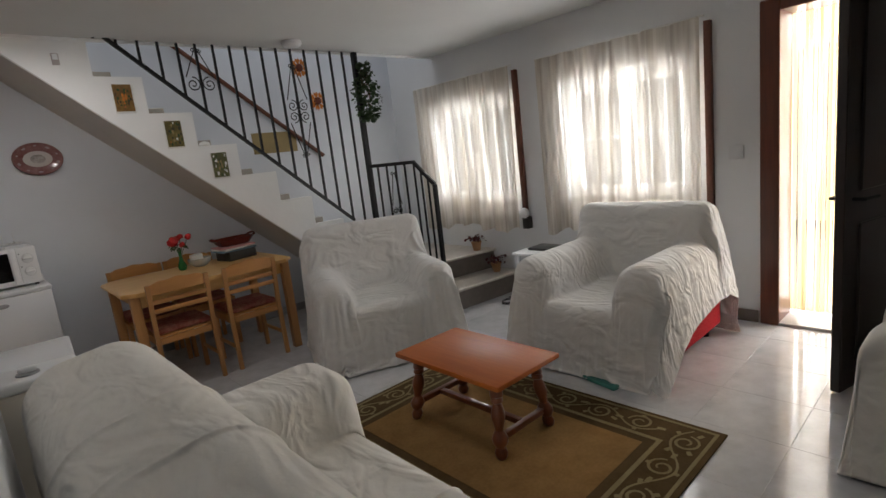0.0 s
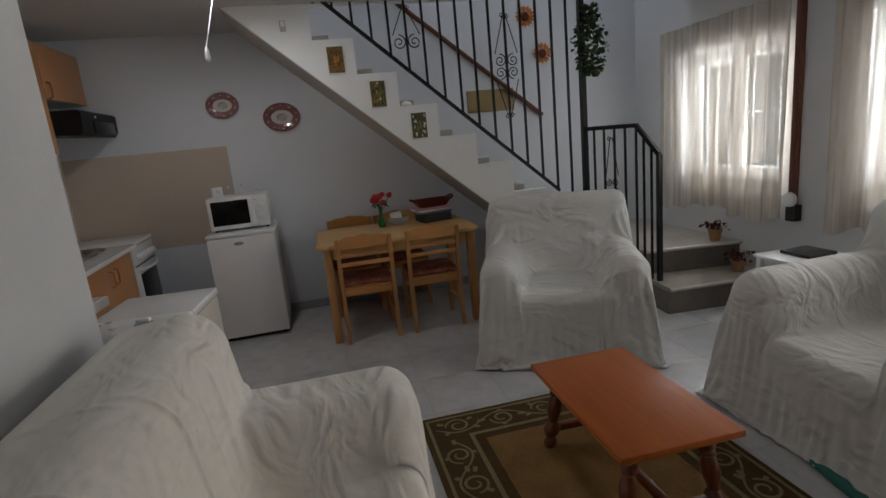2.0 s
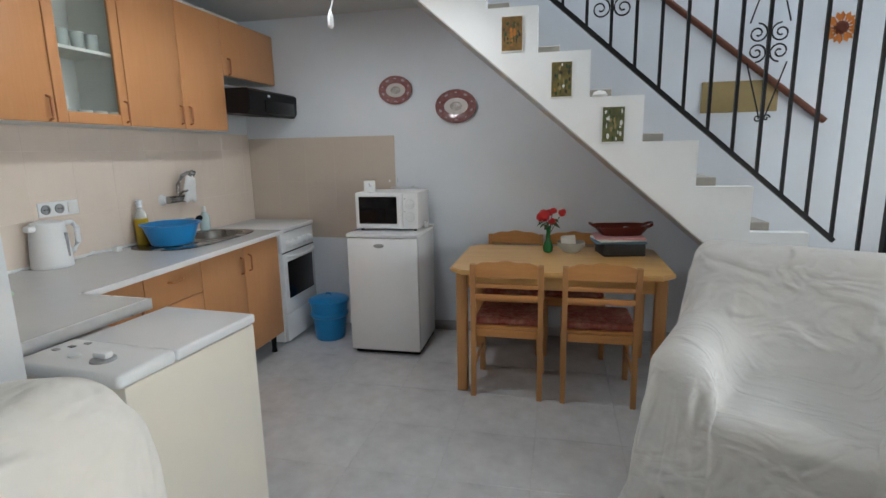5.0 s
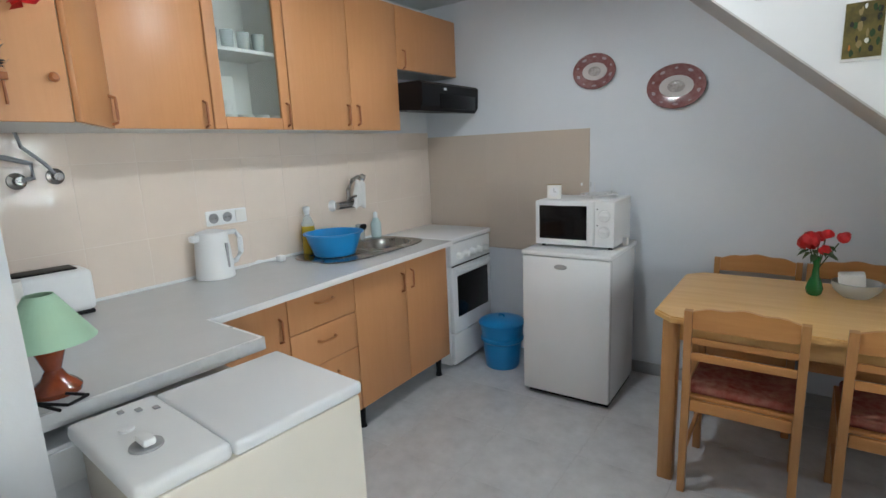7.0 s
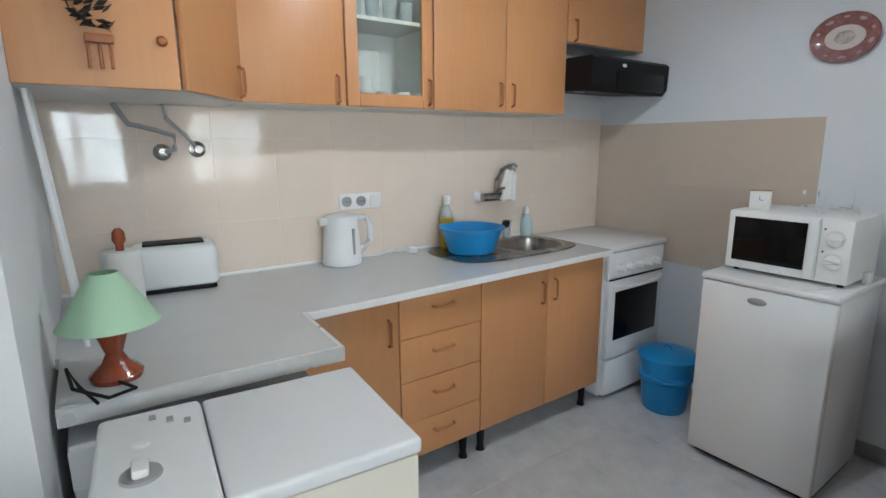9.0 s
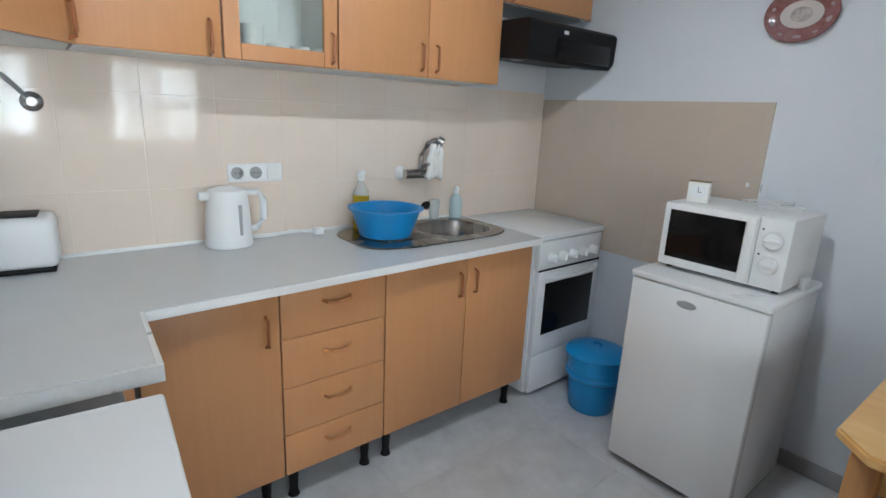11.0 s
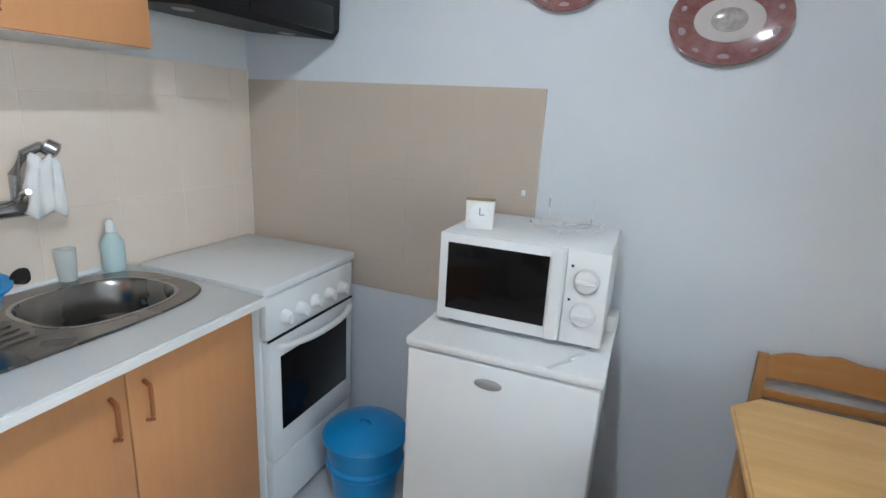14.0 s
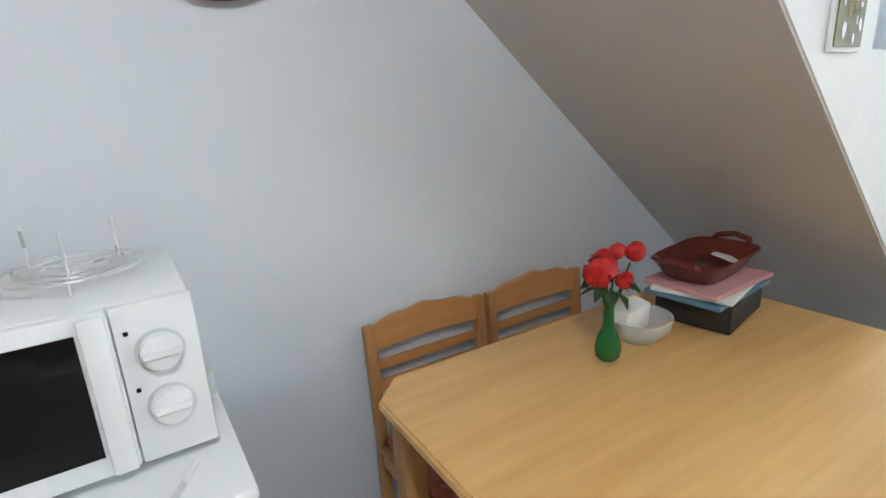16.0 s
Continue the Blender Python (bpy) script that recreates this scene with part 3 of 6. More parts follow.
part("soffit", bm, shaded_soffit, stairs, "rough plastered sloping underside")
for x, z in STEPS[1:]:
    e = x - 0.185 - 1.36
    bm = bmesh.new()
    box(bm, e - RUN - 0.02, e + 0.02, 0.075, PY - 4.13, z - 0.002, z + 0.045, 0.004)
    part("tread", bm, tread_mat, stairs, "beige stone tread")
    bm = bmesh.new()
    box(bm, e - 0.02, e, 0.075, PY - 4.13, z - RISE + 0.045, z - 0.002)
    part("riser", bm, tread_mat, stairs)

land = structure(thing("landing", (3.6, 3.9, 0), 0, "two beige stone steps rising to the landing at the foot of the staircase", "steps"), "", "")
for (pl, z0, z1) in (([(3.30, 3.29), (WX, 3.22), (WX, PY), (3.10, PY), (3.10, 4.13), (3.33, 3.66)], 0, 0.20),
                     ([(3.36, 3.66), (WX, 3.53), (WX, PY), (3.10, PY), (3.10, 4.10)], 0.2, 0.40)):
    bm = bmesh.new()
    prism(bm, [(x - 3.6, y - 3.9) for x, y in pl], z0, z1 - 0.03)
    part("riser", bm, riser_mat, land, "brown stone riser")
    bm = bmesh.new()
    prism(bm, [(x - 3.6, y - 3.9 - (0.02 if i < 2 else 0)) for i, (x, y) in enumerate(pl)], z1 - 0.03, z1)
    part("tread", bm, tread_mat, land)
    (ax, ay), (bx, by) = pl[0], pl[1]
    bm = bmesh.new()
    tube(bm, [(ax - 3.6, ay - 3.9 - 0.022, z1 - 0.012), (bx - 3.6, by - 3.9 - 0.022, z1 - 0.012)], 0.012, 8)
    part("nosing", bm, nosing_mat, land, "pale rounded nosing")

# railing
rail = thing("stair_railing", (3.12, 4.09, 0.0), 0, "black wrought iron stair railing with scroll ornaments", "railing")
RY = 4.09


def rel(p):
    return (p[0] - 3.12, p[1] - RY, p[2])


def bottom_z(x):
    return 0.905 + (2.865 - x) * 0.882


bm = bmesh.new()
tube(bm, [rel((1.13, RY, bottom_z(1.13))), rel((2.88, RY, bottom_z(2.88)))], 0.012, square=True)
part("bottom_rail", bm, iron, rail)
for k in range(1, 17):
    x = 3.12 - 0.1255 * k
    bm = bmesh.new()
    z0 = bottom_z(x) if k > 1 else 0.66
    tube(bm, [rel((x, RY, z0)), rel((x, RY, 2.385))], 0.008, square=True)
    part("baluster", bm, iron, rail)
bm = bmesh.new()
tube(bm, [rel((3.12, RY, 0.40)), rel((3.12, RY, 2.385))], 0.021, square=True)
part("newel", bm, iron, rail, "thick square iron post")
bm = bmesh.new()
C1, C2 = (3.30, 3.655, 1.355), (3.36, 3.47, 1.14)
tube(bm, [rel((3.12, RY, 1.36)), rel(C1), rel(C2)], 0.016, square=True)
part("top_rail", bm, iron, rail)
bm = bmesh.new()
tube(bm, [rel(C2), rel((C2[0], C2[1], 0.2))], 0.016, square=True)
part("end_post", bm, iron, rail)
for k in range(1, 8):
    u = k / 5
    if k <= 5:
        x, y = 3.12 + (C1[0] - 3.12) * u, RY + (C1[1] - RY) * u
        zt = 1.355
    else:
        u = (k - 5) / 3
        x, y, zt = C1[0] + (C2[0] - C1[0]) * u, C1[1] + (C2[1] - C1[1]) * u, C1[2] + (C2[2] - C1[2]) * u
    bm = bmesh.new()
    tube(bm, [rel((x, y, 0.40 if y > 3.62 else 0.20)), rel((x, y, zt))], 0.007, square=True)
    part("baluster", bm, iron, rail)


def spiral(cx, cz, r, a0, s, turns=1.6):
    return [(cx + r * (1 - 0.82 * i / 22) * math.cos(a0 + s * turns * 2 * math.pi * i / 22), 0, cz + r * (1 - 0.82 * i / 22) * math.sin(a0 + s * turns * 2 * math.pi * i / 22)) for i in range(23)]


def ornament(x, y, top, zs, bottom, half, label):
    bm = bmesh.new()
    for s in (-1, 1):
        for i, z in enumerate(zs):
            r = half * 0.48
            pts = [(p[0], p[1], p[2]) for p in spiral(s * half * 0.52, z, r, math.pi / 2 if i % 2 == 0 else -math.pi / 2, s if i % 2 == 0 else -s)]
            tube(bm, [(p[0] + x - 3.12, y - RY, p[2]) for p in pts], 0.0045, 5)
        tube(bm, [(x - 3.12 + s * 0.012, y - RY, top), (x - 3.12 + s * half * 0.9, y - RY, zs[0] + 0.05)], 0.004, 5)
        for p in (spiral(s * 0.02, top, 0.018, 0, -s, 1.2),):
            tube(bm, [(q[0] + x - 3.12, y - RY, q[2]) for q in p], 0.004, 5)
        if bottom:
            tube(bm, [(x - 3.12 + s * 0.012, y - RY, bottom), (x - 3.12 + s * half * 0.9, y - RY, zs[-1] - 0.05)], 0.004, 5)
            tube(bm, [(q[0] + x - 3.12, y - RY, q[2]) for q in spiral(s * 0.02, bottom, 0.018, 0, s, 1.2)], 0.004, 5)
    part("scroll_ornament", bm, iron, rail, label, smooth=True)


ornament(3.12 - 0.1255 * 11, RY, 2.34, (2.10,), None, 0.11, "wrought iron pair of scrolls")
ornament(3.12 - 0.1255 * 5, RY, 2.25, (1.93, 1.84), 1.52, 0.10, "wrought iron diamond with four scrolls")
ornament(3.22, 3.86, 1.27, (0.93, 0.86), 0.62, 0.06, "small wrought iron scrolls in the lower railing")

h = thing("handrail", (2.1, 4.84, 2.35), 0, "brown wooden handrail sloping along the stair wall", "handrail")
bm = bmesh.new()
tube(bm, [(-1.1, 0, 0.865), (1.0, 0, -0.825)], 0.02, 10)
part("rail_bar", bm, rail_wood, h, smooth=True)
for x in (-0.5, 0.3, 0.9):
    bm = bmesh.new()
    z = 0.02 - 0.805 * x
    tube(bm, [(x, 0, z - 0.04), (x, 0.035, z - 0.05)], 0.007, 6)
    part("bracket", bm, iron, h)

t = thing("wall_board", (2.61, PY - 0.006, 1.69), 0, "plain ochre board fixed to the stair wall", "board")
boxpart("board", (-0.225, 0.225, -0.006, 0.006, -0.095, 0.10), yellow_board, t, bevel=0.002)

# ivy on the newel
t = thing("hanging_ivy", (3.155, 4.02, 1.76), 0, "dark green artificial ivy hanging from the iron post", "plant")
rnd = random.Random(11)
leaf = bmesh.new()
for k in range(620):
    a, v = rnd.uniform(0, 6.28), rnd.random()
    r = (0.055 + 0.068 * math.sin(math.pi * min(1, v * 1.1))) * rnd.uniform(0.3, 1.25)
    c = Vector((r * math.cos(a), r * math.sin(a) * 0.8, v * 0.52))
    m = Matrix.Translation(c) @ Euler([rnd.uniform(-1.2, 1.2) for _ in range(3)]).to_matrix().to_4x4()
    s = rnd.uniform(0.014, 0.028)
    vs = [leaf.verts.new(m @ Vector(p)) for p in ((0, -s, 0), (s * 0.7, -s * 0.1, 0.004), (0, s, 0), (-s * 0.7, -s * 0.1, 0.004))]
    leaf.faces.new(vs)
tagged(part("leaf_mass", leaf, leaf_green, t), kind="stuff")
bm = bmesh.new()
for k in range(5):
    a = k * 1.3
    tube(bm, [(0.03 * math.cos(a + j * 0.6), 0.03 * math.sin(a + j * 0.6), 0.52 - 0.05 * j) for j in range(10 - k)], 0.002, 4)
part("stem", bm, rail_wood, t)


def sunflower(loc, r):
    t = thing("wall_flower", loc, 0, "orange straw flower with a dark centre hung on the stair wall", "wall decoration", "straw flowers on the stair wall")
    bm = bmesh.new()
    n = 16
    for i in range(n):
        a = 2 * math.pi * i / n
        c, s = math.cos(a), math.sin(a)
        p = [(0.3, 0), (0.75, 0.17), (1.0, 0), (0.75, -0.17)]
        bm.faces.new([bm.verts.new((r * (u * c - v * s), -0.012 - 0.01 * (i % 2), r * (u * s + v * c))) for u, v in p])
    part("petals", bm, orange_petal, t)
    bm = bmesh.new()
    lathe(bm, [(r * 0.42, 0), (r * 0.4, 0.018), (r * 0.25, 0.03)], 16, pose(0, -0.002, 0, 90, 0, 0))
    part("flower_centre", bm, flower_core, t, smooth=True)


sunflower((2.99, PY - 0.004, 2.40), 0.095)
sunflower((3.14, PY - 0.004, 2.075), 0.095)


def plate(loc, a, b, label):
    t = thing("wall_plate", loc, 0, label, "plate", "decorated plates on the wall")
    bm = bmesh.new()
    S = Matrix.Diagonal((a, 1, b, 1)) @ pose(0, 0, 0, 90, 0, 0)
    lathe(bm, [(0.62, 0.0), (0.70, 0.006), (1.0, 0.022), (0.985, 0.028), (0.7, 0.012)], 40, S)
    part("plate_rim", bm, plate_rim, t, "maroon patterned rim", smooth=True)
    bm = bmesh.new()
    lathe(bm, [(0.60, 0.006), (0.57, 0.0145), (0.3, 0.0135)], 36, Matrix.Diagonal((a, 1, b * 0.85, 1)) @ pose(0, 0, 0, 90, 0, 0))
    part("plate_centre", bm, plate_white, t, "off-white centre with a painted fruit pattern", smooth=True)
    bm = bmesh.new()
    lathe(bm, [(0.30, 0.0137), (0.27, 0.0155), (0.1, 0.0160)], 18, Matrix.Diagonal((a, 1, b * 0.9, 1)) @ pose(0, 0, 0, 90, 0, 0))
    part("painted_motif", bm, plate_motif, t, "small grey-brown painted motif", smooth=True)
    for k in range(10):
        an = 2 * math.pi * (k + 0.5) / 10
        bm = bmesh.new()
        r_ = 0.012 if k % 2 else 0.008
        lathe(bm, [(r_, 0), (r_ * 0.6, 0.002)], 9, pose(a * 0.84 * math.cos(an), -0.0185, b * 0.84 * math.sin(an), 90, 0, 0) @ Matrix.Diagonal((1.5, 1, 1, 1)))
        part("rim_medallion", bm, rim_light, t)


plate((0.300, PY - 0.002, 1.83), 0.128, 0.102, "oval maroon and white decorated plate hung on the blue-white wall")
plate((0.752, PY - 0.002, 1.70), 0.152, 0.118, "larger oval maroon and white decorated plate beside the smaller one")


def picture(x0, x1, z0, z1, paint, label):
    t = thing("picture_tile", ((x0 + x1) / 2, 4.13, (z0 + z1) / 2), 0, label, "picture", "small pictures on the stair side")
    w, h = (x1 - x0) / 2, (z1 - z0) / 2
    boxpart("picture_frame", (-w - 0.003, w + 0.003, -0.012, -0.001, -h - 0.010, h + 0.003), paper_white, t, "cream border", bevel=0.002)
    boxpart("picture_face", (-w, w, -0.0150, -0.0121, -h, h), paint, t, "dark painted street scene")
    rnd = random.Random(int(x0 * 1000))
    pal = {picture_c.name: (dark_red, orange_petal, yellow_board, leaf_green, dark_box, beech_handle), picture_a.name: (leaf_green, yellow_board, paper_white, dark_box, leaf_green, orange_petal),
           picture_b.name: (leaf_green, yellow_board, dark_box, leaf_green, melamine, yellow_board)}[paint.name]
    for k in range(26):
        bm = bmesh.new()
        u, v = rnd.uniform(-0.82, 0.82), rnd.uniform(-0.85, 0.85)
        central = abs(u) < 0.4
        m_ = pal[rnd.choice((1, 1, 2, 3)) if abs(u) < 0.28 and v > -0.6 else rnd.choice((3, 4, 4, 3, 5 if v < -0.3 else 4))]
        ru, rv = rnd.uniform(0.07, 0.2), rnd.uniform(0.08, 0.28 if central else 0.2)
        ru, rv = min(ru, 0.97 - abs(u)), min(rv, 0.97 - abs(v))
        bm.faces.new([bm.verts.new((w * (u + ru * rnd.uniform(0.6, 1) * math.cos(q * 0.785)), -0.0152 - 0.00008 * k, h * (v + rv * rnd.uniform(0.6, 1) * math.sin(q * 0.785)))) for q in range(8)])
        part("painted_patch", bm, m_, t)


picture(1.163, 1.275, 1.925, 2.102, picture_c, "small picture tile with an orange doorway on the white stair side")
picture(1.438, 1.546, 1.668, 1.850, picture_a, "small picture tile of a yellow street on the stair side")
picture(1.717, 1.830, 1.418, 1.602, picture_b, "small picture tile of a garden path on the stair side")
t = thing("wall_switch", (0.89, 4.128, 2.255), 0, "small greyish white wall switch on the white stair side", "switch")
boxpart("switch_plate", (-0.020, 0.020, -0.010, 0.0, -0.036, 0.036), clear_pink, t, bevel=0.003)
boxpart("rocker", (-0.014, 0.014, -0.018, -0.011, -0.005, 0.03), white_plastic, t, bevel=0.002)
for x, z, lab in ((1.70, 1.659, "small white stone standing on the stair step"),):
    t = thing("small_stone", (x, 4.16, z), 0, lab, "ornament")
    bm = bmesh.new()
    lathe(bm, [(0.035, 0), (0.042, 0.012), (0.03, 0.03), (0.01, 0.036)], 14)
    part("stone", bm, paper_white, t, smooth=True)

# smoke detector, lamp with cord
t = thing("smoke_detector", (2.40, 3.87, CZ), 0, "round white smoke detector on the ceiling", "detector")
bm = bmesh.new()
lathe(bm, [(0.075, 0), (0.075, -0.022), (0.06, -0.04), (0.03, -0.046)][::-1], 24)
part("detector_body", bm, white_plastic, t, smooth=True)
t = thing("ceiling_lamp", (0.47, 3.32, CZ), 0, "white ceiling lamp that is lit, with a pull cord hanging down", "lamp")
bm = bmesh.new()
lathe(bm, [(0.02, -0.03), (0.085, -0.065), (0.117, -0.123), (0.121, -0.122), (0.090, -0.060), (0.055, -0.02), (0.06, 0)], 32)
part("lamp_base", bm, white_plastic, t, smooth=True)
bulb_mat = bpy.data.materials.new("lit_bulb")
bulb_mat.use_nodes = True
bb = bulb_mat.node_tree.nodes["Principled BSDF"]
bb.inputs["Emission Color"].default_value = (1, 0.97, 0.9, 1)
bb.inputs["Emission Strength"].default_value = 12
bm = bmesh.new()
lathe(bm, [(0.008, -0.135), (0.026, -0.125), (0.032, -0.10), (0.022, -0.06), (0.018, -0.035)], 18)
lb = part("bulb", bm, bulb_mat, t, "glowing bulb", smooth=True)
lb.visible_shadow = False
bm = bmesh.new()
tube(bm, [(0.122, 0, -0.115), (0.08, 0, -0.26), (0.035, 0, -0.40)], 0.003, 6)
part("pull_cord", bm, white_plastic, t, "thin white cord")
bm = bmesh.new()
lathe(bm, [(0.006, -0.47), (0.014, -0.46), (0.012, -0.42), (0.004, -0.395)], 12, pose(0.035, 0, 0))
part("cord_pull", bm, white_plastic, t, "white pull knob", smooth=True)


# ---- kitchen ----
def handle(root, x, y, z, vertical=True, length=0.105, out=(1, 0)):
    """An arched wooden handle standing off a front that faces +x."""
    bm = bmesh.new()
    pts = []
    for i in range(13):
        u = i / 12
        o = 0.022 * min(1, 5 * math.sin(math.pi * u))
        v = (u - 0.5) * length
        pts.append((x + o, y, z + v) if vertical else (x + o, y + v, z - 0.006 * math.sin(math.pi * u)))
    tube(bm, pts, 0.0055 if vertical else 0.006, 8)
    return part("handle", bm, beech_handle if vertical else beech_light, root, "arched red-brown wooden handle" if vertical else "arched pale wooden handle", smooth=True)


def unit(name, loc, rz, y0, y1, z0, z1, depth, fronts, label, group, feet=False, top=True):
    """A cabinet whose front faces local +x at x = 0. fronts: (y0, y1, z0, z1, handle y, handle z, vertical, drawer, glazed)."""
    t = thing(name, loc, rz, label, "cabinet", group)
    bm = bmesh.new()
    w = 0.016
    for b in ((y0, y0 + w, z0, z1), (y1 - w, y1, z0, z1)):
        box(bm, -depth, -0.019, b[0], b[1], b[2], b[3], 0.001)
    box(bm, -depth, -0.019, y0 + w, y1 - w, z0, z0 + w)
    if top:
        box(bm, -depth, -0.019, y0 + w, y1 - w, z1 - w, z1)
    box(bm, -depth, -depth + 0.006, y0 + w, y1 - w, z0 + w, z1 - w)
    part("body", bm, melamine, t, "white melamine carcass")
    for (a, b, lo, hi, hy, hz, vert, drawer, glazed) in fronts:
        g = 0.0013 if drawer else 0.0018
        nm = "drawer_front" if drawer else "door"
        bm = bmesh.new()
        if glazed:
            f = 0.055
            box(bm, -0.018, 0, a + g, a + f, lo + g, hi - g, 0.003)
            box(bm, -0.018, 0, b - f, b - g, lo + g, hi - g, 0.003)
            box(bm, -0.018, 0, a + f, b - f, lo + g, lo + f, 0.003)
            box(bm, -0.018, 0, a + f, b - f, hi - f, hi - g, 0.003)
        else:
            box(bm, -0.018, 0, a + g, b - g, lo + g, hi - g, 0.003, 2)
        dd = part(nm, bm, beech, t, "orange beech veneer front with glass" if glazed else "", smooth=True)
        if glazed:
            p = boxpart("glass_pane", (-0.011, -0.007, a + f, b - f, lo + f, hi - f), pane_glass, dd)
            p.visible_shadow = False
        handle(dd, 0, hy, hz, vert)
    if feet:
        for fy in (y0 + 0.05, y1 - 0.05):
            bm = bmesh.new()
            lathe(bm, [(0.022, 0), (0.018, 0.012), (0.015, 0.03), (0.022, z0)], 12, pose(-0.06, fy, 0))
            part("foot", bm, black_plastic, t, "black plastic foot", smooth=True)
    return t


G1, G2 = "base kitchen units", "wall kitchen units"
ANG = 1.0        # the base units lean a little away from the wall
BO = (-0.406, 4.265, 0)
LO, HI = 0.135, 0.843
unit("base_cabinet", BO, ANG, -0.810, 0.0, LO, HI, 0.52, [(-0.810, -0.405, LO, HI, -0.445, 0.715, True, False, False), (-0.405, 0.0, LO, HI, -0.362, 0.72, True, False, False)],
     "two-door orange beech base cabinet under the steel sink", G1, True, False)
dz = [(LO, 0.295), (0.295, 0.475), (0.475, 0.655), (0.655, HI)]
unit("drawer_cabinet", BO, ANG, -1.214, -0.812, LO, HI, 0.52, [(-1.214, -0.812, a, b, -1.01, (a + b) / 2 + 0.02, False, True, False) for a, b in dz],
     "orange beech base cabinet with four drawers under the worktop", G1, True)
unit("base_cabinet", BO, ANG, -1.625, -1.216, LO, HI, 0.52, [(-1.625, -1.216, LO, HI, -1.262, 0.70, True, False, False)],
     "single-door orange beech base cabinet in the worktop corner", G1, True)

# worktops
wt = thing("worktop", (-0.7, 3.4, 0.8435), 0, "grey speckled laminate worktop running along the tiled wall", "worktop")
P0, P1 = (-0.366, 4.275), (-0.302, 2.66)
bm = bmesh.new()
front = lambda y: P0[0] - 0.004 + (P1[0] - P0[0]) * (P0[1] - y) / (P0[1] - P1[1])
BX0, BX1, BY0, BY1 = -0.870, -0.556, 3.848, 4.192        # the hole for the sink bowl
for pts in ([(TX, BY0), (TX, SY), (-0.31, SY), (P1[0] - 0.004, P1[1]), (front(BY0), BY0)],
            [(TX, BY1), (TX, BY0), (BX0, BY0), (BX0, BY1)],
            [(BX1, BY1), (BX1, BY0), (front(BY0), BY0), (front(BY1), BY1)],
            [(TX, P0[1]), (TX, BY1), (front(BY1), BY1), (P0[0] - 0.004, P0[1])]):
    prism(bm, [(x + 0.7, y - 3.4) for x, y in pts], 0, 0.0265)
bmesh.ops.remove_doubles(bm, verts=bm.verts, dist=0.0005)
part("worktop_slab", bm, worktop_mat, wt)
bm = bmesh.new()
prism(bm, [(P0[0] - 0.004 + 0.7, P0[1] - 3.4), (P1[0] - 0.004 + 0.7, P1[1] - 3.4), (P1[0] + 0.7 + 0.006, P1[1] - 3.4), (P0[0] + 0.7 + 0.006, P0[1] - 3.4)], -0.002, 0.0245)
bmesh.ops.bevel(bm, geom=[e for e in bm.edges if abs(e.verts[0].co.y - e.verts[1].co.y) > 1], offset=0.004, segments=2, affect="EDGES")
part("worktop_edge", bm, worktop_edge, wt, "white rounded front edge", smooth=True)
bm = bmesh.new()
tube(bm, [(TX + 0.7 + 0.006, SY - 3.4, 0.0325), (TX + 0.7 + 0.006, P0[1] - 3.4, 0.0325)], 0.008, 6)
part("silicone_joint", bm, worktop_edge, wt, "uneven white joint along the tiles")
w2 = thing("worktop", (-0.1, 2.312, 0.8355), 0, "short grey worktop with a bright aluminium edge over a white appliance", "worktop")
bm = bmesh.new()
prism(bm, [(-0.208, SY - 2.3), (0.10, SY - 2.3), (0.118, 0.325), (-0.208, 0.341)], 0, 0.036)
part("worktop_slab", bm, worktop_mat, w2)
bm = bmesh.new()
prism(bm, [(0.10, SY - 2.3), (0.110, SY - 2.3), (0.130, 0.337), (0.118, 0.325)], -0.004, 0.035)
prism(bm, [(-0.205, 0.341), (0.118, 0.325), (0.130, 0.337), (-0.205, 0.351)], -0.004, 0.035)
part("worktop_edge", bm, aluminium, w2, "bright aluminium edge strip")
t = thing("undercounter_appliance", (-0.13, 2.32, 0), 0, "white appliance standing under the short worktop", "appliance")
boxpart("appliance_body", (-0.15, 0.125, -0.28, 0.26, 0.03, 0.78), enamel, t, bevel=0.008)
boxpart("appliance_panel", (0.1255, 0.135, -0.28, 0.26, 0.68, 0.77), white_plastic, t, bevel=0.003)
boxpart("plinth", (-0.14, 0.11, -0.26, 0.24, 0.0, 0.03), black_plastic, t)
structure(boxpart("trim", (-0.300, -0.285, 2.03, 2.62, 0.0, 0.82), beech, bevel=0.002), "orange beech end panel under the worktop corner", "panel")

# sink
sk = thing("sink", (-0.713, 3.86, 0.8705), 0, "brushed steel sink with a draining area set into the worktop", "sink")
n = 56


def stad(a, b, dx=0.0, dy=0.0, z=0.0, k=2.6):
    out = []
    for i in range(n):
        t_ = 2 * math.pi * i / n
        c, s = math.cos(t_), math.sin(t_)
        out.append((dx + a * math.copysign(abs(c) ** (2 / k), c), dy + b * math.copysign(abs(s) ** (2 / k), s), z))
    return out


def loft(bm, rings, cap=True):
    rings = [[bm.verts.new(p) for p in r] for r in rings]
    for a, b in zip(rings, rings[1:]):
        for i in range(len(a)):
            bm.faces.new((a[i], a[(i + 1) % len(a)], b[(i + 1) % len(b)], b[i]))
    if cap:
        bm.faces.new(rings[-1])


bm = bmesh.new()
outer = stad(0.222, 0.397, z=0.0015, k=3.6)
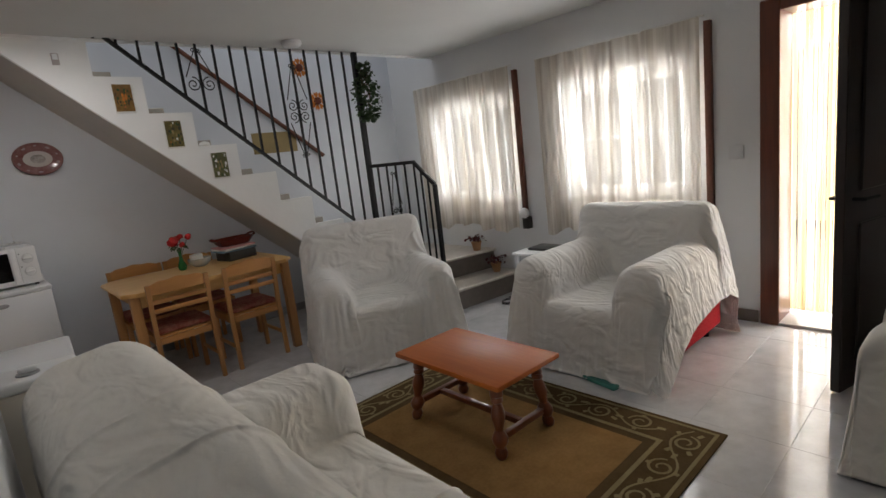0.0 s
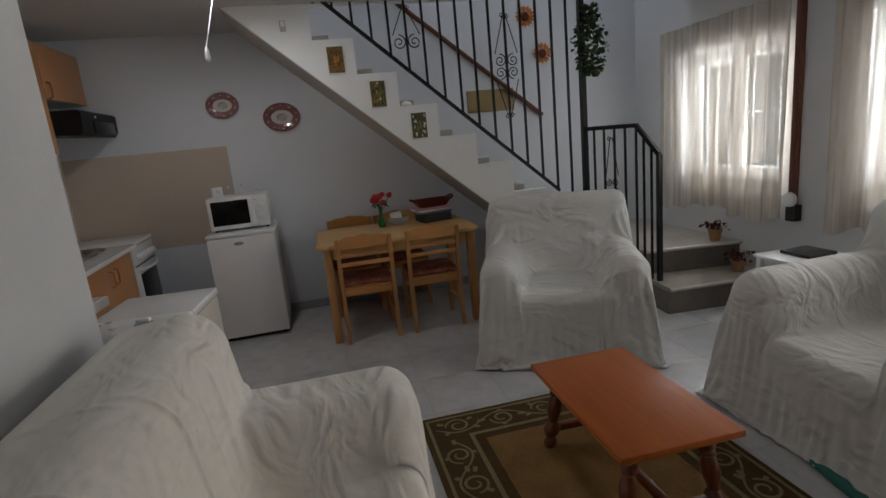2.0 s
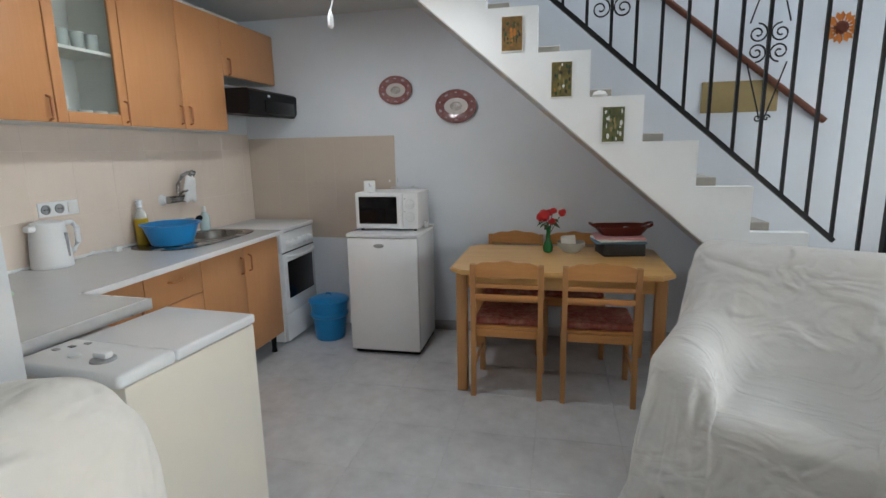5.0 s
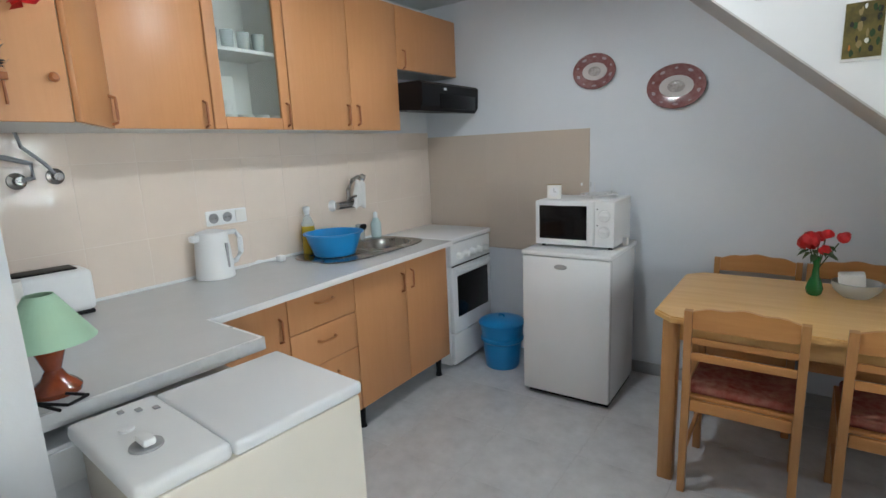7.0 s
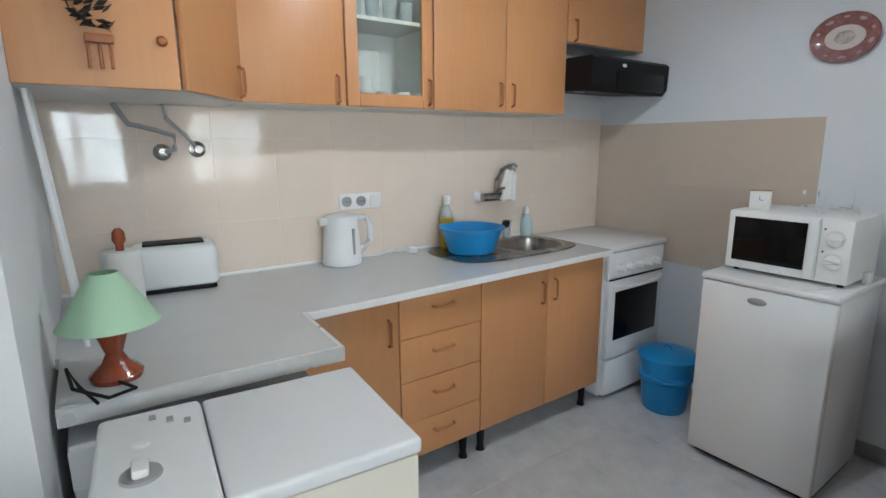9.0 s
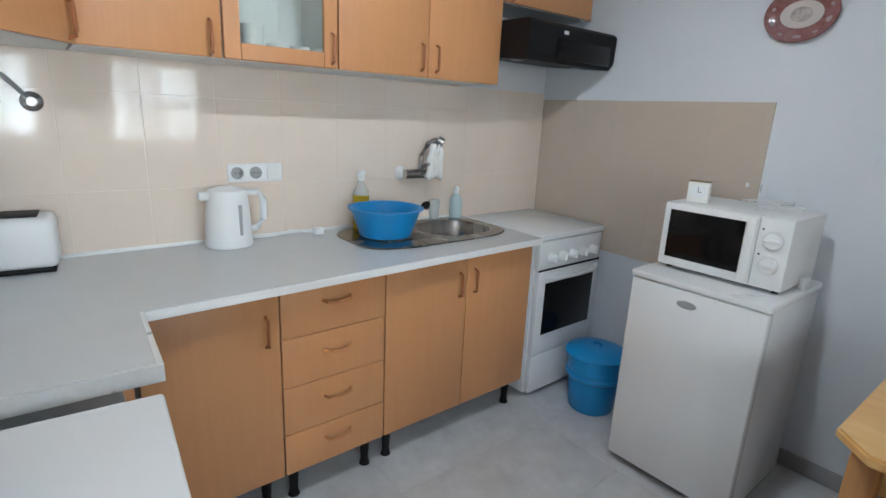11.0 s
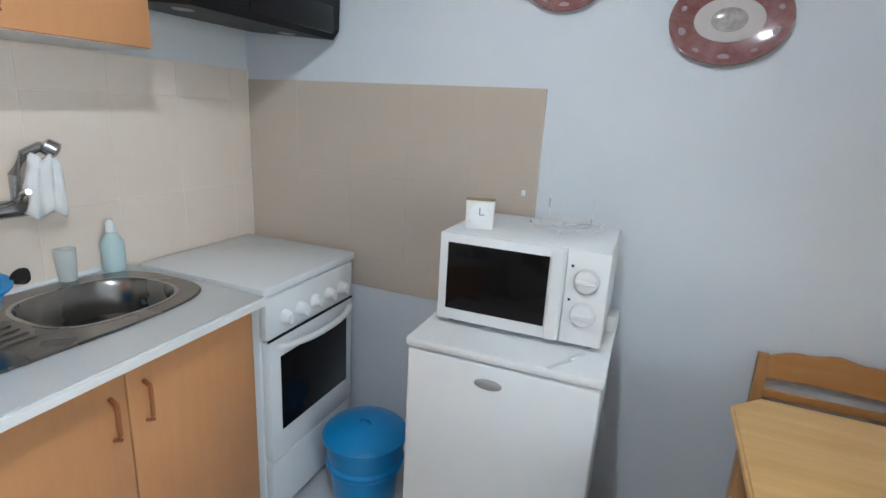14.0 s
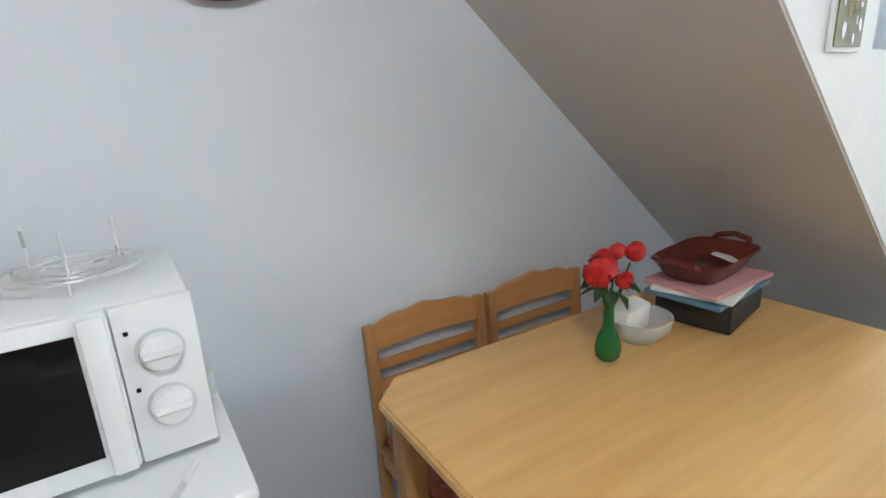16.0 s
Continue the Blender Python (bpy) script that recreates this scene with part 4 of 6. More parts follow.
# rim plate with a round-cornered hole for the bowl, and a pressed draining area
loft(bm, [outer, stad(0.217, 0.392, z=0.006, k=3.6), stad(0.163, 0.185, 0, 0.16, 0.005, 2.8)], cap=False)
part("sink_rim", bm, steel, sk, smooth=True)
bm = bmesh.new()
loft(bm, [stad(0.158, 0.178, 0, 0.16, 0.0055, 2.8), stad(0.150, 0.168, 0, 0.16, -0.004, 2.8), stad(0.138, 0.152, 0, 0.16, -0.10, 2.8), stad(0.11, 0.12, 0, 0.16, -0.122, 3.2), stad(0.03, 0.03, 0, 0.16, -0.127, 2)])
part("sink_bowl", bm, steel, sk, "deep steel bowl", smooth=True)
bm = bmesh.new()
loft(bm, [stad(0.156, 0.176, 0, 0.16, 0.0056, 2.8), stad(0.162, 0.182, 0, 0.16, 0.0068, 2.8), stad(0.166, 0.187, 0, 0.16, 0.0056, 2.8)], cap=False)
part("bowl_lip", bm, chrome, sk, smooth=True)
for k in range(7):
    bm = bmesh.new()
    x_ = -0.105 + 0.035 * k
    tube(bm, [(x_, -0.30, 0.0065), (x_, -0.05, 0.0065)], 0.003, 6)
    part("drainer_ridge", bm, steel, sk, smooth=True)
bm = bmesh.new()
lathe(bm, [(0.03, -0.1268), (0.028, -0.1245), (0.012, -0.124)], 20, pose(0, 0.16, 0))
part("drain", bm, chrome, sk, smooth=True)

# stove
st = thing("gas_stove", (-0.418, 4.583, 0), 1.0, "white freestanding cooker with closed lid and dark oven window", "cooker")
boxpart("stove_body", (-0.53, -0.03, -0.255, 0.24, 0.02, 0.825), enamel, st, bevel=0.006)
bm = bmesh.new()
box(bm, -0.535, 0.0, -0.262, 0.262, 0.835, 0.866, 0.008, 2)
part("stove_lid", bm, enamel, st, "closed white lid", smooth=True)
boxpart("control_panel", (-0.0295, 0.0, -0.255, 0.24, 0.69, 0.830), enamel, st, bevel=0.005)
od = boxpart("oven_door", (-0.0295, 0.004, -0.25, 0.235, 0.24, 0.682), enamel, st, "white oven door with a dark window", bevel=0.006)
boxpart("oven_window", (0.0045, 0.007, -0.200, 0.190, 0.345, 0.618), black_glass, od, bevel=0.001)
bm = bmesh.new()
tube(bm, [(0.004, -0.21, 0.655)] + [(0.045 - 0.03 * abs(u) ** 3, 0.2 * u, 0.658 - 0.01 * (1 - u * u)) for u in [i / 8 - 1 for i in range(17)]] + [(0.004, 0.2, 0.655)], 0.011, 8)
part("oven_handle", bm, white_plastic, od, "white bowed handle", smooth=True)
boxpart("panel_seam", (-0.001, 0.002, -0.253, 0.238, 0.682, 0.690), black_plastic, st)
boxpart("drawer_front", (-0.0295, 0.002, -0.25, 0.235, 0.03, 0.232), enamel, st, bevel=0.005)
for k in range(5):
    bm = bmesh.new()
    lathe(bm, [(0.024, 0), (0.023, 0.012), (0.016, 0.02), (0.015, 0.032)], 16, pose(0, -0.17 + 0.082 * k, 0.748, 0, 90, 0))
    box(bm, 0.02, 0.037, -0.174 + 0.082 * k, -0.166 + 0.082 * k, 0.728, 0.768, 0.002)
    part("knob", bm, white_plastic, st, "white oven knob", smooth=True)

# wall cabinets
UX = -0.675
ZB, ZT = 1.540, 2.262
unit("wall_cabinet", (UX, 0, 0), 0, 2.61, 3.005, ZB, ZT, 0.29, [(2.61, 3.005, ZB, ZT, 2.968, 1.60, True, False, False)], "single-door orange beech wall cabinet over the worktop", G2)
gc = unit("glass_cabinet", (UX, 0, 0), 0, 3.007, 3.41, ZB, ZT, 0.29, [(3.007, 3.41, ZB, ZT, 3.385, 1.61, True, False, True)], "orange beech wall cabinet with a glass door and cups inside", G2)
unit("wall_cabinet", (UX, 0, 0), 0, 3.412, 4.225, ZB, ZT, 0.29, [(3.412, 3.818, ZB, ZT, 3.785, 1.62, True, False, False), (3.818, 4.225, ZB, ZT, 3.86, 1.62, True, False, False)],
     "two-door orange beech wall cabinet beside the cooker hood", G2)
unit("hood_cabinet", (UX, 0, 0), 0, 4.227, 4.86, 1.90, ZT, 0.29, [(4.227, 4.86, 1.90, ZT, 4.28, 1.96, True, False, False)], "short orange beech cabinet above the cooker hood", G2)
boxpart("shelf", (-0.27, -0.03, 3.024, 3.395, 1.875, 1.89), melamine, gc, "white shelf")
cc = thing("corner_cabinet", (-0.7, 2.3, ZB), 0, "angled orange beech corner wall cabinet with a white underside", "cabinet", G2)
bm = bmesh.new()
CP = [(TX, SY), (-0.37, SY), (-0.37, 2.375), (-0.695, 2.60), (TX, 2.605)]
prism(bm, [(x + 0.7, y - 2.3) for x, y in CP], 0, ZT - ZB)
part("body", bm, melamine, cc, "white melamine carcass")
bm = bmesh.new()
box(bm, 0.331, 0.349, SY - 2.3, 0.078, -0.002, ZT - ZB + 0.001, 0.002)
part("side_panel", bm, beech, cc)
dv = Vector((-0.325, 0.225, 0))
dl = dv.length
M = Matrix.Translation((0.335, 0.08, 0)) @ Matrix.Rotation(math.atan2(dv.y, dv.x), 4, "Z")
bm = bmesh.new()
box(bm, 0.004, dl - 0.004, -0.02, -0.002, 0, ZT - ZB, 0.003, 2, M)
cd = part("door", bm, beech, cc, smooth=True)
bm = bmesh.new()
tube(bm, [M @ Vector((dl - 0.035, -0.018 - 0.022 * min(1, 5 * math.sin(math.pi * i / 12)), 0.012 + 0.10 * i / 12)) for i in range(13)], 0.0055, 8)
part("handle", bm, beech_handle, cd, "arched red-brown wooden handle", smooth=True)
# hook board with dried flowers on its side
t = thing("hanging_decoration", (-0.352, 2.205, 1.66), 0, "dark dried sprig in a wooden holder on the cabinet side", "decoration")
boxpart("holder", (0.0, 0.03, -0.03, 0.03, -0.02, 0.0), beech_handle, t, bevel=0.002)
for y in (-0.025, 0.0, 0.022):
    bm = bmesh.new()
    tube(bm, [(0.012, y, -0.01), (0.014, y, -0.08)], 0.004, 6)
    part("peg", bm, beech_handle, t)
bm = bmesh.new()
rnd = random.Random(4)
for k in range(60):
    v = rnd.random()
    c = Vector((0.025 + rnd.uniform(-0.012, 0.012), rnd.uniform(-0.03, 0.03) * (1 + v) - 0.05 * v, 0.01 + v * 0.15))
    m = Matrix.Translation(c) @ Euler([rnd.uniform(-1, 1) for _ in range(3)]).to_matrix().to_4x4()
    s = 0.018
    bm.faces.new([bm.verts.new(m @ Vector(p)) for p in ((0, -s, 0), (s * 0.5, 0, 0), (0, s, 0), (-s * 0.5, 0, 0))])
tagged(part("sprig", bm, dark_box, t), kind="stuff")
bm = bmesh.new()
for k in range(14):
    m = Matrix.Translation((0.035 + rnd.uniform(-0.01, 0.02), 0.09 + rnd.uniform(-0.05, 0.04), 0.20 + rnd.uniform(-0.035, 0.07))) @ Euler([rnd.uniform(-1, 1) for _ in range(3)]).to_matrix().to_4x4()
    s = 0.03
    bm.faces.new([bm.verts.new(m @ Vector(p)) for p in ((0, -s, 0), (s * 0.8, 0, 0.01), (0, s, 0), (-s * 0.8, 0, 0.01))])
part("red_petals", bm, flower_red, t, "red cloth petals")
t = thing("peg", (-0.352, 2.342, 1.658), 0, "small dark wooden knob on the cabinet side", "knob")
bm = bmesh.new()
lathe(bm, [(0.012, 0), (0.014, 0.012), (0.008, 0.02)], 12, pose(0, 0, 0, 0, 90, 0))
part("knob", bm, beech_handle, t, smooth=True)

# things on the cabinets
rnd = random.Random(9)
for k, (y, r, h_, m_) in enumerate(((3.05, 0.05, 0.07, cup_glass), (3.2, 0.06, 0.06, cup_glass), (3.42, 0.055, 0.08, cup_glass), (3.62, 0.05, 0.10, paper_white), (3.78, 0.05, 0.09, white_plastic), (3.98, 0.05, 0.09, white_plastic), (4.2, 0.045, 0.05, paper_white))):
    t = thing("kitchen_jar", (-0.80, y, ZT + 0.001), 0, "pale jar standing on top of the wall cabinets" if m_ != cup_glass else "clear glass bowl on top of the wall cabinets", "jar", "jars on the wall cabinets")
    bm = bmesh.new()
    lathe(bm, [(r * 0.8, 0), (r, 0.01), (r, h_ * 0.8), (r * 0.7, h_)], 18)
    part("jar_body", bm, m_, t, smooth=True)


def cup(loc, r, h_, m_, lab, grp):
    t = thing("cup", loc, 0, lab, "cup", grp)
    bm = bmesh.new()
    lathe(bm, [(r * 0.7, 0), (r * 0.85, 0.006), (r, h_), (r - 0.003, h_), (r * 0.8, 0.01)], 16, close=True)
    part("cup_body", bm, m_, t, smooth=True)


for k in range(4):
    cup((-0.78, 3.10 + 0.08 * k, 1.891), 0.03, 0.085, cup_glass, "clear drinking glass on the cabinet shelf", "glasses in the glass cabinet")
    cup((-0.74, 3.12 + 0.085 * k, 1.554), 0.036, 0.055, paper_white, "white cup standing in the glass cabinet", "cups in the glass cabinet")
cup((-0.82, 3.15, 1.554), 0.04, 0.12, paper_white, "tall white mug in the glass cabinet", "cups in the glass cabinet")
t = thing("serving_plate", (-0.93, 3.2, 1.70), 0, "white plate leaning at the back of the glass cabinet", "plate")
boxpart("plate_body", (0.0, 0.012, -0.08, 0.08, -0.145, 0.1), paper_white, t, bevel=0.005)

# cooker hood
hd = thing("cooker_hood", (-0.46, 4.52, 1.65), 0, "black slim cooker hood under the short cabinet", "cooker hood")
bm = bmesh.new()
slab = [(-0.45, 0.17), (-0.06, 0.17), (-0.04, 0.155), (-0.045, 0.03), (-0.07, 0.0), (-0.45, 0.03)]
a = [bm.verts.new((x, -0.292, z)) for x, z in slab]
b = [bm.verts.new((x, 0.335, z)) for x, z in slab]
bm.faces.new(a)
bm.faces.new(b[::-1])
for i in range(len(slab)):
    bm.faces.new((a[i], b[i], b[(i + 1) % len(slab)], a[(i + 1) % len(slab)]))
part("hood_body", bm, black_plastic, hd)
boxpart("hood_visor", (-0.044, -0.036, -0.11, 0.29, 0.015, 0.105), black_glass, hd, "glossy black visor", bevel=0.004)
boxpart("hood_badge", (-0.043, -0.0395, -0.07, -0.04, 0.125, 0.14), white_plastic, hd)
for y in (-0.2, 0.24):
    bm = bmesh.new()
    lathe(bm, [(0.03, -0.012), (0.03, 0.0)], 14, pose(-0.2, y, 0.02))
    part("lamp_cover", bm, clear_grey, hd)

# sockets
sp = thing("socket_panel", (TX + 0.001, 3.18, 1.138), 0, "white triple wall plate with two sockets and a switch", "socket")
boxpart("plate", (0, 0.012, -0.108, 0.108, -0.036, 0.036), white_plastic, sp, bevel=0.004)
for y in (-0.072, 0.0):
    bm = bmesh.new()
    lathe(bm, [(0.024, 0), (0.024, 0.006), (0.018, 0.007), (0.017, 0.001)], 20, pose(0.0115, y, 0, 0, 90, 0))
    s_ = part("socket_ring", bm, clear_grey, sp, "grey socket ring", smooth=True)
    for dy in (-0.008, 0.008):
        boxpart("pin_hole", (0.0135, 0.0195, y + dy - 0.002, y + dy + 0.002, -0.002, 0.002), black_plastic, s_)
boxpart("switch_rocker", (0.0115, 0.017, 0.045, 0.1, -0.028, 0.028), paper_white, sp, bevel=0.003)

# tap
tp = thing("wall_tap", (TX, 3.90, 1.112), 0, "chrome wall-mounted mixer tap with a cloth hung over it", "tap")
bm = bmesh.new()
lathe(bm, [(0.03, 0), (0.03, 0.008), (0.014, 0.012), (0.014, 0.05)], 18, pose(0, 0.14, 0, 0, 90, 0))
tube(bm, [(0.055, -0.03, 0), (0.055, 0.16, 0)], 0.024, 16)
part("tap_body", bm, chrome, tp, smooth=True)
bm = bmesh.new()
lathe(bm, [(0.037, 0), (0.036, 0.006), (0.026, 0.020), (0.022, 0.04)], 20, pose(0, -0.02, 0, 0, 90, 0))
part("wall_flange", bm, enamel, tp, "round white wall flange", smooth=True)
bm = bmesh.new()
tube(bm, [(0.055, 0.065, 0.01), (0.06, 0.065, 0.09), (0.08, 0.085, 0.145), (0.11, 0.11, 0.165), (0.125, 0.125, 0.16)], 0.013, 12)
lathe(bm, [(0.012, -0.02), (0.022, -0.015), (0.022, 0.012), (0.012, 0.018)], 14, pose(0.125, 0.125, 0.16, 60, 0, -40))
part("spout", bm, chrome, tp, smooth=True)
bm = bmesh.new()
tube(bm, [(0.055, 0.065, 0.02), (0.10, 0.06, 0.05), (0.14, 0.05, 0.055)], 0.008, 8)
part("lever", bm, chrome, tp, smooth=True)
cl = thing("dish_cloth", (TX + 0.10, 4.005, 1.252), 0, "crumpled white cloth hung over the chrome tap", "cloth")
bm = bmesh.new()
g = []
for j in range(13):
    row = []
    for i in range(11):
        u, v = i / 10 - 0.5, j / 12
        row.append(bm.verts.new((0.03 * math.cos(math.pi * (v - 0.5)) + 0.012 * math.sin(14 * u), 0.048 * u * 2 * (0.6 + 0.4 * abs(v - 0.5) * 2), 0.05 * math.cos(2 * math.pi * (v - 0.5)) - 0.05 + 0.012 * math.sin(9 * u) - (0.06 if v < 0.2 else 0))))
    g.append(row)
for j in range(12):
    for i in range(10):
        bm.faces.new((g[j][i], g[j][i + 1], g[j + 1][i + 1], g[j + 1][i]))
o = part("cloth_sheet", bm, cloth_white, cl, smooth="all")
so = o.modifiers.new("thick", "SOLIDIFY")
so.thickness = 0.003

# basin in the sink
bs = thing("washing_up_bowl", (-0.722, 3.655, 0.8785), 0, "bright blue round plastic bowl standing on the sink's drainer", "bowl")
bm = bmesh.new()
lathe(bm, [(0.105, 0), (0.112, 0.004), (0.135, 0.07), (0.15, 0.115), (0.163, 0.118), (0.163, 0.124), (0.148, 0.124), (0.13, 0.07), (0.105, 0.008)], 40)
part("bowl_body", bm, blue_plastic, bs, smooth=True)
t = thing("cup_hook", (-0.66, 3.83, 0.995), 0, "small black cup hook beside the blue bowl", "hook")
bm = bmesh.new()
lathe(bm, [(0.012, 0), (0.022, 0.02), (0.02, 0.022)], 12, pose(0, 0, 0, 40, 20, 0))
part("hook_body", bm, black_plastic, t, smooth=True)
t = thing("oil_bottle", (-0.905, 3.635, 0.872), 0, "clear bottle half full of yellow liquid behind the bowl", "bottle")
bm = bmesh.new()
lathe(bm, [(0.034, 0), (0.037, 0.01), (0.037, 0.155), (0.035, 0.157)], 20)
part("liquid", bm, yellow_liquid, t, "yellow liquid", smooth=True)
bm = bmesh.new()
lathe(bm, [(0.036, 0.1575), (0.034, 0.175), (0.022, 0.20), (0.015, 0.215), (0.014, 0.222)], 20)
part("bottle_neck", bm, cup_glass, t, smooth=True)
bm = bmesh.new()
lathe(bm, [(0.015, 0.2225), (0.016, 0.238), (0.019, 0.243), (0.019, 0.262), (0.012, 0.266)], 14)
part("cap", bm, white_plastic, t, "white cap", smooth=True)
t = thing("soap_bottle", (-0.925, 4.215, 0.872), 0, "small pale blue soap bottle behind the sink", "bottle")
bm = bmesh.new()
lathe(bm, [(0.03, 0), (0.033, 0.01), (0.033, 0.09), (0.018, 0.12), (0.014, 0.125)], 18)
part("bottle_body", bm, pale_blue, t, smooth=True)
bm = bmesh.new()
lathe(bm, [(0.014, 0.126), (0.014, 0.155), (0.009, 0.165)], 12)
part("cap", bm, white_plastic, t, smooth=True)
t = thing("tumbler", (-0.93, 4.075, 0.872), 0, "small clear tumbler behind the sink", "tumbler")
bm = bmesh.new()
lathe(bm, [(0.022, 0), (0.024, 0.005), (0.03, 0.1), (0.026, 0.1), (0.02, 0.01)], 14)
part("tumbler_body", bm, cup_glass, t, smooth=True)

# kettle
kt = thing("electric_kettle", (-0.882, 3.045, 0.8715), 0, "white plastic electric kettle with a grey level window", "kettle")
bm = bmesh.new()
lathe(bm, [(0.085, 0), (0.088, 0.008), (0.086, 0.02), (0.080, 0.12), (0.072, 0.20), (0.068, 0.215), (0.03, 0.226)], 32)
part("kettle_body", bm, white_plastic, kt, smooth=True)
bm = bmesh.new()
tube(bm, [(0.02, 0.055, 0.205), (0.025, 0.105, 0.205), (0.028, 0.128, 0.175), (0.028, 0.126, 0.10), (0.024, 0.10, 0.065), (0.02, 0.075, 0.06)], 0.013, 10)
part("kettle_handle", bm, white_plastic, kt, smooth=True)
bm = bmesh.new()
box(bm, -0.02, 0.02, -0.105, -0.055, 0.178, 0.21, 0.012, 2)
part("spout", bm, white_plastic, kt, smooth=True)
boxpart("level_window", (0.070, 0.0835, 0.018, 0.030, 0.05, 0.165), clear_grey, kt, "dark grey level window", bevel=0.003)
bm = bmesh.new()
tube(bm, [(-0.03, 0.1, 0.01), (-0.03, 0.2, 0.008), (-0.05, 0.27, 0.02), (-0.03, 0.33, 0.01), (0.0, 0.36, 0.012)], 0.004, 6)
part("cord", bm, white_plastic, kt, "white cable", smooth=True)
bm = bmesh.new()
box(bm, -0.01, 0.03, 0.345, 0.385, 0.003, 0.035, 0.008, 2)
part("plug", bm, white_plastic, kt, "white plug", smooth=True)

# toaster
ts = thing("toaster", (-0.872, 2.376, 0.8715), -5, "white plastic toaster on the worktop in the kitchen corner", "toaster")
bm = bmesh.new()
box(bm, -0.075, 0.075, -0.14, 0.14, 0.012, 0.17, 0.022, 3)
part("toaster_body", bm, white_plastic, ts, smooth=True)
boxpart("slot", (-0.05, 0.05, -0.1, 0.1, 0.1705, 0.176), black_plastic, ts, "dark bread slot", bevel=0.002)
boxpart("toaster_base", (-0.07, 0.07, -0.13, 0.13, 0.0, 0.013), black_plastic, ts, bevel=0.003)
# roll holder
t = thing("paper_roll_holder", (-0.64, 2.20, 0.8715), 0, "white kitchen roll on a turned wooden stand", "kitchen roll")
bm = bmesh.new()
lathe(bm, [(0.07, 0), (0.07, 0.012), (0.02, 0.016)], 24)
part("stand_base", bm, lamp_wood, t, smooth=True)
bm = bmesh.new()
lathe(bm, [(0.055, 0.017), (0.055, 0.20), (0.02, 0.201)], 24)
part("paper_roll", bm, paper_white, t, "white paper roll", smooth=True)
bm = bmesh.new()
lathe(bm, [(0.012, 0.20), (0.012, 0.22), (0.02, 0.235), (0.018, 0.26), (0.008, 0.272)], 14)
part("finial", bm, lamp_wood, t, "turned wooden knob", smooth=True)

# table lamp
lp = thing("table_lamp", (-0.10, 2.145, 0.872), 0, "table lamp with a pale green shade on a turned red-brown base", "table lamp")
bm = bmesh.new()
lathe(bm, [(0.052, 0), (0.055, 0.012), (0.045, 0.025), (0.028, 0.04), (0.018, 0.06), (0.026, 0.085), (0.032, 0.105), (0.02, 0.125), (0.012, 0.14)], 24)
part("lamp_base", bm, lamp_wood, lp, smooth=True)
bm = bmesh.new()
lathe(bm, [(0.103, 0.132), (0.030, 0.248), (0.0285, 0.248), (0.100, 0.133)], 32, close=False)
part("shade", bm, green_shade, lp, "pale green conical shade", smooth=True)
bm = bmesh.new()
tube(bm, [(0.05, 0.0, 0.01), (0.10, 0.03, 0.006), (0.13, -0.02, 0.01), (0.09, -0.08, 0.03), (0.02, -0.09, 0.05), (0.06, -0.07, 0.02), (0.14, -0.04, 0.008)], 0.004, 6)
part("cord", bm, black_plastic, lp, "black cable", smooth=True)

# hoses and rods
t = thing("water_hoses", (TX + 0.02, 2.362, 1.40), 0, "two grey flexible water hoses joining round wall valves", "hose")
for y, z in ((0.02, -0.03), (0.14, -0.02)):
    bm = bmesh.new()
    lathe(bm, [(0.032, 0), (0.03, 0.01), (0.015, 0.014), (0.014, 0.04)], 16, pose(-0.018, y, z, 0, 90, 0))
    part("valve", bm, steel, t, smooth=True)
bm = bmesh.new()
tube(bm, [(0.01, 0.02, -0.03), (0.03, 0.06, -0.02), (0.03, 0.06, 0.03), (0.03, 0.0, 0.05), (0.03, -0.08, 0.07), (0.03, -0.12, 0.14)], 0.009, 8)
part("hose", bm, clear_grey, t, smooth=True)
bm = bmesh.new()
tube(bm, [(0.01, 0.14, -0.02), (0.03, 0.10, 0.03), (0.03, 0.04, 0.09), (0.03, 0.03, 0.14)], 0.007, 8)
part("hose", bm, clear_grey, t, smooth=True)
t = thing("clothes_airer", (-0.45, 2.07, 0.8715), 0, "folded white metal rods leaning in the kitchen corner", "rods")
for k in range(4):
    bm = bmesh.new()
    tube(bm, [(-0.06 + 0.05 * k, 0.02, 0), (-0.11 + 0.05 * k, -0.03, 0.66)], 0.007, 8)
    part("rod", bm, white_plastic, t, smooth=True)

# washing machine
wm = thing("washing_machine", (0.277, 2.375, 0), -4.2, "white top-loading washing machine with cream sides and a flat dial", "washing machine")
boxpart("machine_body", (-0.185, 0.185, -0.27, 0.24, 0.02, 0.815), cream_enamel, wm, "cream enamel sides", bevel=0.008)
bm = bmesh.new()
box(bm, -0.188, 0.190, -0.10, 0.245, 0.817, 0.850, 0.009, 3)
part("lid", bm, enamel, wm, "white lid", smooth=True)
bm = bmesh.new()
box(bm, -0.188, 0.192, -0.29, -0.103, 0.817, 0.856, 0.014, 3)
part("control_panel", bm, white_plastic, wm, "white control panel", smooth=True)
for x, r in ((0.058, 0.033), (-0.045, 0.016)):
    bm = bmesh.new()
    lathe(bm, [(r, 0.8555), (r * 0.95, 0.861), (r * 0.6, 0.863)], 20, pose(x, -0.215, 0))
    part("dial", bm, clear_grey if r > 0.02 else white_plastic, wm, smooth=True)
bm = bmesh.new()
box(bm, 0.034, 0.082, -0.228, -0.202, 0.8625, 0.880, 0.006, 2)
part("dial_grip", bm, white_plastic, wm, smooth=True)
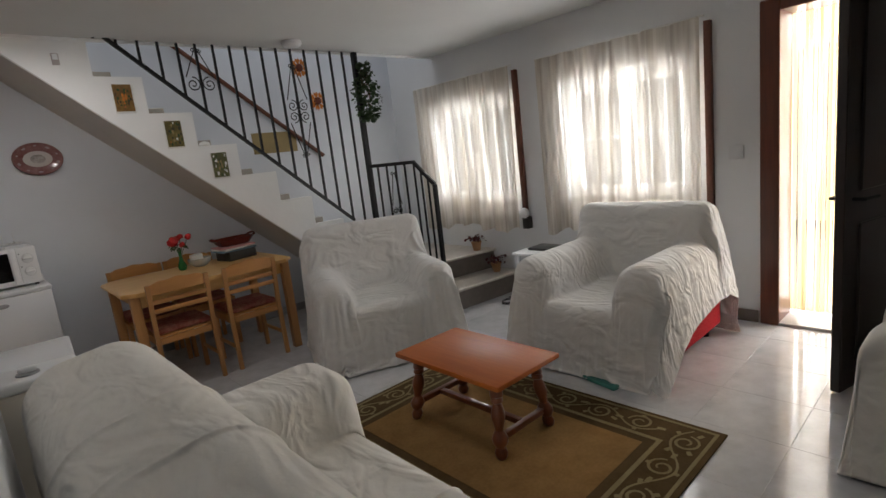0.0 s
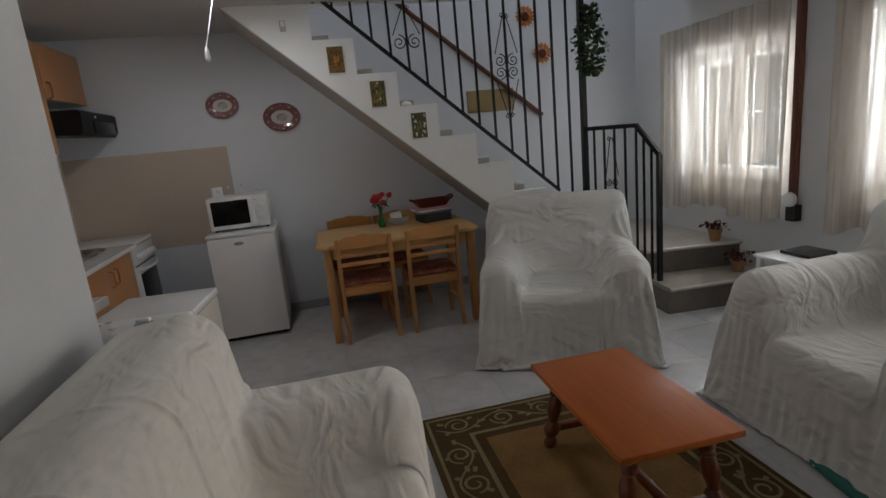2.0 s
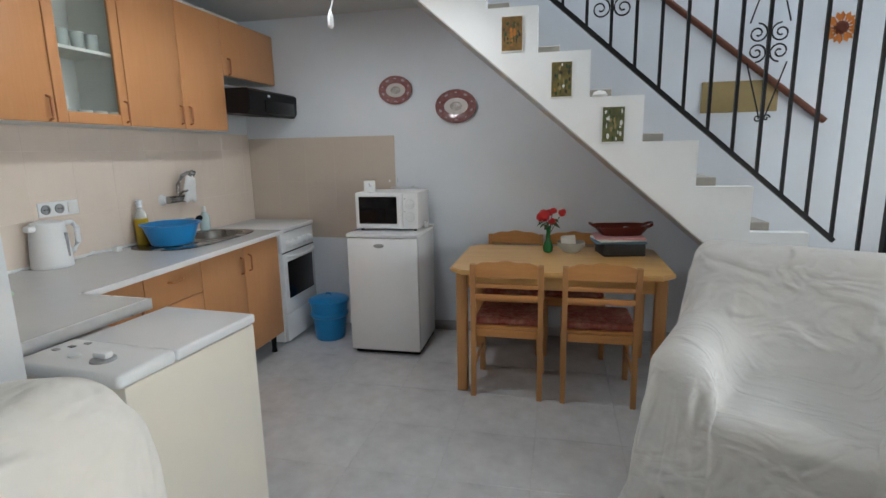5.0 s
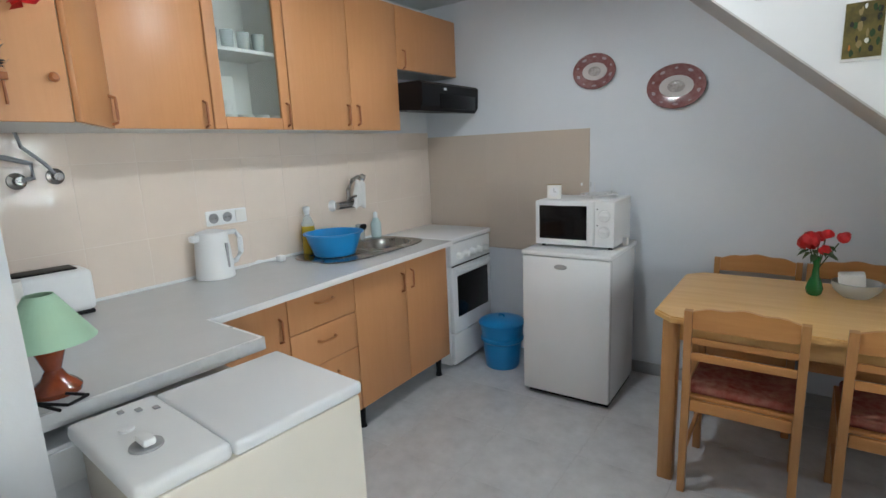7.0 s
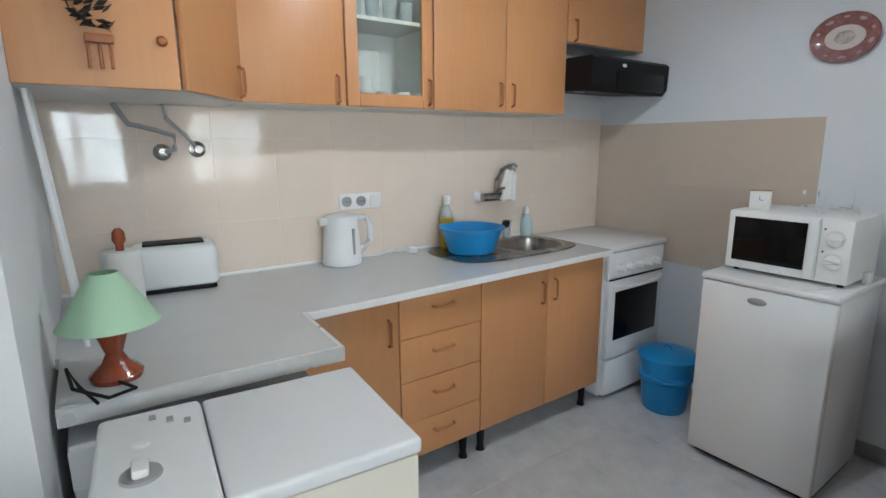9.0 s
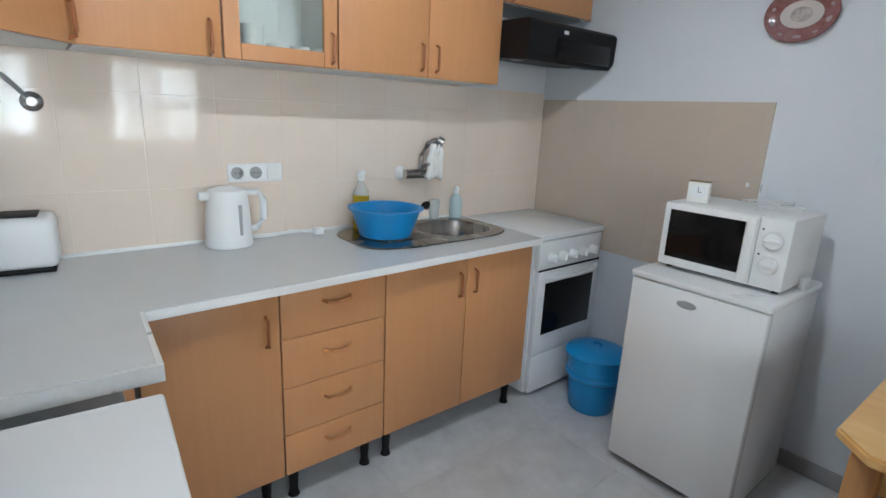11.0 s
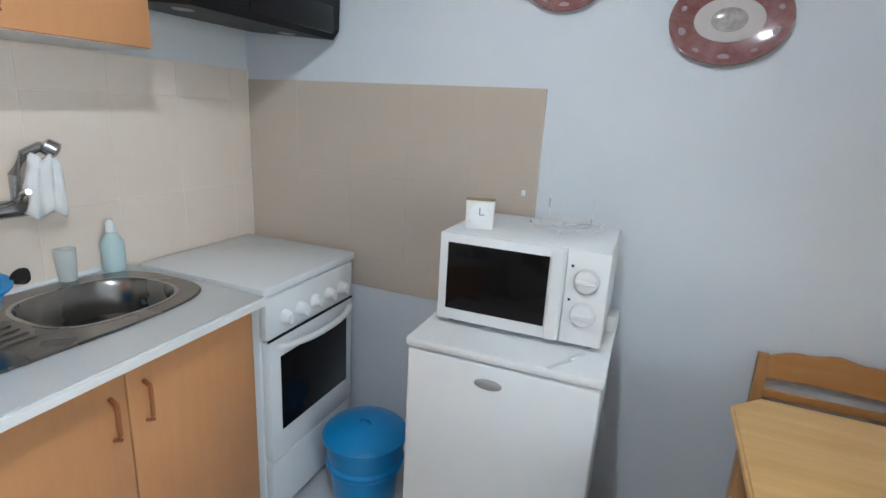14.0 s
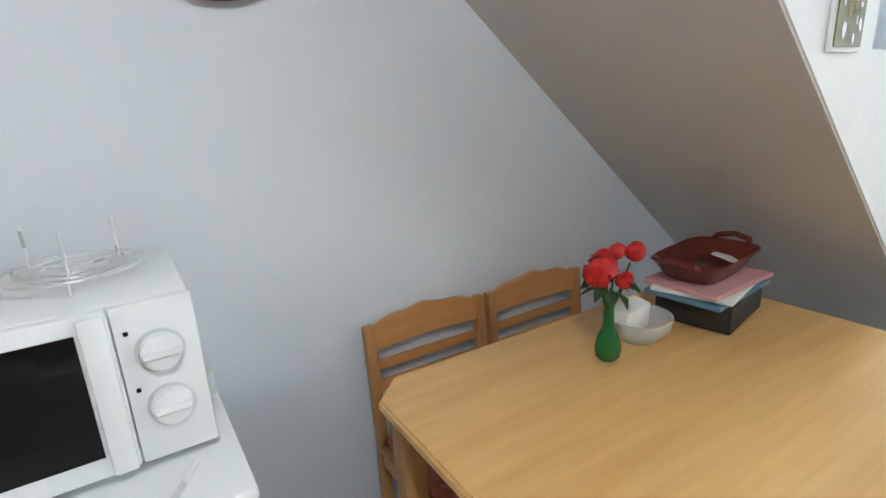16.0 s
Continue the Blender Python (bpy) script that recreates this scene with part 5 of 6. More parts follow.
for k in range(3):
    boxpart("panel_mark", (-0.150 + 0.022 * k, -0.132 + 0.022 * k, -0.200 + 0.030 * k, -0.188 + 0.030 * k, 0.8562, 0.8592), clear_grey, wm)
for x in (-0.15, 0.15):
    for y in (-0.23, 0.2):
        bm = bmesh.new()
        lathe(bm, [(0.02, 0), (0.02, 0.022)], 10, pose(x, y, 0))
        part("foot", bm, black_plastic, wm)

# bucket
bk = thing("bucket", (-0.192, 4.562, 0), 0, "blue plastic bucket with a lid standing between cooker and fridge", "bucket")
bm = bmesh.new()
lathe(bm, [(0.105, 0), (0.11, 0.01), (0.125, 0.17), (0.14, 0.185), (0.14, 0.2), (0.132, 0.21), (0.142, 0.29)], 32)
part("bucket_body", bm, blue_plastic, bk, smooth=True)
bm = bmesh.new()
lathe(bm, [(0.150, 0.288), (0.152, 0.30), (0.14, 0.312), (0.08, 0.33), (0.02, 0.333)], 32)
part("lid", bm, blue_plastic, bk, "blue domed lid", smooth=True)
bm = bmesh.new()
tube(bm, [(-0.02, 0, 0.33), (-0.015, 0, 0.345), (0.015, 0, 0.345), (0.02, 0, 0.33)], 0.006, 8)
part("lid_grip", bm, blue_plastic, bk, smooth=True)

# fridge
fr = thing("fridge", (0.349, 4.279, 0), 1.0, "small white undercounter fridge with a microwave on top", "fridge")
boxpart("fridge_body", (-0.242, 0.242, 0.045, 0.50, 0.03, 0.825), enamel, fr, bevel=0.006)
boxpart("fridge_door", (-0.245, 0.245, 0.0, 0.042, 0.035, 0.822), enamel, fr, "white fridge door", bevel=0.010)
boxpart("fridge_top", (-0.250, 0.250, -0.002, 0.50, 0.826, 0.852), white_plastic, fr, "white plastic top", bevel=0.008)
bm = bmesh.new()
lathe(bm, [(1.0, 0), (1.0, 0.003), (0.8, 0.005)], 20, pose(-0.02, -0.0005, 0.772) @ Matrix.Diagonal((0.036, 1, 0.014, 1)) @ pose(0, 0, 0, 90, 0, 0))
part("badge", bm, clear_grey, fr, "grey oval badge", smooth=True)
boxpart("plinth", (-0.23, 0.23, 0.05, 0.49, 0.0, 0.029), black_plastic, fr)
# microwave
mw = thing("microwave", (0.350, 4.408, 0.853), 1.0, "white microwave oven with black window and two dials on the fridge", "microwave")
boxpart("oven_body", (-0.218, 0.218, 0.012, 0.33, 0.012, 0.262), white_plastic, mw, bevel=0.008)
dr = boxpart("oven_door", (-0.22, 0.115, -0.008, 0.0115, 0.016, 0.260), white_plastic, mw, "white door with a black window", bevel=0.006)
boxpart("door_window", (-0.195, 0.075, -0.0095, -0.0082, 0.05, 0.235), black_glass, dr, bevel=0.0005)
boxpart("door_grip", (0.08, 0.112, -0.018, -0.0085, 0.02, 0.256), white_plastic, dr, bevel=0.004)
boxpart("control_panel", (0.1165, 0.22, -0.004, 0.0115, 0.016, 0.260), white_plastic, mw, bevel=0.004)
for z in (0.185, 0.098):
    bm = bmesh.new()
    lathe(bm, [(0.033, 0), (0.033, 0.002), (0.03, 0.0025)], 28, pose(0.168, -0.004, z, 90, 0, 0))
    rg = part("dial_ring", bm, aluminium, mw, "grey printed ring", smooth=True)
    bm = bmesh.new()
    lathe(bm, [(0.028, 0.002), (0.026, 0.014), (0.01, 0.018)], 24, pose(0.168, -0.004, z, 90, 0, 0))
    box(bm, 0.142, 0.194, -0.026, -0.016, z - 0.006, z + 0.006, 0.003)
    part("dial", bm, white_plastic, mw, "white dial", smooth=True)
    boxpart("panel_mark", (0.128, 0.134, -0.0055, -0.0042, z + 0.032, z + 0.038), black_plastic, mw)
for x in (-0.19, 0.19):
    for y in (0.04, 0.3):
        bm = bmesh.new()
        lathe(bm, [(0.012, 0), (0.012, 0.0125)], 10, pose(x, y, 0))
        part("foot", bm, black_plastic, mw)
ck = thing("small_clock", (0.209, 4.478, 1.116), 14, "small square white table clock on the microwave", "clock")
boxpart("clock_case", (-0.038, 0.038, -0.012, 0.02, 0, 0.078), paper_white, ck, "white case with gold trim", bevel=0.003)
boxpart("clock_trim", (-0.0385, 0.0385, -0.0125, 0.0205, 0.0782, 0.081), yellow_board, ck)
bm = bmesh.new()
lathe(bm, [(0.027, 0), (0.027, 0.001)], 24, pose(0, -0.0122, 0.04, 90, 0, 0))
part("clock_face", bm, enamel, ck)
for (x0, x1, z0, z1) in ((-0.001, 0.001, 0.04, 0.06), (-0.001, 0.013, 0.039, 0.041)):
    boxpart("clock_hand", (x0, x1, -0.0145, -0.0133, z0, z1), black_plastic, ck)
rk = thing("wire_rack", (0.425, 4.595, 1.116), 0, "round chrome wire rack with upright legs on the microwave", "rack")
for r in (0.10, 0.075, 0.045):
    bm = bmesh.new()
    tube(bm, [(r * math.cos(a * 0.2618), r * math.sin(a * 0.2618), 0.02) for a in range(25)], 0.0025, 5)
    part("ring", bm, aluminium, rk, smooth=True)
for a in range(3):
    bm = bmesh.new()
    c, s = math.cos(a * 2.094 + 0.5), math.sin(a * 2.094 + 0.5)
    tube(bm, [(0.0, 0, 0.02), (0.1 * c, 0.1 * s, 0.02)], 0.0025, 5)
    tube(bm, [(0.07 * c, 0.07 * s, 0.02), (0.07 * c, 0.07 * s, 0.09)], 0.0025, 5)
    tube(bm, [(0.1 * c, 0.1 * s, 0.02), (0.1 * c, 0.1 * s, 0.0)], 0.0025, 5)
    part("spoke", bm, aluminium, rk, "spoke with an upright prong", smooth=True)
t = thing("knife", (0.50, 4.33, 0.853), 60, "slim pale knife lying on top of the fridge", "knife")
boxpart("blade", (-0.06, 0.02, -0.006, 0.006, 0, 0.002), aluminium, t)
boxpart("knife_handle", (0.02, 0.07, -0.005, 0.005, 0, 0.008), white_plastic, t, bevel=0.003)

t = thing("small_box", (0.578, 4.60, 0.853), 0, "small white plastic piece standing at the back of the fridge", "box")
boxpart("box_body", (-0.012, 0.012, -0.02, 0.02, 0, 0.045), white_plastic, t, bevel=0.003)
t = thing("wall_hook", (0.228, PY - 0.010, 1.168), 0, "tiny white hook stuck on the tile patch", "hook")
boxpart("hook_body", (-0.006, 0.006, -0.008, 0.0, -0.009, 0.009), white_plastic, t, bevel=0.002)


# ---- dining corner ----
tb = thing("dining_table", (1.497, 4.222, 0), 0, "honey pine dining table with clipped corners under the stairs", "table")
bm = bmesh.new()
hw, hd_, c = 0.60, 0.405, 0.075
prism(bm, [(-hw + c, -hd_), (hw - c, -hd_), (hw, -hd_ + c), (hw, hd_ - c), (hw - c, hd_), (-hw + c, hd_), (-hw, hd_ - c), (-hw, -hd_ + c)], 0.708, 0.735)
bmesh.ops.bevel(bm, geom=[e for e in bm.edges if abs(e.verts[0].co.z - e.verts[1].co.z) < 1e-5], offset=0.006, segments=2, affect="EDGES")
part("tabletop", bm, pine, tb, smooth=True)
for x0, x1, y0, y1 in ((-0.5, 0.5, -0.335, -0.315), (-0.5, 0.5, 0.315, 0.335), (-0.52, -0.5, -0.31, 0.31), (0.5, 0.52, -0.31, 0.31)):
    boxpart("apron", (x0, x1, y0, y1, 0.62, 0.7075), pine, tb, bevel=0.002)
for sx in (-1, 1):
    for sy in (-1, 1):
        boxpart("leg", (sx * 0.53 - 0.03, sx * 0.53 + 0.03, sy * 0.34 - 0.03, sy * 0.34 + 0.03, 0, 0.7075), shaded_pine_up, tb, bevel=0.006)


def chair(loc, rz, label):
    """Seat front towards local -y, backrest at local +y."""
    t = thing("dining_chair", loc, rz, label, "chair", "pine chairs round the dining table")
    for s in (-1, 1):
        bm = bmesh.new()
        tube(bm, [(s * 0.185, 0.19, 0), (s * 0.185, 0.175, 0.42), (s * 0.185, 0.20, 0.775)], 0.014, square=True)
        bmesh.ops.scale(bm, vec=(1, 1, 1), verts=bm.verts)
        part("back_leg", bm, shaded_pine_up, t, smooth=True)
        boxpart("front_leg", (s * 0.185 - 0.016, s * 0.185 + 0.016, -0.19, -0.158, 0, 0.40), shaded_pine_up, t, bevel=0.004)
        boxpart("side_rail", (s * 0.185 - 0.01, s * 0.185 + 0.01, -0.157, 0.158, 0.355, 0.40), chair_pine, t, bevel=0.002)
        boxpart("stretcher", (s * 0.185 - 0.008, s * 0.185 + 0.008, -0.157, 0.165, 0.16, 0.185), chair_pine, t, bevel=0.002)
    for y in (-0.178, 0.176):
        boxpart("seat_rail", (-0.168, 0.168, y - 0.009, y + 0.009, 0.355, 0.40), chair_pine, t, bevel=0.002)
    bm = bmesh.new()
    n = 16
    fr_, bk_ = [], []
    for i in range(n + 1):
        u = i / n * 2 - 1
        top = 0.775 + 0.022 * math.cos(u * math.pi / 2) ** 1.0 + 0.004 * math.cos(u * 9)
        y = 0.197 + 0.012 * (1 - u * u)
        fr_.append((bm.verts.new((0.170 * u, y - 0.009, 0.705)), bm.verts.new((0.170 * u, y - 0.009, top))))
        bk_.append((bm.verts.new((0.170 * u, y + 0.009, 0.705)), bm.verts.new((0.170 * u, y + 0.009, top))))
    for i in range(n):
        bm.faces.new((fr_[i][0], fr_[i + 1][0], fr_[i + 1][1], fr_[i][1]))
        bm.faces.new((bk_[i][0], bk_[i][1], bk_[i + 1][1], bk_[i + 1][0]))
        bm.faces.new((fr_[i][1], fr_[i + 1][1], bk_[i + 1][1], bk_[i][1]))
        bm.faces.new((fr_[i][0], bk_[i][0], bk_[i + 1][0], fr_[i + 1][0]))
    bm.faces.new((fr_[0][0], fr_[0][1], bk_[0][1], bk_[0][0]))
    bm.faces.new((fr_[-1][0], bk_[-1][0], bk_[-1][1], fr_[-1][1]))
    part("top_rail", bm, chair_pine, t, "curved top rail", smooth=True)
    for z0, z1 in ((0.642, 0.668), (0.575, 0.606)):
        boxpart("back_slat", (-0.170, 0.170, 0.188, 0.202, z0, z1), chair_pine, t, bevel=0.003)
    boxpart("seat", (-0.20, 0.20, -0.20, 0.17, 0.4005, 0.416), chair_pine, t, bevel=0.004)
    bm = bmesh.new()
    box(bm, -0.185, 0.185, -0.185, 0.16, 0.417, 0.455, 0.017, 3)
    part("cushion", bm, check_red, t, "red checked seat cushion", smooth=True)
    return t


ch = chair((1.225, 4.005, 0), 180, "pine slatted chair with red checked cushion under the dining table")
copy_thing(ch, pose(1.722, 4.005, 0, 0, 0, 180))
c3 = copy_thing(ch, pose(1.19, 4.645, 0))
c4 = copy_thing(ch, pose(1.605, 4.645, 0))
for c_ in (c3, c4):
    c_["label"] = "pine slatted chair standing between the dining table and the wall"

# vase with roses
vs_ = thing("flower_vase", (1.432, 4.385, 0.736), 0, "slim green vase with red artificial roses on the dining table", "vase")
bm = bmesh.new()
lathe(bm, [(0.02, 0), (0.028, 0.008), (0.032, 0.03), (0.026, 0.055), (0.014, 0.085), (0.011, 0.13), (0.019, 0.168), (0.016, 0.168)], 24)
part("vase_body", bm, green_glass, vs_, "green glazed vase", smooth=True)
rnd = random.Random(21)
for (x, y, z, r) in ((-0.032, 0.0, 0.232, 0.052), (0.028, 0.01, 0.262, 0.028), (0.085, 0.0, 0.252, 0.032), (0.022, -0.025, 0.20, 0.028), (0.0, 0.02, 0.25, 0.03)):
    bm = bmesh.new()
    for k in range(26):
        th, ph = rnd.uniform(0, 6.28), rnd.uniform(-0.6, 1.4)
        rr = r * rnd.uniform(0.35, 0.85)
        m = Matrix.Translation((x + rr * math.cos(th) * math.cos(ph), y + rr * math.sin(th) * math.cos(ph), z + rr * math.sin(ph))) @ Vector((math.cos(th) * math.cos(ph), math.sin(th) * math.cos(ph), math.sin(ph))).to_track_quat("Z", "Y").to_matrix().to_4x4()
        s = r * 0.5
        vv = [bm.verts.new(m @ Vector((s * math.cos(q * 1.047), s * math.sin(q * 1.047), -0.25 * s))) for q in range(6)]
        cv = bm.verts.new(m @ Vector((0, 0, 0.15 * s)))
        for q in range(6):
            bm.faces.new((vv[q], vv[(q + 1) % 6], cv))
    part("rose", bm, flower_red, vs_, "red cloth rose")
    bm = bmesh.new()
    tube(bm, [(x * 0.1, y * 0.1, 0.12), (x * 0.8, y * 0.8, z - r * 0.7)], 0.0025, 5)
    part("stem", bm, leaf_green, vs_)
for k in range(12):
    bm = bmesh.new()
    a = k * 1.7
    m = Matrix.Translation((0.05 * math.cos(a), 0.05 * math.sin(a), 0.17 + 0.008 * (k % 5))) @ Euler((0.5 * math.cos(k), 0.5, a)).to_matrix().to_4x4()
    s = 0.03
    v_ = [bm.verts.new(m @ Vector(p)) for p in ((-s, 0, 0), (0, s * 0.5, 0.006), (s, 0, -0.004), (0, -s * 0.5, 0.006))]
    bm.faces.new(v_)
    part("leaf", bm, leaf_green, vs_)
# crystal dish, boxes, clay dish
t = thing("glass_dish", (1.575, 4.415, 0.736), 0, "clear pressed-glass dish holding white napkins", "dish")
bm = bmesh.new()
lathe(bm, [(0.045, 0), (0.055, 0.008), (0.082, 0.035), (0.088, 0.066), (0.082, 0.066), (0.074, 0.035), (0.05, 0.012)], 24)
part("dish_body", bm, cup_glass, t, smooth=True)
boxpart("napkin", (-0.055, 0.035, -0.01, 0.045, 0.03, 0.10), paper_white, t, "folded white napkins", bevel=0.006, mtx=pose(0, 0, 0, 8, -6, 0))
t = thing("dark_box", (1.868, 4.40, 0.736), 12, "dark marbled box on the dining table", "box")
boxpart("box_body", (-0.125, 0.125, -0.10, 0.10, 0, 0.075), dark_box, t, bevel=0.004)
for k, (m_, w_, lab, rz_) in enumerate(((paper_blue, 0.135, "blue folder lying on the dark box", 6), (paper_white, 0.125, "white booklet on the stack", 14), (paper_pink, 0.13, "pink folder lying on the stack", 2))):
    t = thing("folder", (1.855, 4.40, 0.812 + 0.0135 * k), rz_, lab, "folder", "folders stacked on the table")
    boxpart("folder_body", (-w_ * 1.12, w_ * 1.12, -0.105, 0.105, 0, 0.0125), m_, t, bevel=0.003)
t = thing("clay_dish", (1.87, 4.42, 0.853), 8, "brown glazed clay roasting dish with handles on the stack", "dish")
bm = bmesh.new()
loft(bm, [stad(0.04, 0.03, z=0.0, k=4), stad(0.115, 0.065, z=0.0, k=4.5), stad(0.125, 0.075, z=0.008, k=4.5), stad(0.158, 0.098, z=0.052, k=4.5), stad(0.166, 0.104, z=0.057, k=4.5), stad(0.160, 0.099, z=0.061, k=4.5),
          stad(0.146, 0.088, z=0.050, k=4.5), stad(0.118, 0.066, z=0.016, k=4.5)])
part("dish_body", bm, brown_clay, t, smooth=True)
for s in (-1, 1):
    bm = bmesh.new()
    tube(bm, [(s * 0.150, -0.05, 0.052), (s * 0.176, -0.045, 0.066), (s * 0.188, 0.0, 0.074), (s * 0.176, 0.045, 0.066), (s * 0.150, 0.05, 0.052)], 0.009, 8)
    part("dish_handle", bm, brown_clay, t, "looped clay handle", smooth=True)
bm = bmesh.new()
prism(bm, [(-0.02, -0.045), (0.02, -0.06), (0.055, -0.03), (0.04, 0.01), (0.0, 0.015)], 0, 0.003)
bmesh.ops.transform(bm, matrix=pose(0.02, -0.02, 0.045, 14, 6, 15), verts=bm.verts)
part("paper_label", bm, paper_white, t, "white paper scrap")


# ---- coffee table and rug ----
RUG = (1.31, 2.56, 0.82, 2.57)
rg = thing("rug", (RUG[0], RUG[2], 0), 0, "tan woven rug with a dark brown border of leafy scrolls", "rug")
W, D = RUG[1] - RUG[0], RUG[3] - RUG[2]
boxpart("rug_base", (0, W, 0, D, 0, 0.010), rug_band, rg, "dark brown rug border", bevel=0.003)
boxpart("rug_field", (0.27, W - 0.27, 0.27, D - 0.27, 0.0102, 0.0125), rug_field, rg, "tan centre field", bevel=0.001)
bm = bmesh.new()


def rect_band(bm, m0, m1, z0, z1):
    box(bm, m0, W - m0, m0, m1, z0, z1)
    box(bm, m0, W - m0, D - m1, D - m0, z0, z1)
    box(bm, m0, m1, m1, D - m1, z0, z1)
    box(bm, W - m1, W - m0, m1, D - m1, z0, z1)


rect_band(bm, 0.025, 0.04, 0.0102, 0.0120)
rect_band(bm, 0.205, 0.225, 0.0102, 0.0120)
part("border_line", bm, rug_scroll, rg, "thin light border lines")
bm = bmesh.new()


def flat_path(bm, pts, w, z=0.0125):
    prev = None
    for i, p in enumerate(pts):
        a, b = Vector(pts[max(0, i - 1)]), Vector(pts[min(len(pts) - 1, i + 1)])
        d_ = (b - a).normalized()
        nrm = Vector((-d_.y, d_.x))
        ww = w * (0.45 + 0.55 * math.sin(math.pi * min(1, 0.15 + 0.85 * i / len(pts))))
        cur = [bm.verts.new((p[0] + nrm.x * ww, p[1] + nrm.y * ww, z)), bm.verts.new((p[0] - nrm.x * ww, p[1] - nrm.y * ww, z))]
        if prev:
            bm.faces.new((prev[0], prev[1], cur[1], cur[0]))
        prev = cur


def scroll_run(ox, oy, dx, dy, length):
    nx, ny = -dy, dx
    count = max(2, round(length / 0.21))
    st_ = length / count
    for k in range(count):
        s = 1 if k % 2 else -1
        c0 = (k + 0.5) * st_
        sp_ = [(c0 + (0.062 - 0.0022 * i) * math.cos(i * 0.42), s * (0.004 + (0.062 - 0.0022 * i) * math.sin(i * 0.42))) for i in range(22)]
        wv = [(k * st_ + st_ * i / 8, s * -0.055 * math.sin(math.pi * i / 8)) for i in range(9)]
        for path, w_ in ((sp_, 0.007), (wv, 0.006)):
            flat_path(bm, [(ox + dx * u + nx * v, oy + dy * u + ny * v) for u, v in path], w_)
        for q in range(4):
            a = q * 1.6 + k
            u0, v0 = c0 + 0.085 * math.cos(a), 0.05 * math.sin(a)
            flat_path(bm, [(ox + dx * (u0 + 0.02 * i * math.cos(a)) + nx * (v0 + 0.012 * i * math.sin(a)), oy + dy * (u0 + 0.02 * i * math.cos(a)) + ny * (v0 + 0.012 * i * math.sin(a))) for i in range(3)], 0.011, 0.0122)


scroll_run(0.06, 0.122, 1, 0, W - 0.12)
scroll_run(W - 0.06, D - 0.122, -1, 0, W - 0.12)
scroll_run(0.122, D - 0.25, 0, -1, D - 0.5)
scroll_run(W - 0.122, 0.25, 0, 1, D - 0.5)
tagged(part("border_scroll", bm, rug_scroll, rg, "light leafy scroll pattern"), kind="stuff")

ct = thing("coffee_table", (2.0, 1.825, 0.0125), -1.0, "orange varnished wooden coffee table with turned legs on the rug", "coffee table")
boxpart("tabletop", (-0.225, 0.225, -0.365, 0.365, 0.352, 0.378), redwood, ct, bevel=0.005)
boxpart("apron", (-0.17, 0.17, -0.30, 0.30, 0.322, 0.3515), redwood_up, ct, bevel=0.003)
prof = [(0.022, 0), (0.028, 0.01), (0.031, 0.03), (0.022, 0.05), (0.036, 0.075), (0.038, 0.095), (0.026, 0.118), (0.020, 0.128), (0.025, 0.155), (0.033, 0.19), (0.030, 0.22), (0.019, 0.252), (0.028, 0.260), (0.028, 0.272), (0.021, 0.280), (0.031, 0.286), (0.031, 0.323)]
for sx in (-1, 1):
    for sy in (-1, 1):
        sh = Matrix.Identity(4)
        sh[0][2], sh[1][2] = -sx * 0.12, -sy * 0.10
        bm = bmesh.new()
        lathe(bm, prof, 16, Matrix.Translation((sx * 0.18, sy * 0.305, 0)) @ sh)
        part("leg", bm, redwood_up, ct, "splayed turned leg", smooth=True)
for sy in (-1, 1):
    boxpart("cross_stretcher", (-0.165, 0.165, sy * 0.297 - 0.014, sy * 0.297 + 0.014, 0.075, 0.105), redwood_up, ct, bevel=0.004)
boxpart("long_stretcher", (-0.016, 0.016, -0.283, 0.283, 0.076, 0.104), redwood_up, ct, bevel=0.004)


# ---- covered seats ----
def solid(x0, x1, y0, y1, z0, z1, r, tilt=0.0):
    """A rounded block, leaning back by tilt degrees about its foot."""
    c = np.array([(x0 + x1) / 2, (y0 + y1) / 2, (z0 + z1) / 2])
    h = np.array([(x1 - x0) / 2, (y1 - y0) / 2, (z1 - z0) / 2])
    a = -radians(tilt)
    R = np.array([[1, 0, 0], [0, math.cos(a), math.sin(a)], [0, -math.sin(a), math.cos(a)]])
    return c, h, r, R


def outside(P, solids):
    """For every point the distance to the nearest block and the way out of it."""
    best, way = np.full(len(P), 9.0), np.zeros_like(P)
    for c, h, r, R in solids:
        q = (P - c) @ R.T
        e = np.abs(q) - h + r
        m = np.maximum(e, 0)
        ln = np.linalg.norm(m, axis=1)
        d = ln + np.minimum(e.max(axis=1), 0) - r
        n = m / np.maximum(ln, 1e-9)[:, None]
        inner = ln < 1e-7
        if inner.any():
            n[inner] = np.eye(3)[e[inner].argmax(axis=1)]
        n = (n * np.sign(q)) @ R
        k = d < best
        best[k], way[k] = d[k], n[k]
    return best, way


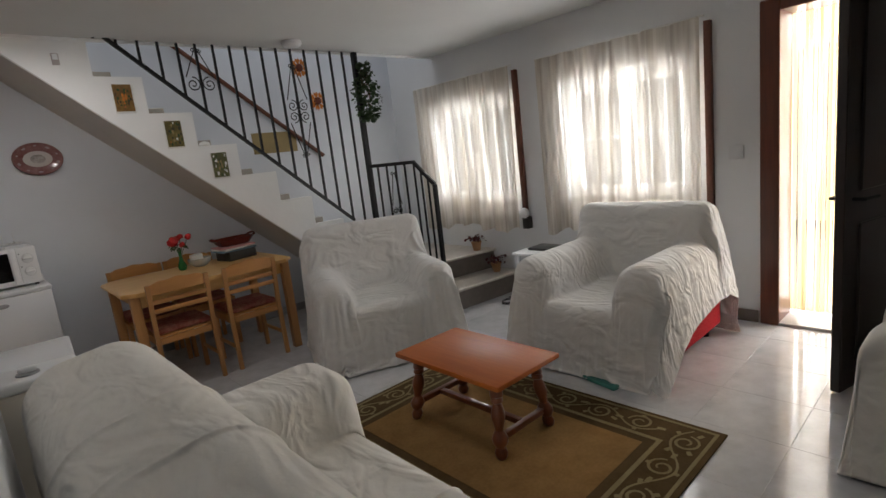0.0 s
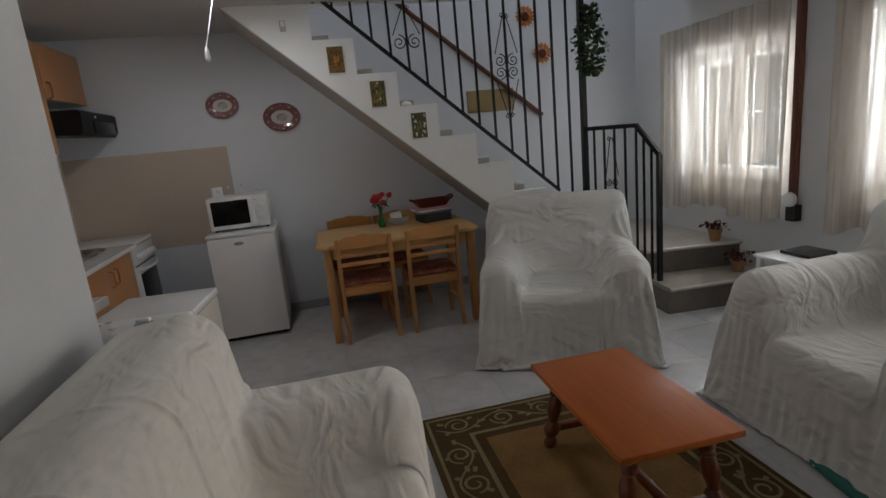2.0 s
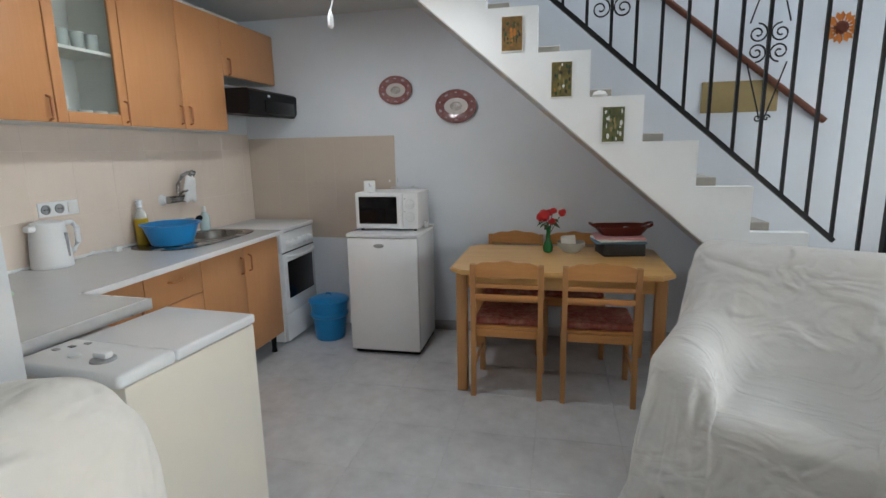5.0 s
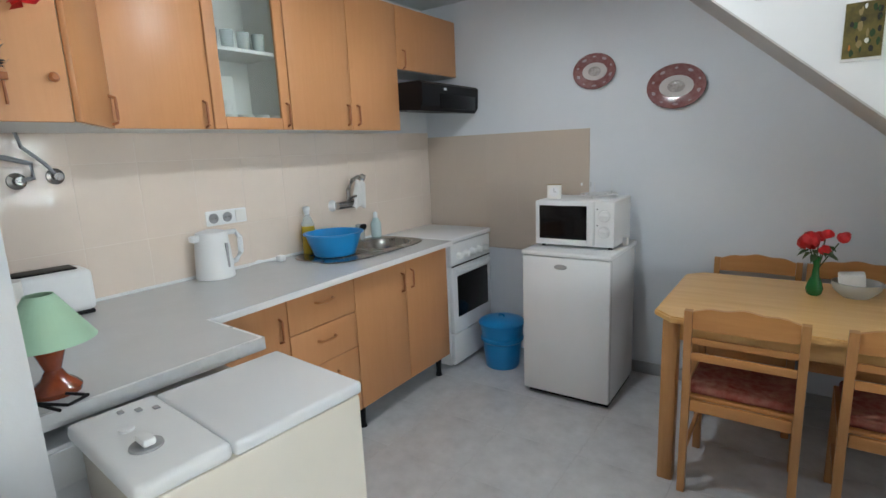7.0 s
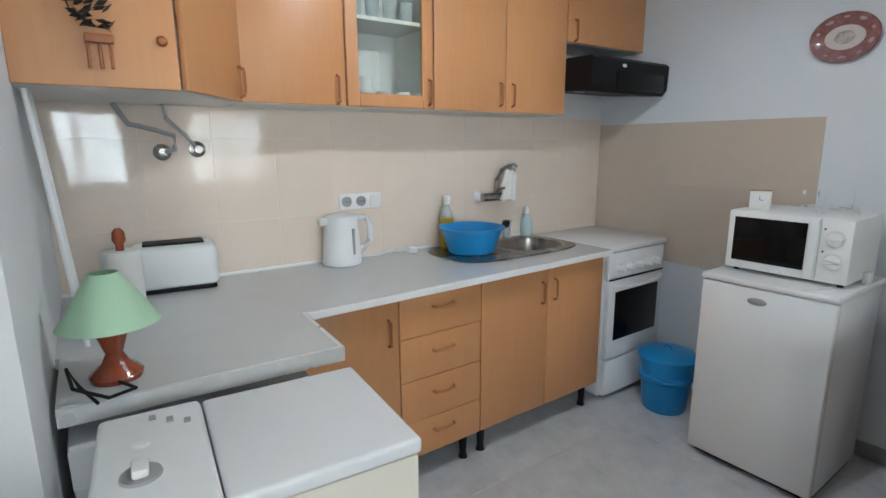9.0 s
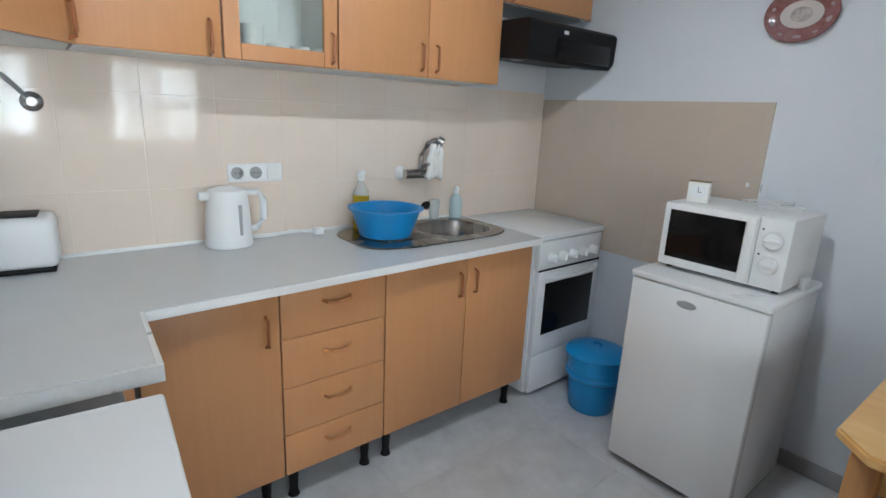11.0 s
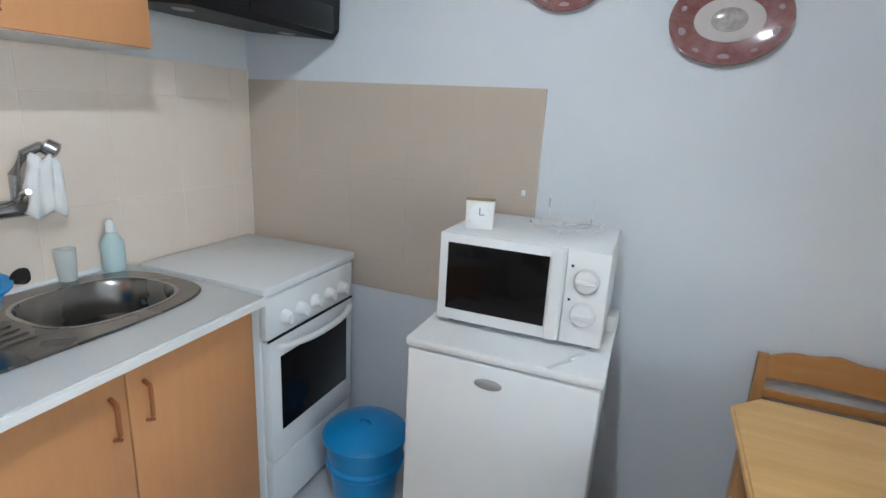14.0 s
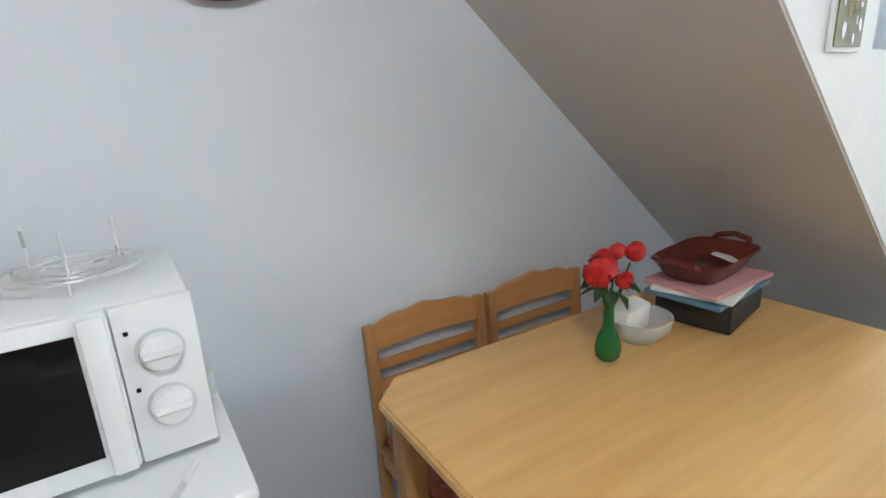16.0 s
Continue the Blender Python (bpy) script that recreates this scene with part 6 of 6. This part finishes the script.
def cover(solids, hw, hd, hem, step, tent, seed, steps=36, slack=1.03, gap=0.010, behind=0.05, y_most=9.0, flare=0.05):
    """A sheet laid over blocks that fill the ground plan 2 hw by 2 hd, hanging down to hem(x, y), then left to settle into wrinkles and folds.
    tent: how widely it spans hollows; slack: how much longer the cloth is than its bed."""
    nx, ny = int(2 * hw / step) + 1, int(2 * hd / (step * 0.8)) + 1
    xs, ys = np.linspace(-hw, hw, nx), np.linspace(hd, -hd, ny)
    X, Y = np.meshgrid(xs, ys)
    H = np.full(X.shape, 0.25)
    open_ = np.ones(X.size, bool)
    flat = np.stack([X.ravel() * 0.985, Y.ravel() * 0.985, np.zeros(X.size)], axis=1)
    top = H.ravel()
    for zz in np.arange(1.02, 0.25, -0.008):
        q = flat[open_]
        q[:, 2] = zz
        d, _ = outside(q, solids)
        idx = np.flatnonzero(open_)[d < gap]
        top[idx] = zz
        open_[idx] = False
    H = top.reshape(X.shape)
    cur, base = H.copy(), H.copy()
    for _ in range(tent):
        p = np.pad(cur, 1, mode="edge")
        cur = np.maximum(base, (p[:-2, 1:-1] + p[2:, 1:-1] + p[1:-1, :-2] + p[1:-1, 2:]) / 4)
    # each strip from behind over the top to the front, in even steps
    length = []
    strips = []
    for i in range(nx):
        pts = [(hd + 0.015, behind)] + [(hd + 0.012, cur[0, i] - 0.03)] + list(zip(ys, cur[:, i])) + [(-hd - 0.012, cur[-1, i] - 0.03), (-hd - 0.012 - flare, hem(xs[i], -hd))]
        pts = np.array(pts)
        sl = np.concatenate([[0], np.cumsum(np.linalg.norm(np.diff(pts, axis=0), axis=1))])
        strips.append((pts, sl))
        length.append(sl[-1])
    nv = int(np.mean(length) / step)
    P = np.zeros((nv, nx, 3))
    for i, (pts, sl) in enumerate(strips):
        at = np.linspace(0, sl[-1], nv)
        P[:, i, 0] = xs[i]
        P[:, i, 1], P[:, i, 2] = np.interp(at, sl, pts[:, 0]), np.interp(at, sl, pts[:, 1])
    ns = int(0.6 / step)
    sides = []
    for s_, e in ((-1, P[:, 0]), (1, P[:, -1])):
        cols = []
        for k in range(1, ns + 1):
            f = k / ns
            c = e.copy()
            hm = np.array([hem(s_ * hw, y_) for y_ in e[:, 1]])
            c[:, 2] = e[:, 2] + (np.minimum(hm, e[:, 2]) - e[:, 2]) * f
            c[:, 0] = s_ * (hw + 0.012 + flare * f)
            cols.append(c)
        sides.append(np.stack(cols[::-1] if s_ < 0 else cols, axis=1))
    P = np.concatenate([sides[0], P, sides[1]], axis=1)
    rng = np.random.RandomState(seed)
    nv, nu = P.shape[:2]

    def views(A, kind, o):
        if kind == "u":
            n_ = (nu - o) // 2 * 2
            return A[:, o:o + n_:2], A[:, o + 1:o + n_:2]
        if kind == "v":
            n_ = (nv - o) // 2 * 2
            return A[o:o + n_:2], A[o + 1:o + n_:2]
        n_ = (nv - o) // 2 * 2
        return (A[o:o + n_:2, :-1], A[o + 1:o + n_:2, 1:]) if kind == "d" else (A[o:o + n_:2, 1:], A[o + 1:o + n_:2, :-1])

    links = []
    for kind, k in (("u", 1.0), ("v", 1.0), ("d", 0.25), ("e", 0.25)):
        for o in (0, 1):
            A, B = views(P, kind, o)
            stretch = slack if kind != "v" else 1 + (slack - 1) * 0.35
            links.append((kind, o, (np.linalg.norm(B - A, axis=-1)[..., None] * stretch).clip(0.004), k))
    wave = np.zeros(P.shape[:2])
    for k in range(30):
        an, fq = rng.uniform(0, math.pi), rng.uniform(14, 40)
        ci = (rng.uniform(0, nv), rng.uniform(0, nu))
        jj, ii = np.mgrid[0:nv, 0:nu] * step
        q = (jj - ci[0] * step) * math.cos(an) + (ii - ci[1] * step) * math.sin(an)
        q2 = -(jj - ci[0] * step) * math.sin(an) + (ii - ci[1] * step) * math.cos(an)
        wave += rng.uniform(0.3, 1) * np.exp(-(q / 0.10) ** 2 - (q2 / rng.uniform(0.15, 0.4)) ** 2) * np.sin(fq * q + 1.2 * np.sin(4 * q2))
    P = P + rng.normal(0, 0.0015, P.shape) + 0.014 * wave[..., None] * np.array([0.5, -0.5, 0.7])
    first = P[:2].copy()
    old = P.copy()
    for it in range(steps):
        vel = (P - old) * 0.9
        old = P.copy()
        P = P + vel
        P[..., 2] -= 0.0005
        for rnd_ in range(8):
            for kind, o, rest, k in links:
                A, B = views(P, kind, o)
                d = B - A
                ln = np.sqrt((d * d).sum(-1))[..., None] + 1e-9
                f = d * (k * 0.5 * (ln - rest) / ln)
                A += f
                B -= f
            # bending
            for A, M, B in ((P[:, :-2], P[:, 1:-1], P[:, 2:]), (P[:-2], P[1:-1], P[2:])):
                M += ((A + B) / 2 - M) * 0.012
            if rnd_ % 4 == 3:
                F, O = P.reshape(-1, 3), old.reshape(-1, 3)
                d, n = outside(F, solids)
                k = d < gap
                F[k] += n[k] * (gap - d[k])[:, None]
                if rnd_ == 7:
                    mv = F[k] - O[k]
                    F[k] -= (mv - n[k] * (mv * n[k]).sum(1)[:, None]) * 0.3
                low = F[:, 2] < 0.012
                F[low, 2] = 0.012
                F[low, :2] = O[low, :2]
                F[:, 1] = np.minimum(F[:, 1], y_most)
                P = F.reshape(nv, nu, 3)
            P[:2] = first
    return P


def block_part(name, parent, blocks, material, label=""):
    bm = bmesh.new()
    for c, h, r, R in blocks:
        m = Matrix.Translation(c) @ Matrix(R.T.tolist()).to_4x4()
        g = h - 0.022
        box(bm, -g[0], g[0], -g[1], g[1], -g[2], g[2], max(0.01, r * 0.85), 3, m)
    return part(name, bm, material, parent, label, smooth=True)


def cloth_part(name, parent, P, material, label):
    nv, nu = P.shape[:2]
    bm = bmesh.new()
    V = [[bm.verts.new(P[j, i]) for i in range(nu)] for j in range(nv)]
    for j in range(nv - 1):
        for i in range(nu - 1):
            bm.faces.new((V[j][i], V[j][i + 1], V[j + 1][i + 1], V[j + 1][i]))
    o = part(name, bm, material, parent, label, smooth="all")
    sub = o.modifiers.new("smooth", "SUBSURF")
    sub.levels = sub.render_levels = 1
    so_ = o.modifiers.new("thick", "SOLIDIFY")
    so_.thickness, so_.offset = 0.003, 0
    return o


def covered_seat(name, loc, rz, w, d, arm_h, seat_h, back_h, arm_w, back_d, hem, tent, material, body_mat, label, seed, body_label="", step=0.015, slack=1.075, steps=44):
    """An armchair under a loose sheet. Front towards local -y. hem(x, y): the height to which the cloth hangs."""
    t = thing(name, loc, rz, label, "armchair", G3)
    hw, hd = w / 2, d / 2
    arms = [solid(*sorted((s * hw, s * (hw - arm_w))), -hd + 0.03, hd - 0.05, 0.06, arm_h, arm_w * 0.45) for s in (-1, 1)]
    base = solid(-hw + 0.005, hw - 0.005, -hd + 0.05, hd - 0.02, 0.05, seat_h - 0.10, 0.03)
    cushion = solid(-hw + arm_w - 0.01, hw - arm_w + 0.01, -hd + 0.01, hd - back_d, seat_h - 0.16, seat_h, 0.06)
    back = solid(-hw + 0.03, hw - 0.03, hd - back_d - 0.04, hd - 0.03, 0.12, back_h, back_d * 0.42, 6)
    block_part("upholstered_body", t, [base], body_mat, body_label)
    for a_ in arms:
        block_part("armrest", t, [a_], body_mat)
    block_part("seat_cushion", t, [cushion], body_mat)
    block_part("backrest", t, [back], body_mat)
    for sx in (-1, 1):
        for sy in (-1, 1):
            bm = bmesh.new()
            lathe(bm, [(0.022, 0), (0.028, 0.06)], 10, pose(sx * (hw - 0.1), sy * (hd - 0.13), 0))
            part("foot", bm, black_plastic, t, "short dark foot")
    P = cover([*arms, base, cushion, back], hw, hd, hem, step, tent, seed, steps, slack)
    cloth_part("cloth_cover", t, P, material, "loose cotton sheet hanging in folds")
    return t


G3 = "cloth-covered seats"
# sofa: its long side along the wall, front towards local -y
sf = thing("sofa", (0.725, 1.09, 0), 90, "long sofa under a fitted cream cotton cover against the white wall", "sofa", G3)
S_BASE = solid(-0.84, 0.84, -0.42, 0.40, 0.05, 0.32, 0.05)
S_SEAT = solid(-0.62, 0.59, -0.44, 0.20, 0.24, 0.435, 0.06)
S_BACK = solid(-0.87, 0.88, 0.05, 0.40, 0.12, 0.935, 0.12, 8)
S_ARM = solid(0.53, 0.85, -0.47, 0.30, 0.07, 0.650, 0.095)
S_ARM2 = solid(-0.88, -0.62, -0.38, 0.30, 0.07, 0.50, 0.10)
for nm, bl in (("sofa_base", S_BASE), ("seat_cushion", S_SEAT), ("backrest", S_BACK), ("armrest", S_ARM), ("armrest", S_ARM2)):
    block_part(nm, sf, [bl], cloth_cream)
P = cover([S_BASE, S_SEAT, S_BACK, S_ARM, S_ARM2], 0.885, 0.475, lambda x, y: 0.06, 0.014, 20, 5, 40, 1.07, behind=0.5, y_most=0.480, flare=0.01)
cloth_part("cloth_cover", sf, P, cloth_cream, "cream cotton cover tucked round seat and arms")
covered_seat("armchair", (2.44, 3.23, 0), -23, 0.98, 0.84, 0.63, 0.43, 0.94, 0.21, 0.18, lambda x, y: 0.06 + 0.05 * (x > 0.2) - 0.04 * (x < -0.4) + 0.10 * max(0.0, y), 70, cloth_white, cloth_cream,
             "armchair under a loose white cotton sheet beside the dining table", 12)
covered_seat("armchair", (3.30, 1.73, 0), -90, 1.00, 1.06, 0.66, 0.40, 0.90, 0.27, 0.22, lambda x, y: float(np.interp(y, (-0.55, -0.42, -0.34, -0.12, 0.38, 0.55), (0.19, 0.31, 0.38, 0.44, 0.50, 0.42))) if x > 0.47 else 0.09, 30, cloth_white, red_fabric,
             "red armchair under a loose white cotton sheet by the wide window", 27, body_label="bright red fabric body")
covered_seat("armchair", (3.05, -0.10, 0), 180, 0.95, 0.90, 0.62, 0.42, 0.85, 0.22, 0.2, lambda x, y: 0.04, 20, cloth_cream, cloth_cream,
             "armchair under a cream cover beside the dark door", 41, steps=10, step=0.035)

# small things by the landing
for (x, y, z, lab) in ((3.97, 3.62, 0.40, "terracotta pot with dark red flowers on the landing"), (3.97, 3.38, 0.20, "terracotta pot with dark red flowers on the lower step")):
    t = thing("potted_flower", (x, y, z), 0, lab, "potted plant", "flower pots on the steps")
    bm = bmesh.new()
    lathe(bm, [(0.035, 0), (0.05, 0.075), (0.055, 0.078), (0.055, 0.09), (0.045, 0.09)], 18)
    part("pot", bm, terracotta, t, "terracotta pot", smooth=True)
    bm = bmesh.new()
    rnd = random.Random(int(y * 100))
    for k in range(70):
        m = Matrix.Translation((rnd.gauss(0, 0.035), rnd.gauss(0, 0.04), 0.12 + rnd.gauss(0, 0.022))) @ Euler([rnd.uniform(-1.4, 1.4) for _ in range(3)]).to_matrix().to_4x4()
        s = rnd.uniform(0.012, 0.024)
        bm.faces.new([bm.verts.new(m @ Vector(p)) for p in ((-s, 0, 0), (0, s * 0.7, 0.003), (s, 0, 0), (0, -s * 0.7, 0.003))])
    tagged(part("blossom", bm, dark_red, t, "dark red petals"), kind="stuff")
st_ = thing("side_table", (3.72, 2.62, 0), 0, "small white side table with a dark tray behind the armchair", "side table")
boxpart("tabletop", (-0.2, 0.2, -0.17, 0.17, 0.50, 0.52), enamel, st_, bevel=0.004)
for sx in (-1, 1):
    for sy in (-1, 1):
        boxpart("leg", (sx * 0.17 - 0.015, sx * 0.17 + 0.015, sy * 0.14 - 0.015, sy * 0.14 + 0.015, 0, 0.4995), enamel, st_, bevel=0.003)
t = thing("tray", (3.75, 2.62, 0.521), 0, "dark tray lying on the white side table", "tray")
boxpart("tray_body", (-0.1, 0.1, -0.1, 0.1, 0, 0.02), dark_box, t, bevel=0.004)
t = thing("cable_coil", (3.72, 3.02, 0.0), 0, "black cable coiled on the tiled floor beside the step", "cable")
bm = bmesh.new()
tube(bm, [((0.09 + 0.008 * math.sin(a)) * math.cos(a * 0.35), (0.07) * math.sin(a * 0.35), 0.006 + 0.0006 * a) for a in range(40)], 0.004, 6)
part("cable", bm, black_plastic, t, smooth=True)
t = thing("green_cloth", (2.775, 1.80, 0.0), -12, "dull green folded cloth lying under the armchair's edge", "cloth")
bm = bmesh.new()
box(bm, -0.03, 0.10, -0.38, 0.40, 0, 0.026, 0.011, 2)
part("folded_cloth", bm, teal_fabric, t, smooth=True)
t = thing("wall_switch", (WX - 0.001, 1.26, 1.18), 0, "faint white wall plate beside the entrance door", "switch")
boxpart("switch_plate", (-0.01, 0, -0.045, 0.045, -0.045, 0.045), wall_paint, t, bevel=0.002)

# ---- tiles ----
rnd = random.Random(77)


def shared_tiles(parent, name, material, cells, thick, axis, face):
    """cells: (u0, u1, v0, v1). axis z: floor; x: wall facing +x; y: wall facing -y. Alike sizes share one mesh."""
    meshes = {}
    for (u0, u1, v0, v1) in cells:
        key = (round(u1 - u0, 4), round(v1 - v0, 4))
        if key not in meshes:
            g = 0.0009 if axis == "z" else 0.0010
            a, b = key
            bm = bmesh.new()
            if axis == "z":
                box(bm, g, a - g, g, b - g, -thick, 0, 0.0012)
            elif axis == "x":
                box(bm, 0, thick, g, a - g, g, b - g, 0.0012)
            else:
                box(bm, g, a - g, -thick, 0, g, b - g, 0.0012)
            me = bpy.data.meshes.new(name)
            bm.to_mesh(me)
            bm.free()
            me.materials.append(material)
            meshes[key] = me
        ob = new(name, meshes[key])
        ob.parent = parent
        ob.location = (u0, v0, face) if axis == "z" else ((face, u0, v0) if axis == "x" else (u0, face, v0))


TS = 0.405
cells = []
x = 2.62 - 9 * TS
while x < WX:
    y = 0.49 - 4 * TS - 0.3
    while y < PY:
        a, b, c, d_ = max(x, TX), min(x + TS, WX), max(y, -1.3), min(y + TS, PY)
        if b - a > 0.02 and d_ - c > 0.02:
            cells.append((a, b, c, d_))
        y += TS
    x += TS
shared_tiles(floor, "floor_tile", floor_tile, cells, 0.006, "z", 0.0)

tw = structure(thing("wall_tiles", (TX, SY, 0), 0, "glossy beige ceramic wall tiles over the worktop", "tiles"), "", "")
boxpart("tile_bed", (0, 0.0062, 0.001, PY - SY, 0.80, 1.54), wall_tile_grout, tw)
cells = []
ys_ = [v - SY for v in [SY, 2.31, 2.555, 2.80, 3.045, 3.292, 3.538, 3.785, 4.031, 4.277, 4.524, 4.77, PY - 0.008]]
for a, b in zip(ys_, ys_[1:]):
    for lo, hi in ((0.80, 1.09), (1.09, 1.42), (1.42, 1.54)):
        cells.append((a, b, lo, hi))
shared_tiles(tw, "wall_tile", wall_tile, cells, 0.004, "x", 0.003)
tw = structure(thing("wall_tiles", (TX, PY, 0), 0, "beige ceramic tile patch beside the cooker on the blue-white wall", "tiles"), "", "")
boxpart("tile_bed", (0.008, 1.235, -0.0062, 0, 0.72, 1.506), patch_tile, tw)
cells = []
for k in range(5):
    for lo, hi in ((0.72, 0.84), (0.84, 1.17), (1.17, 1.506)):
        cells.append((0.008 + 0.2454 * k, 0.008 + 0.2454 * (k + 1), lo, hi))
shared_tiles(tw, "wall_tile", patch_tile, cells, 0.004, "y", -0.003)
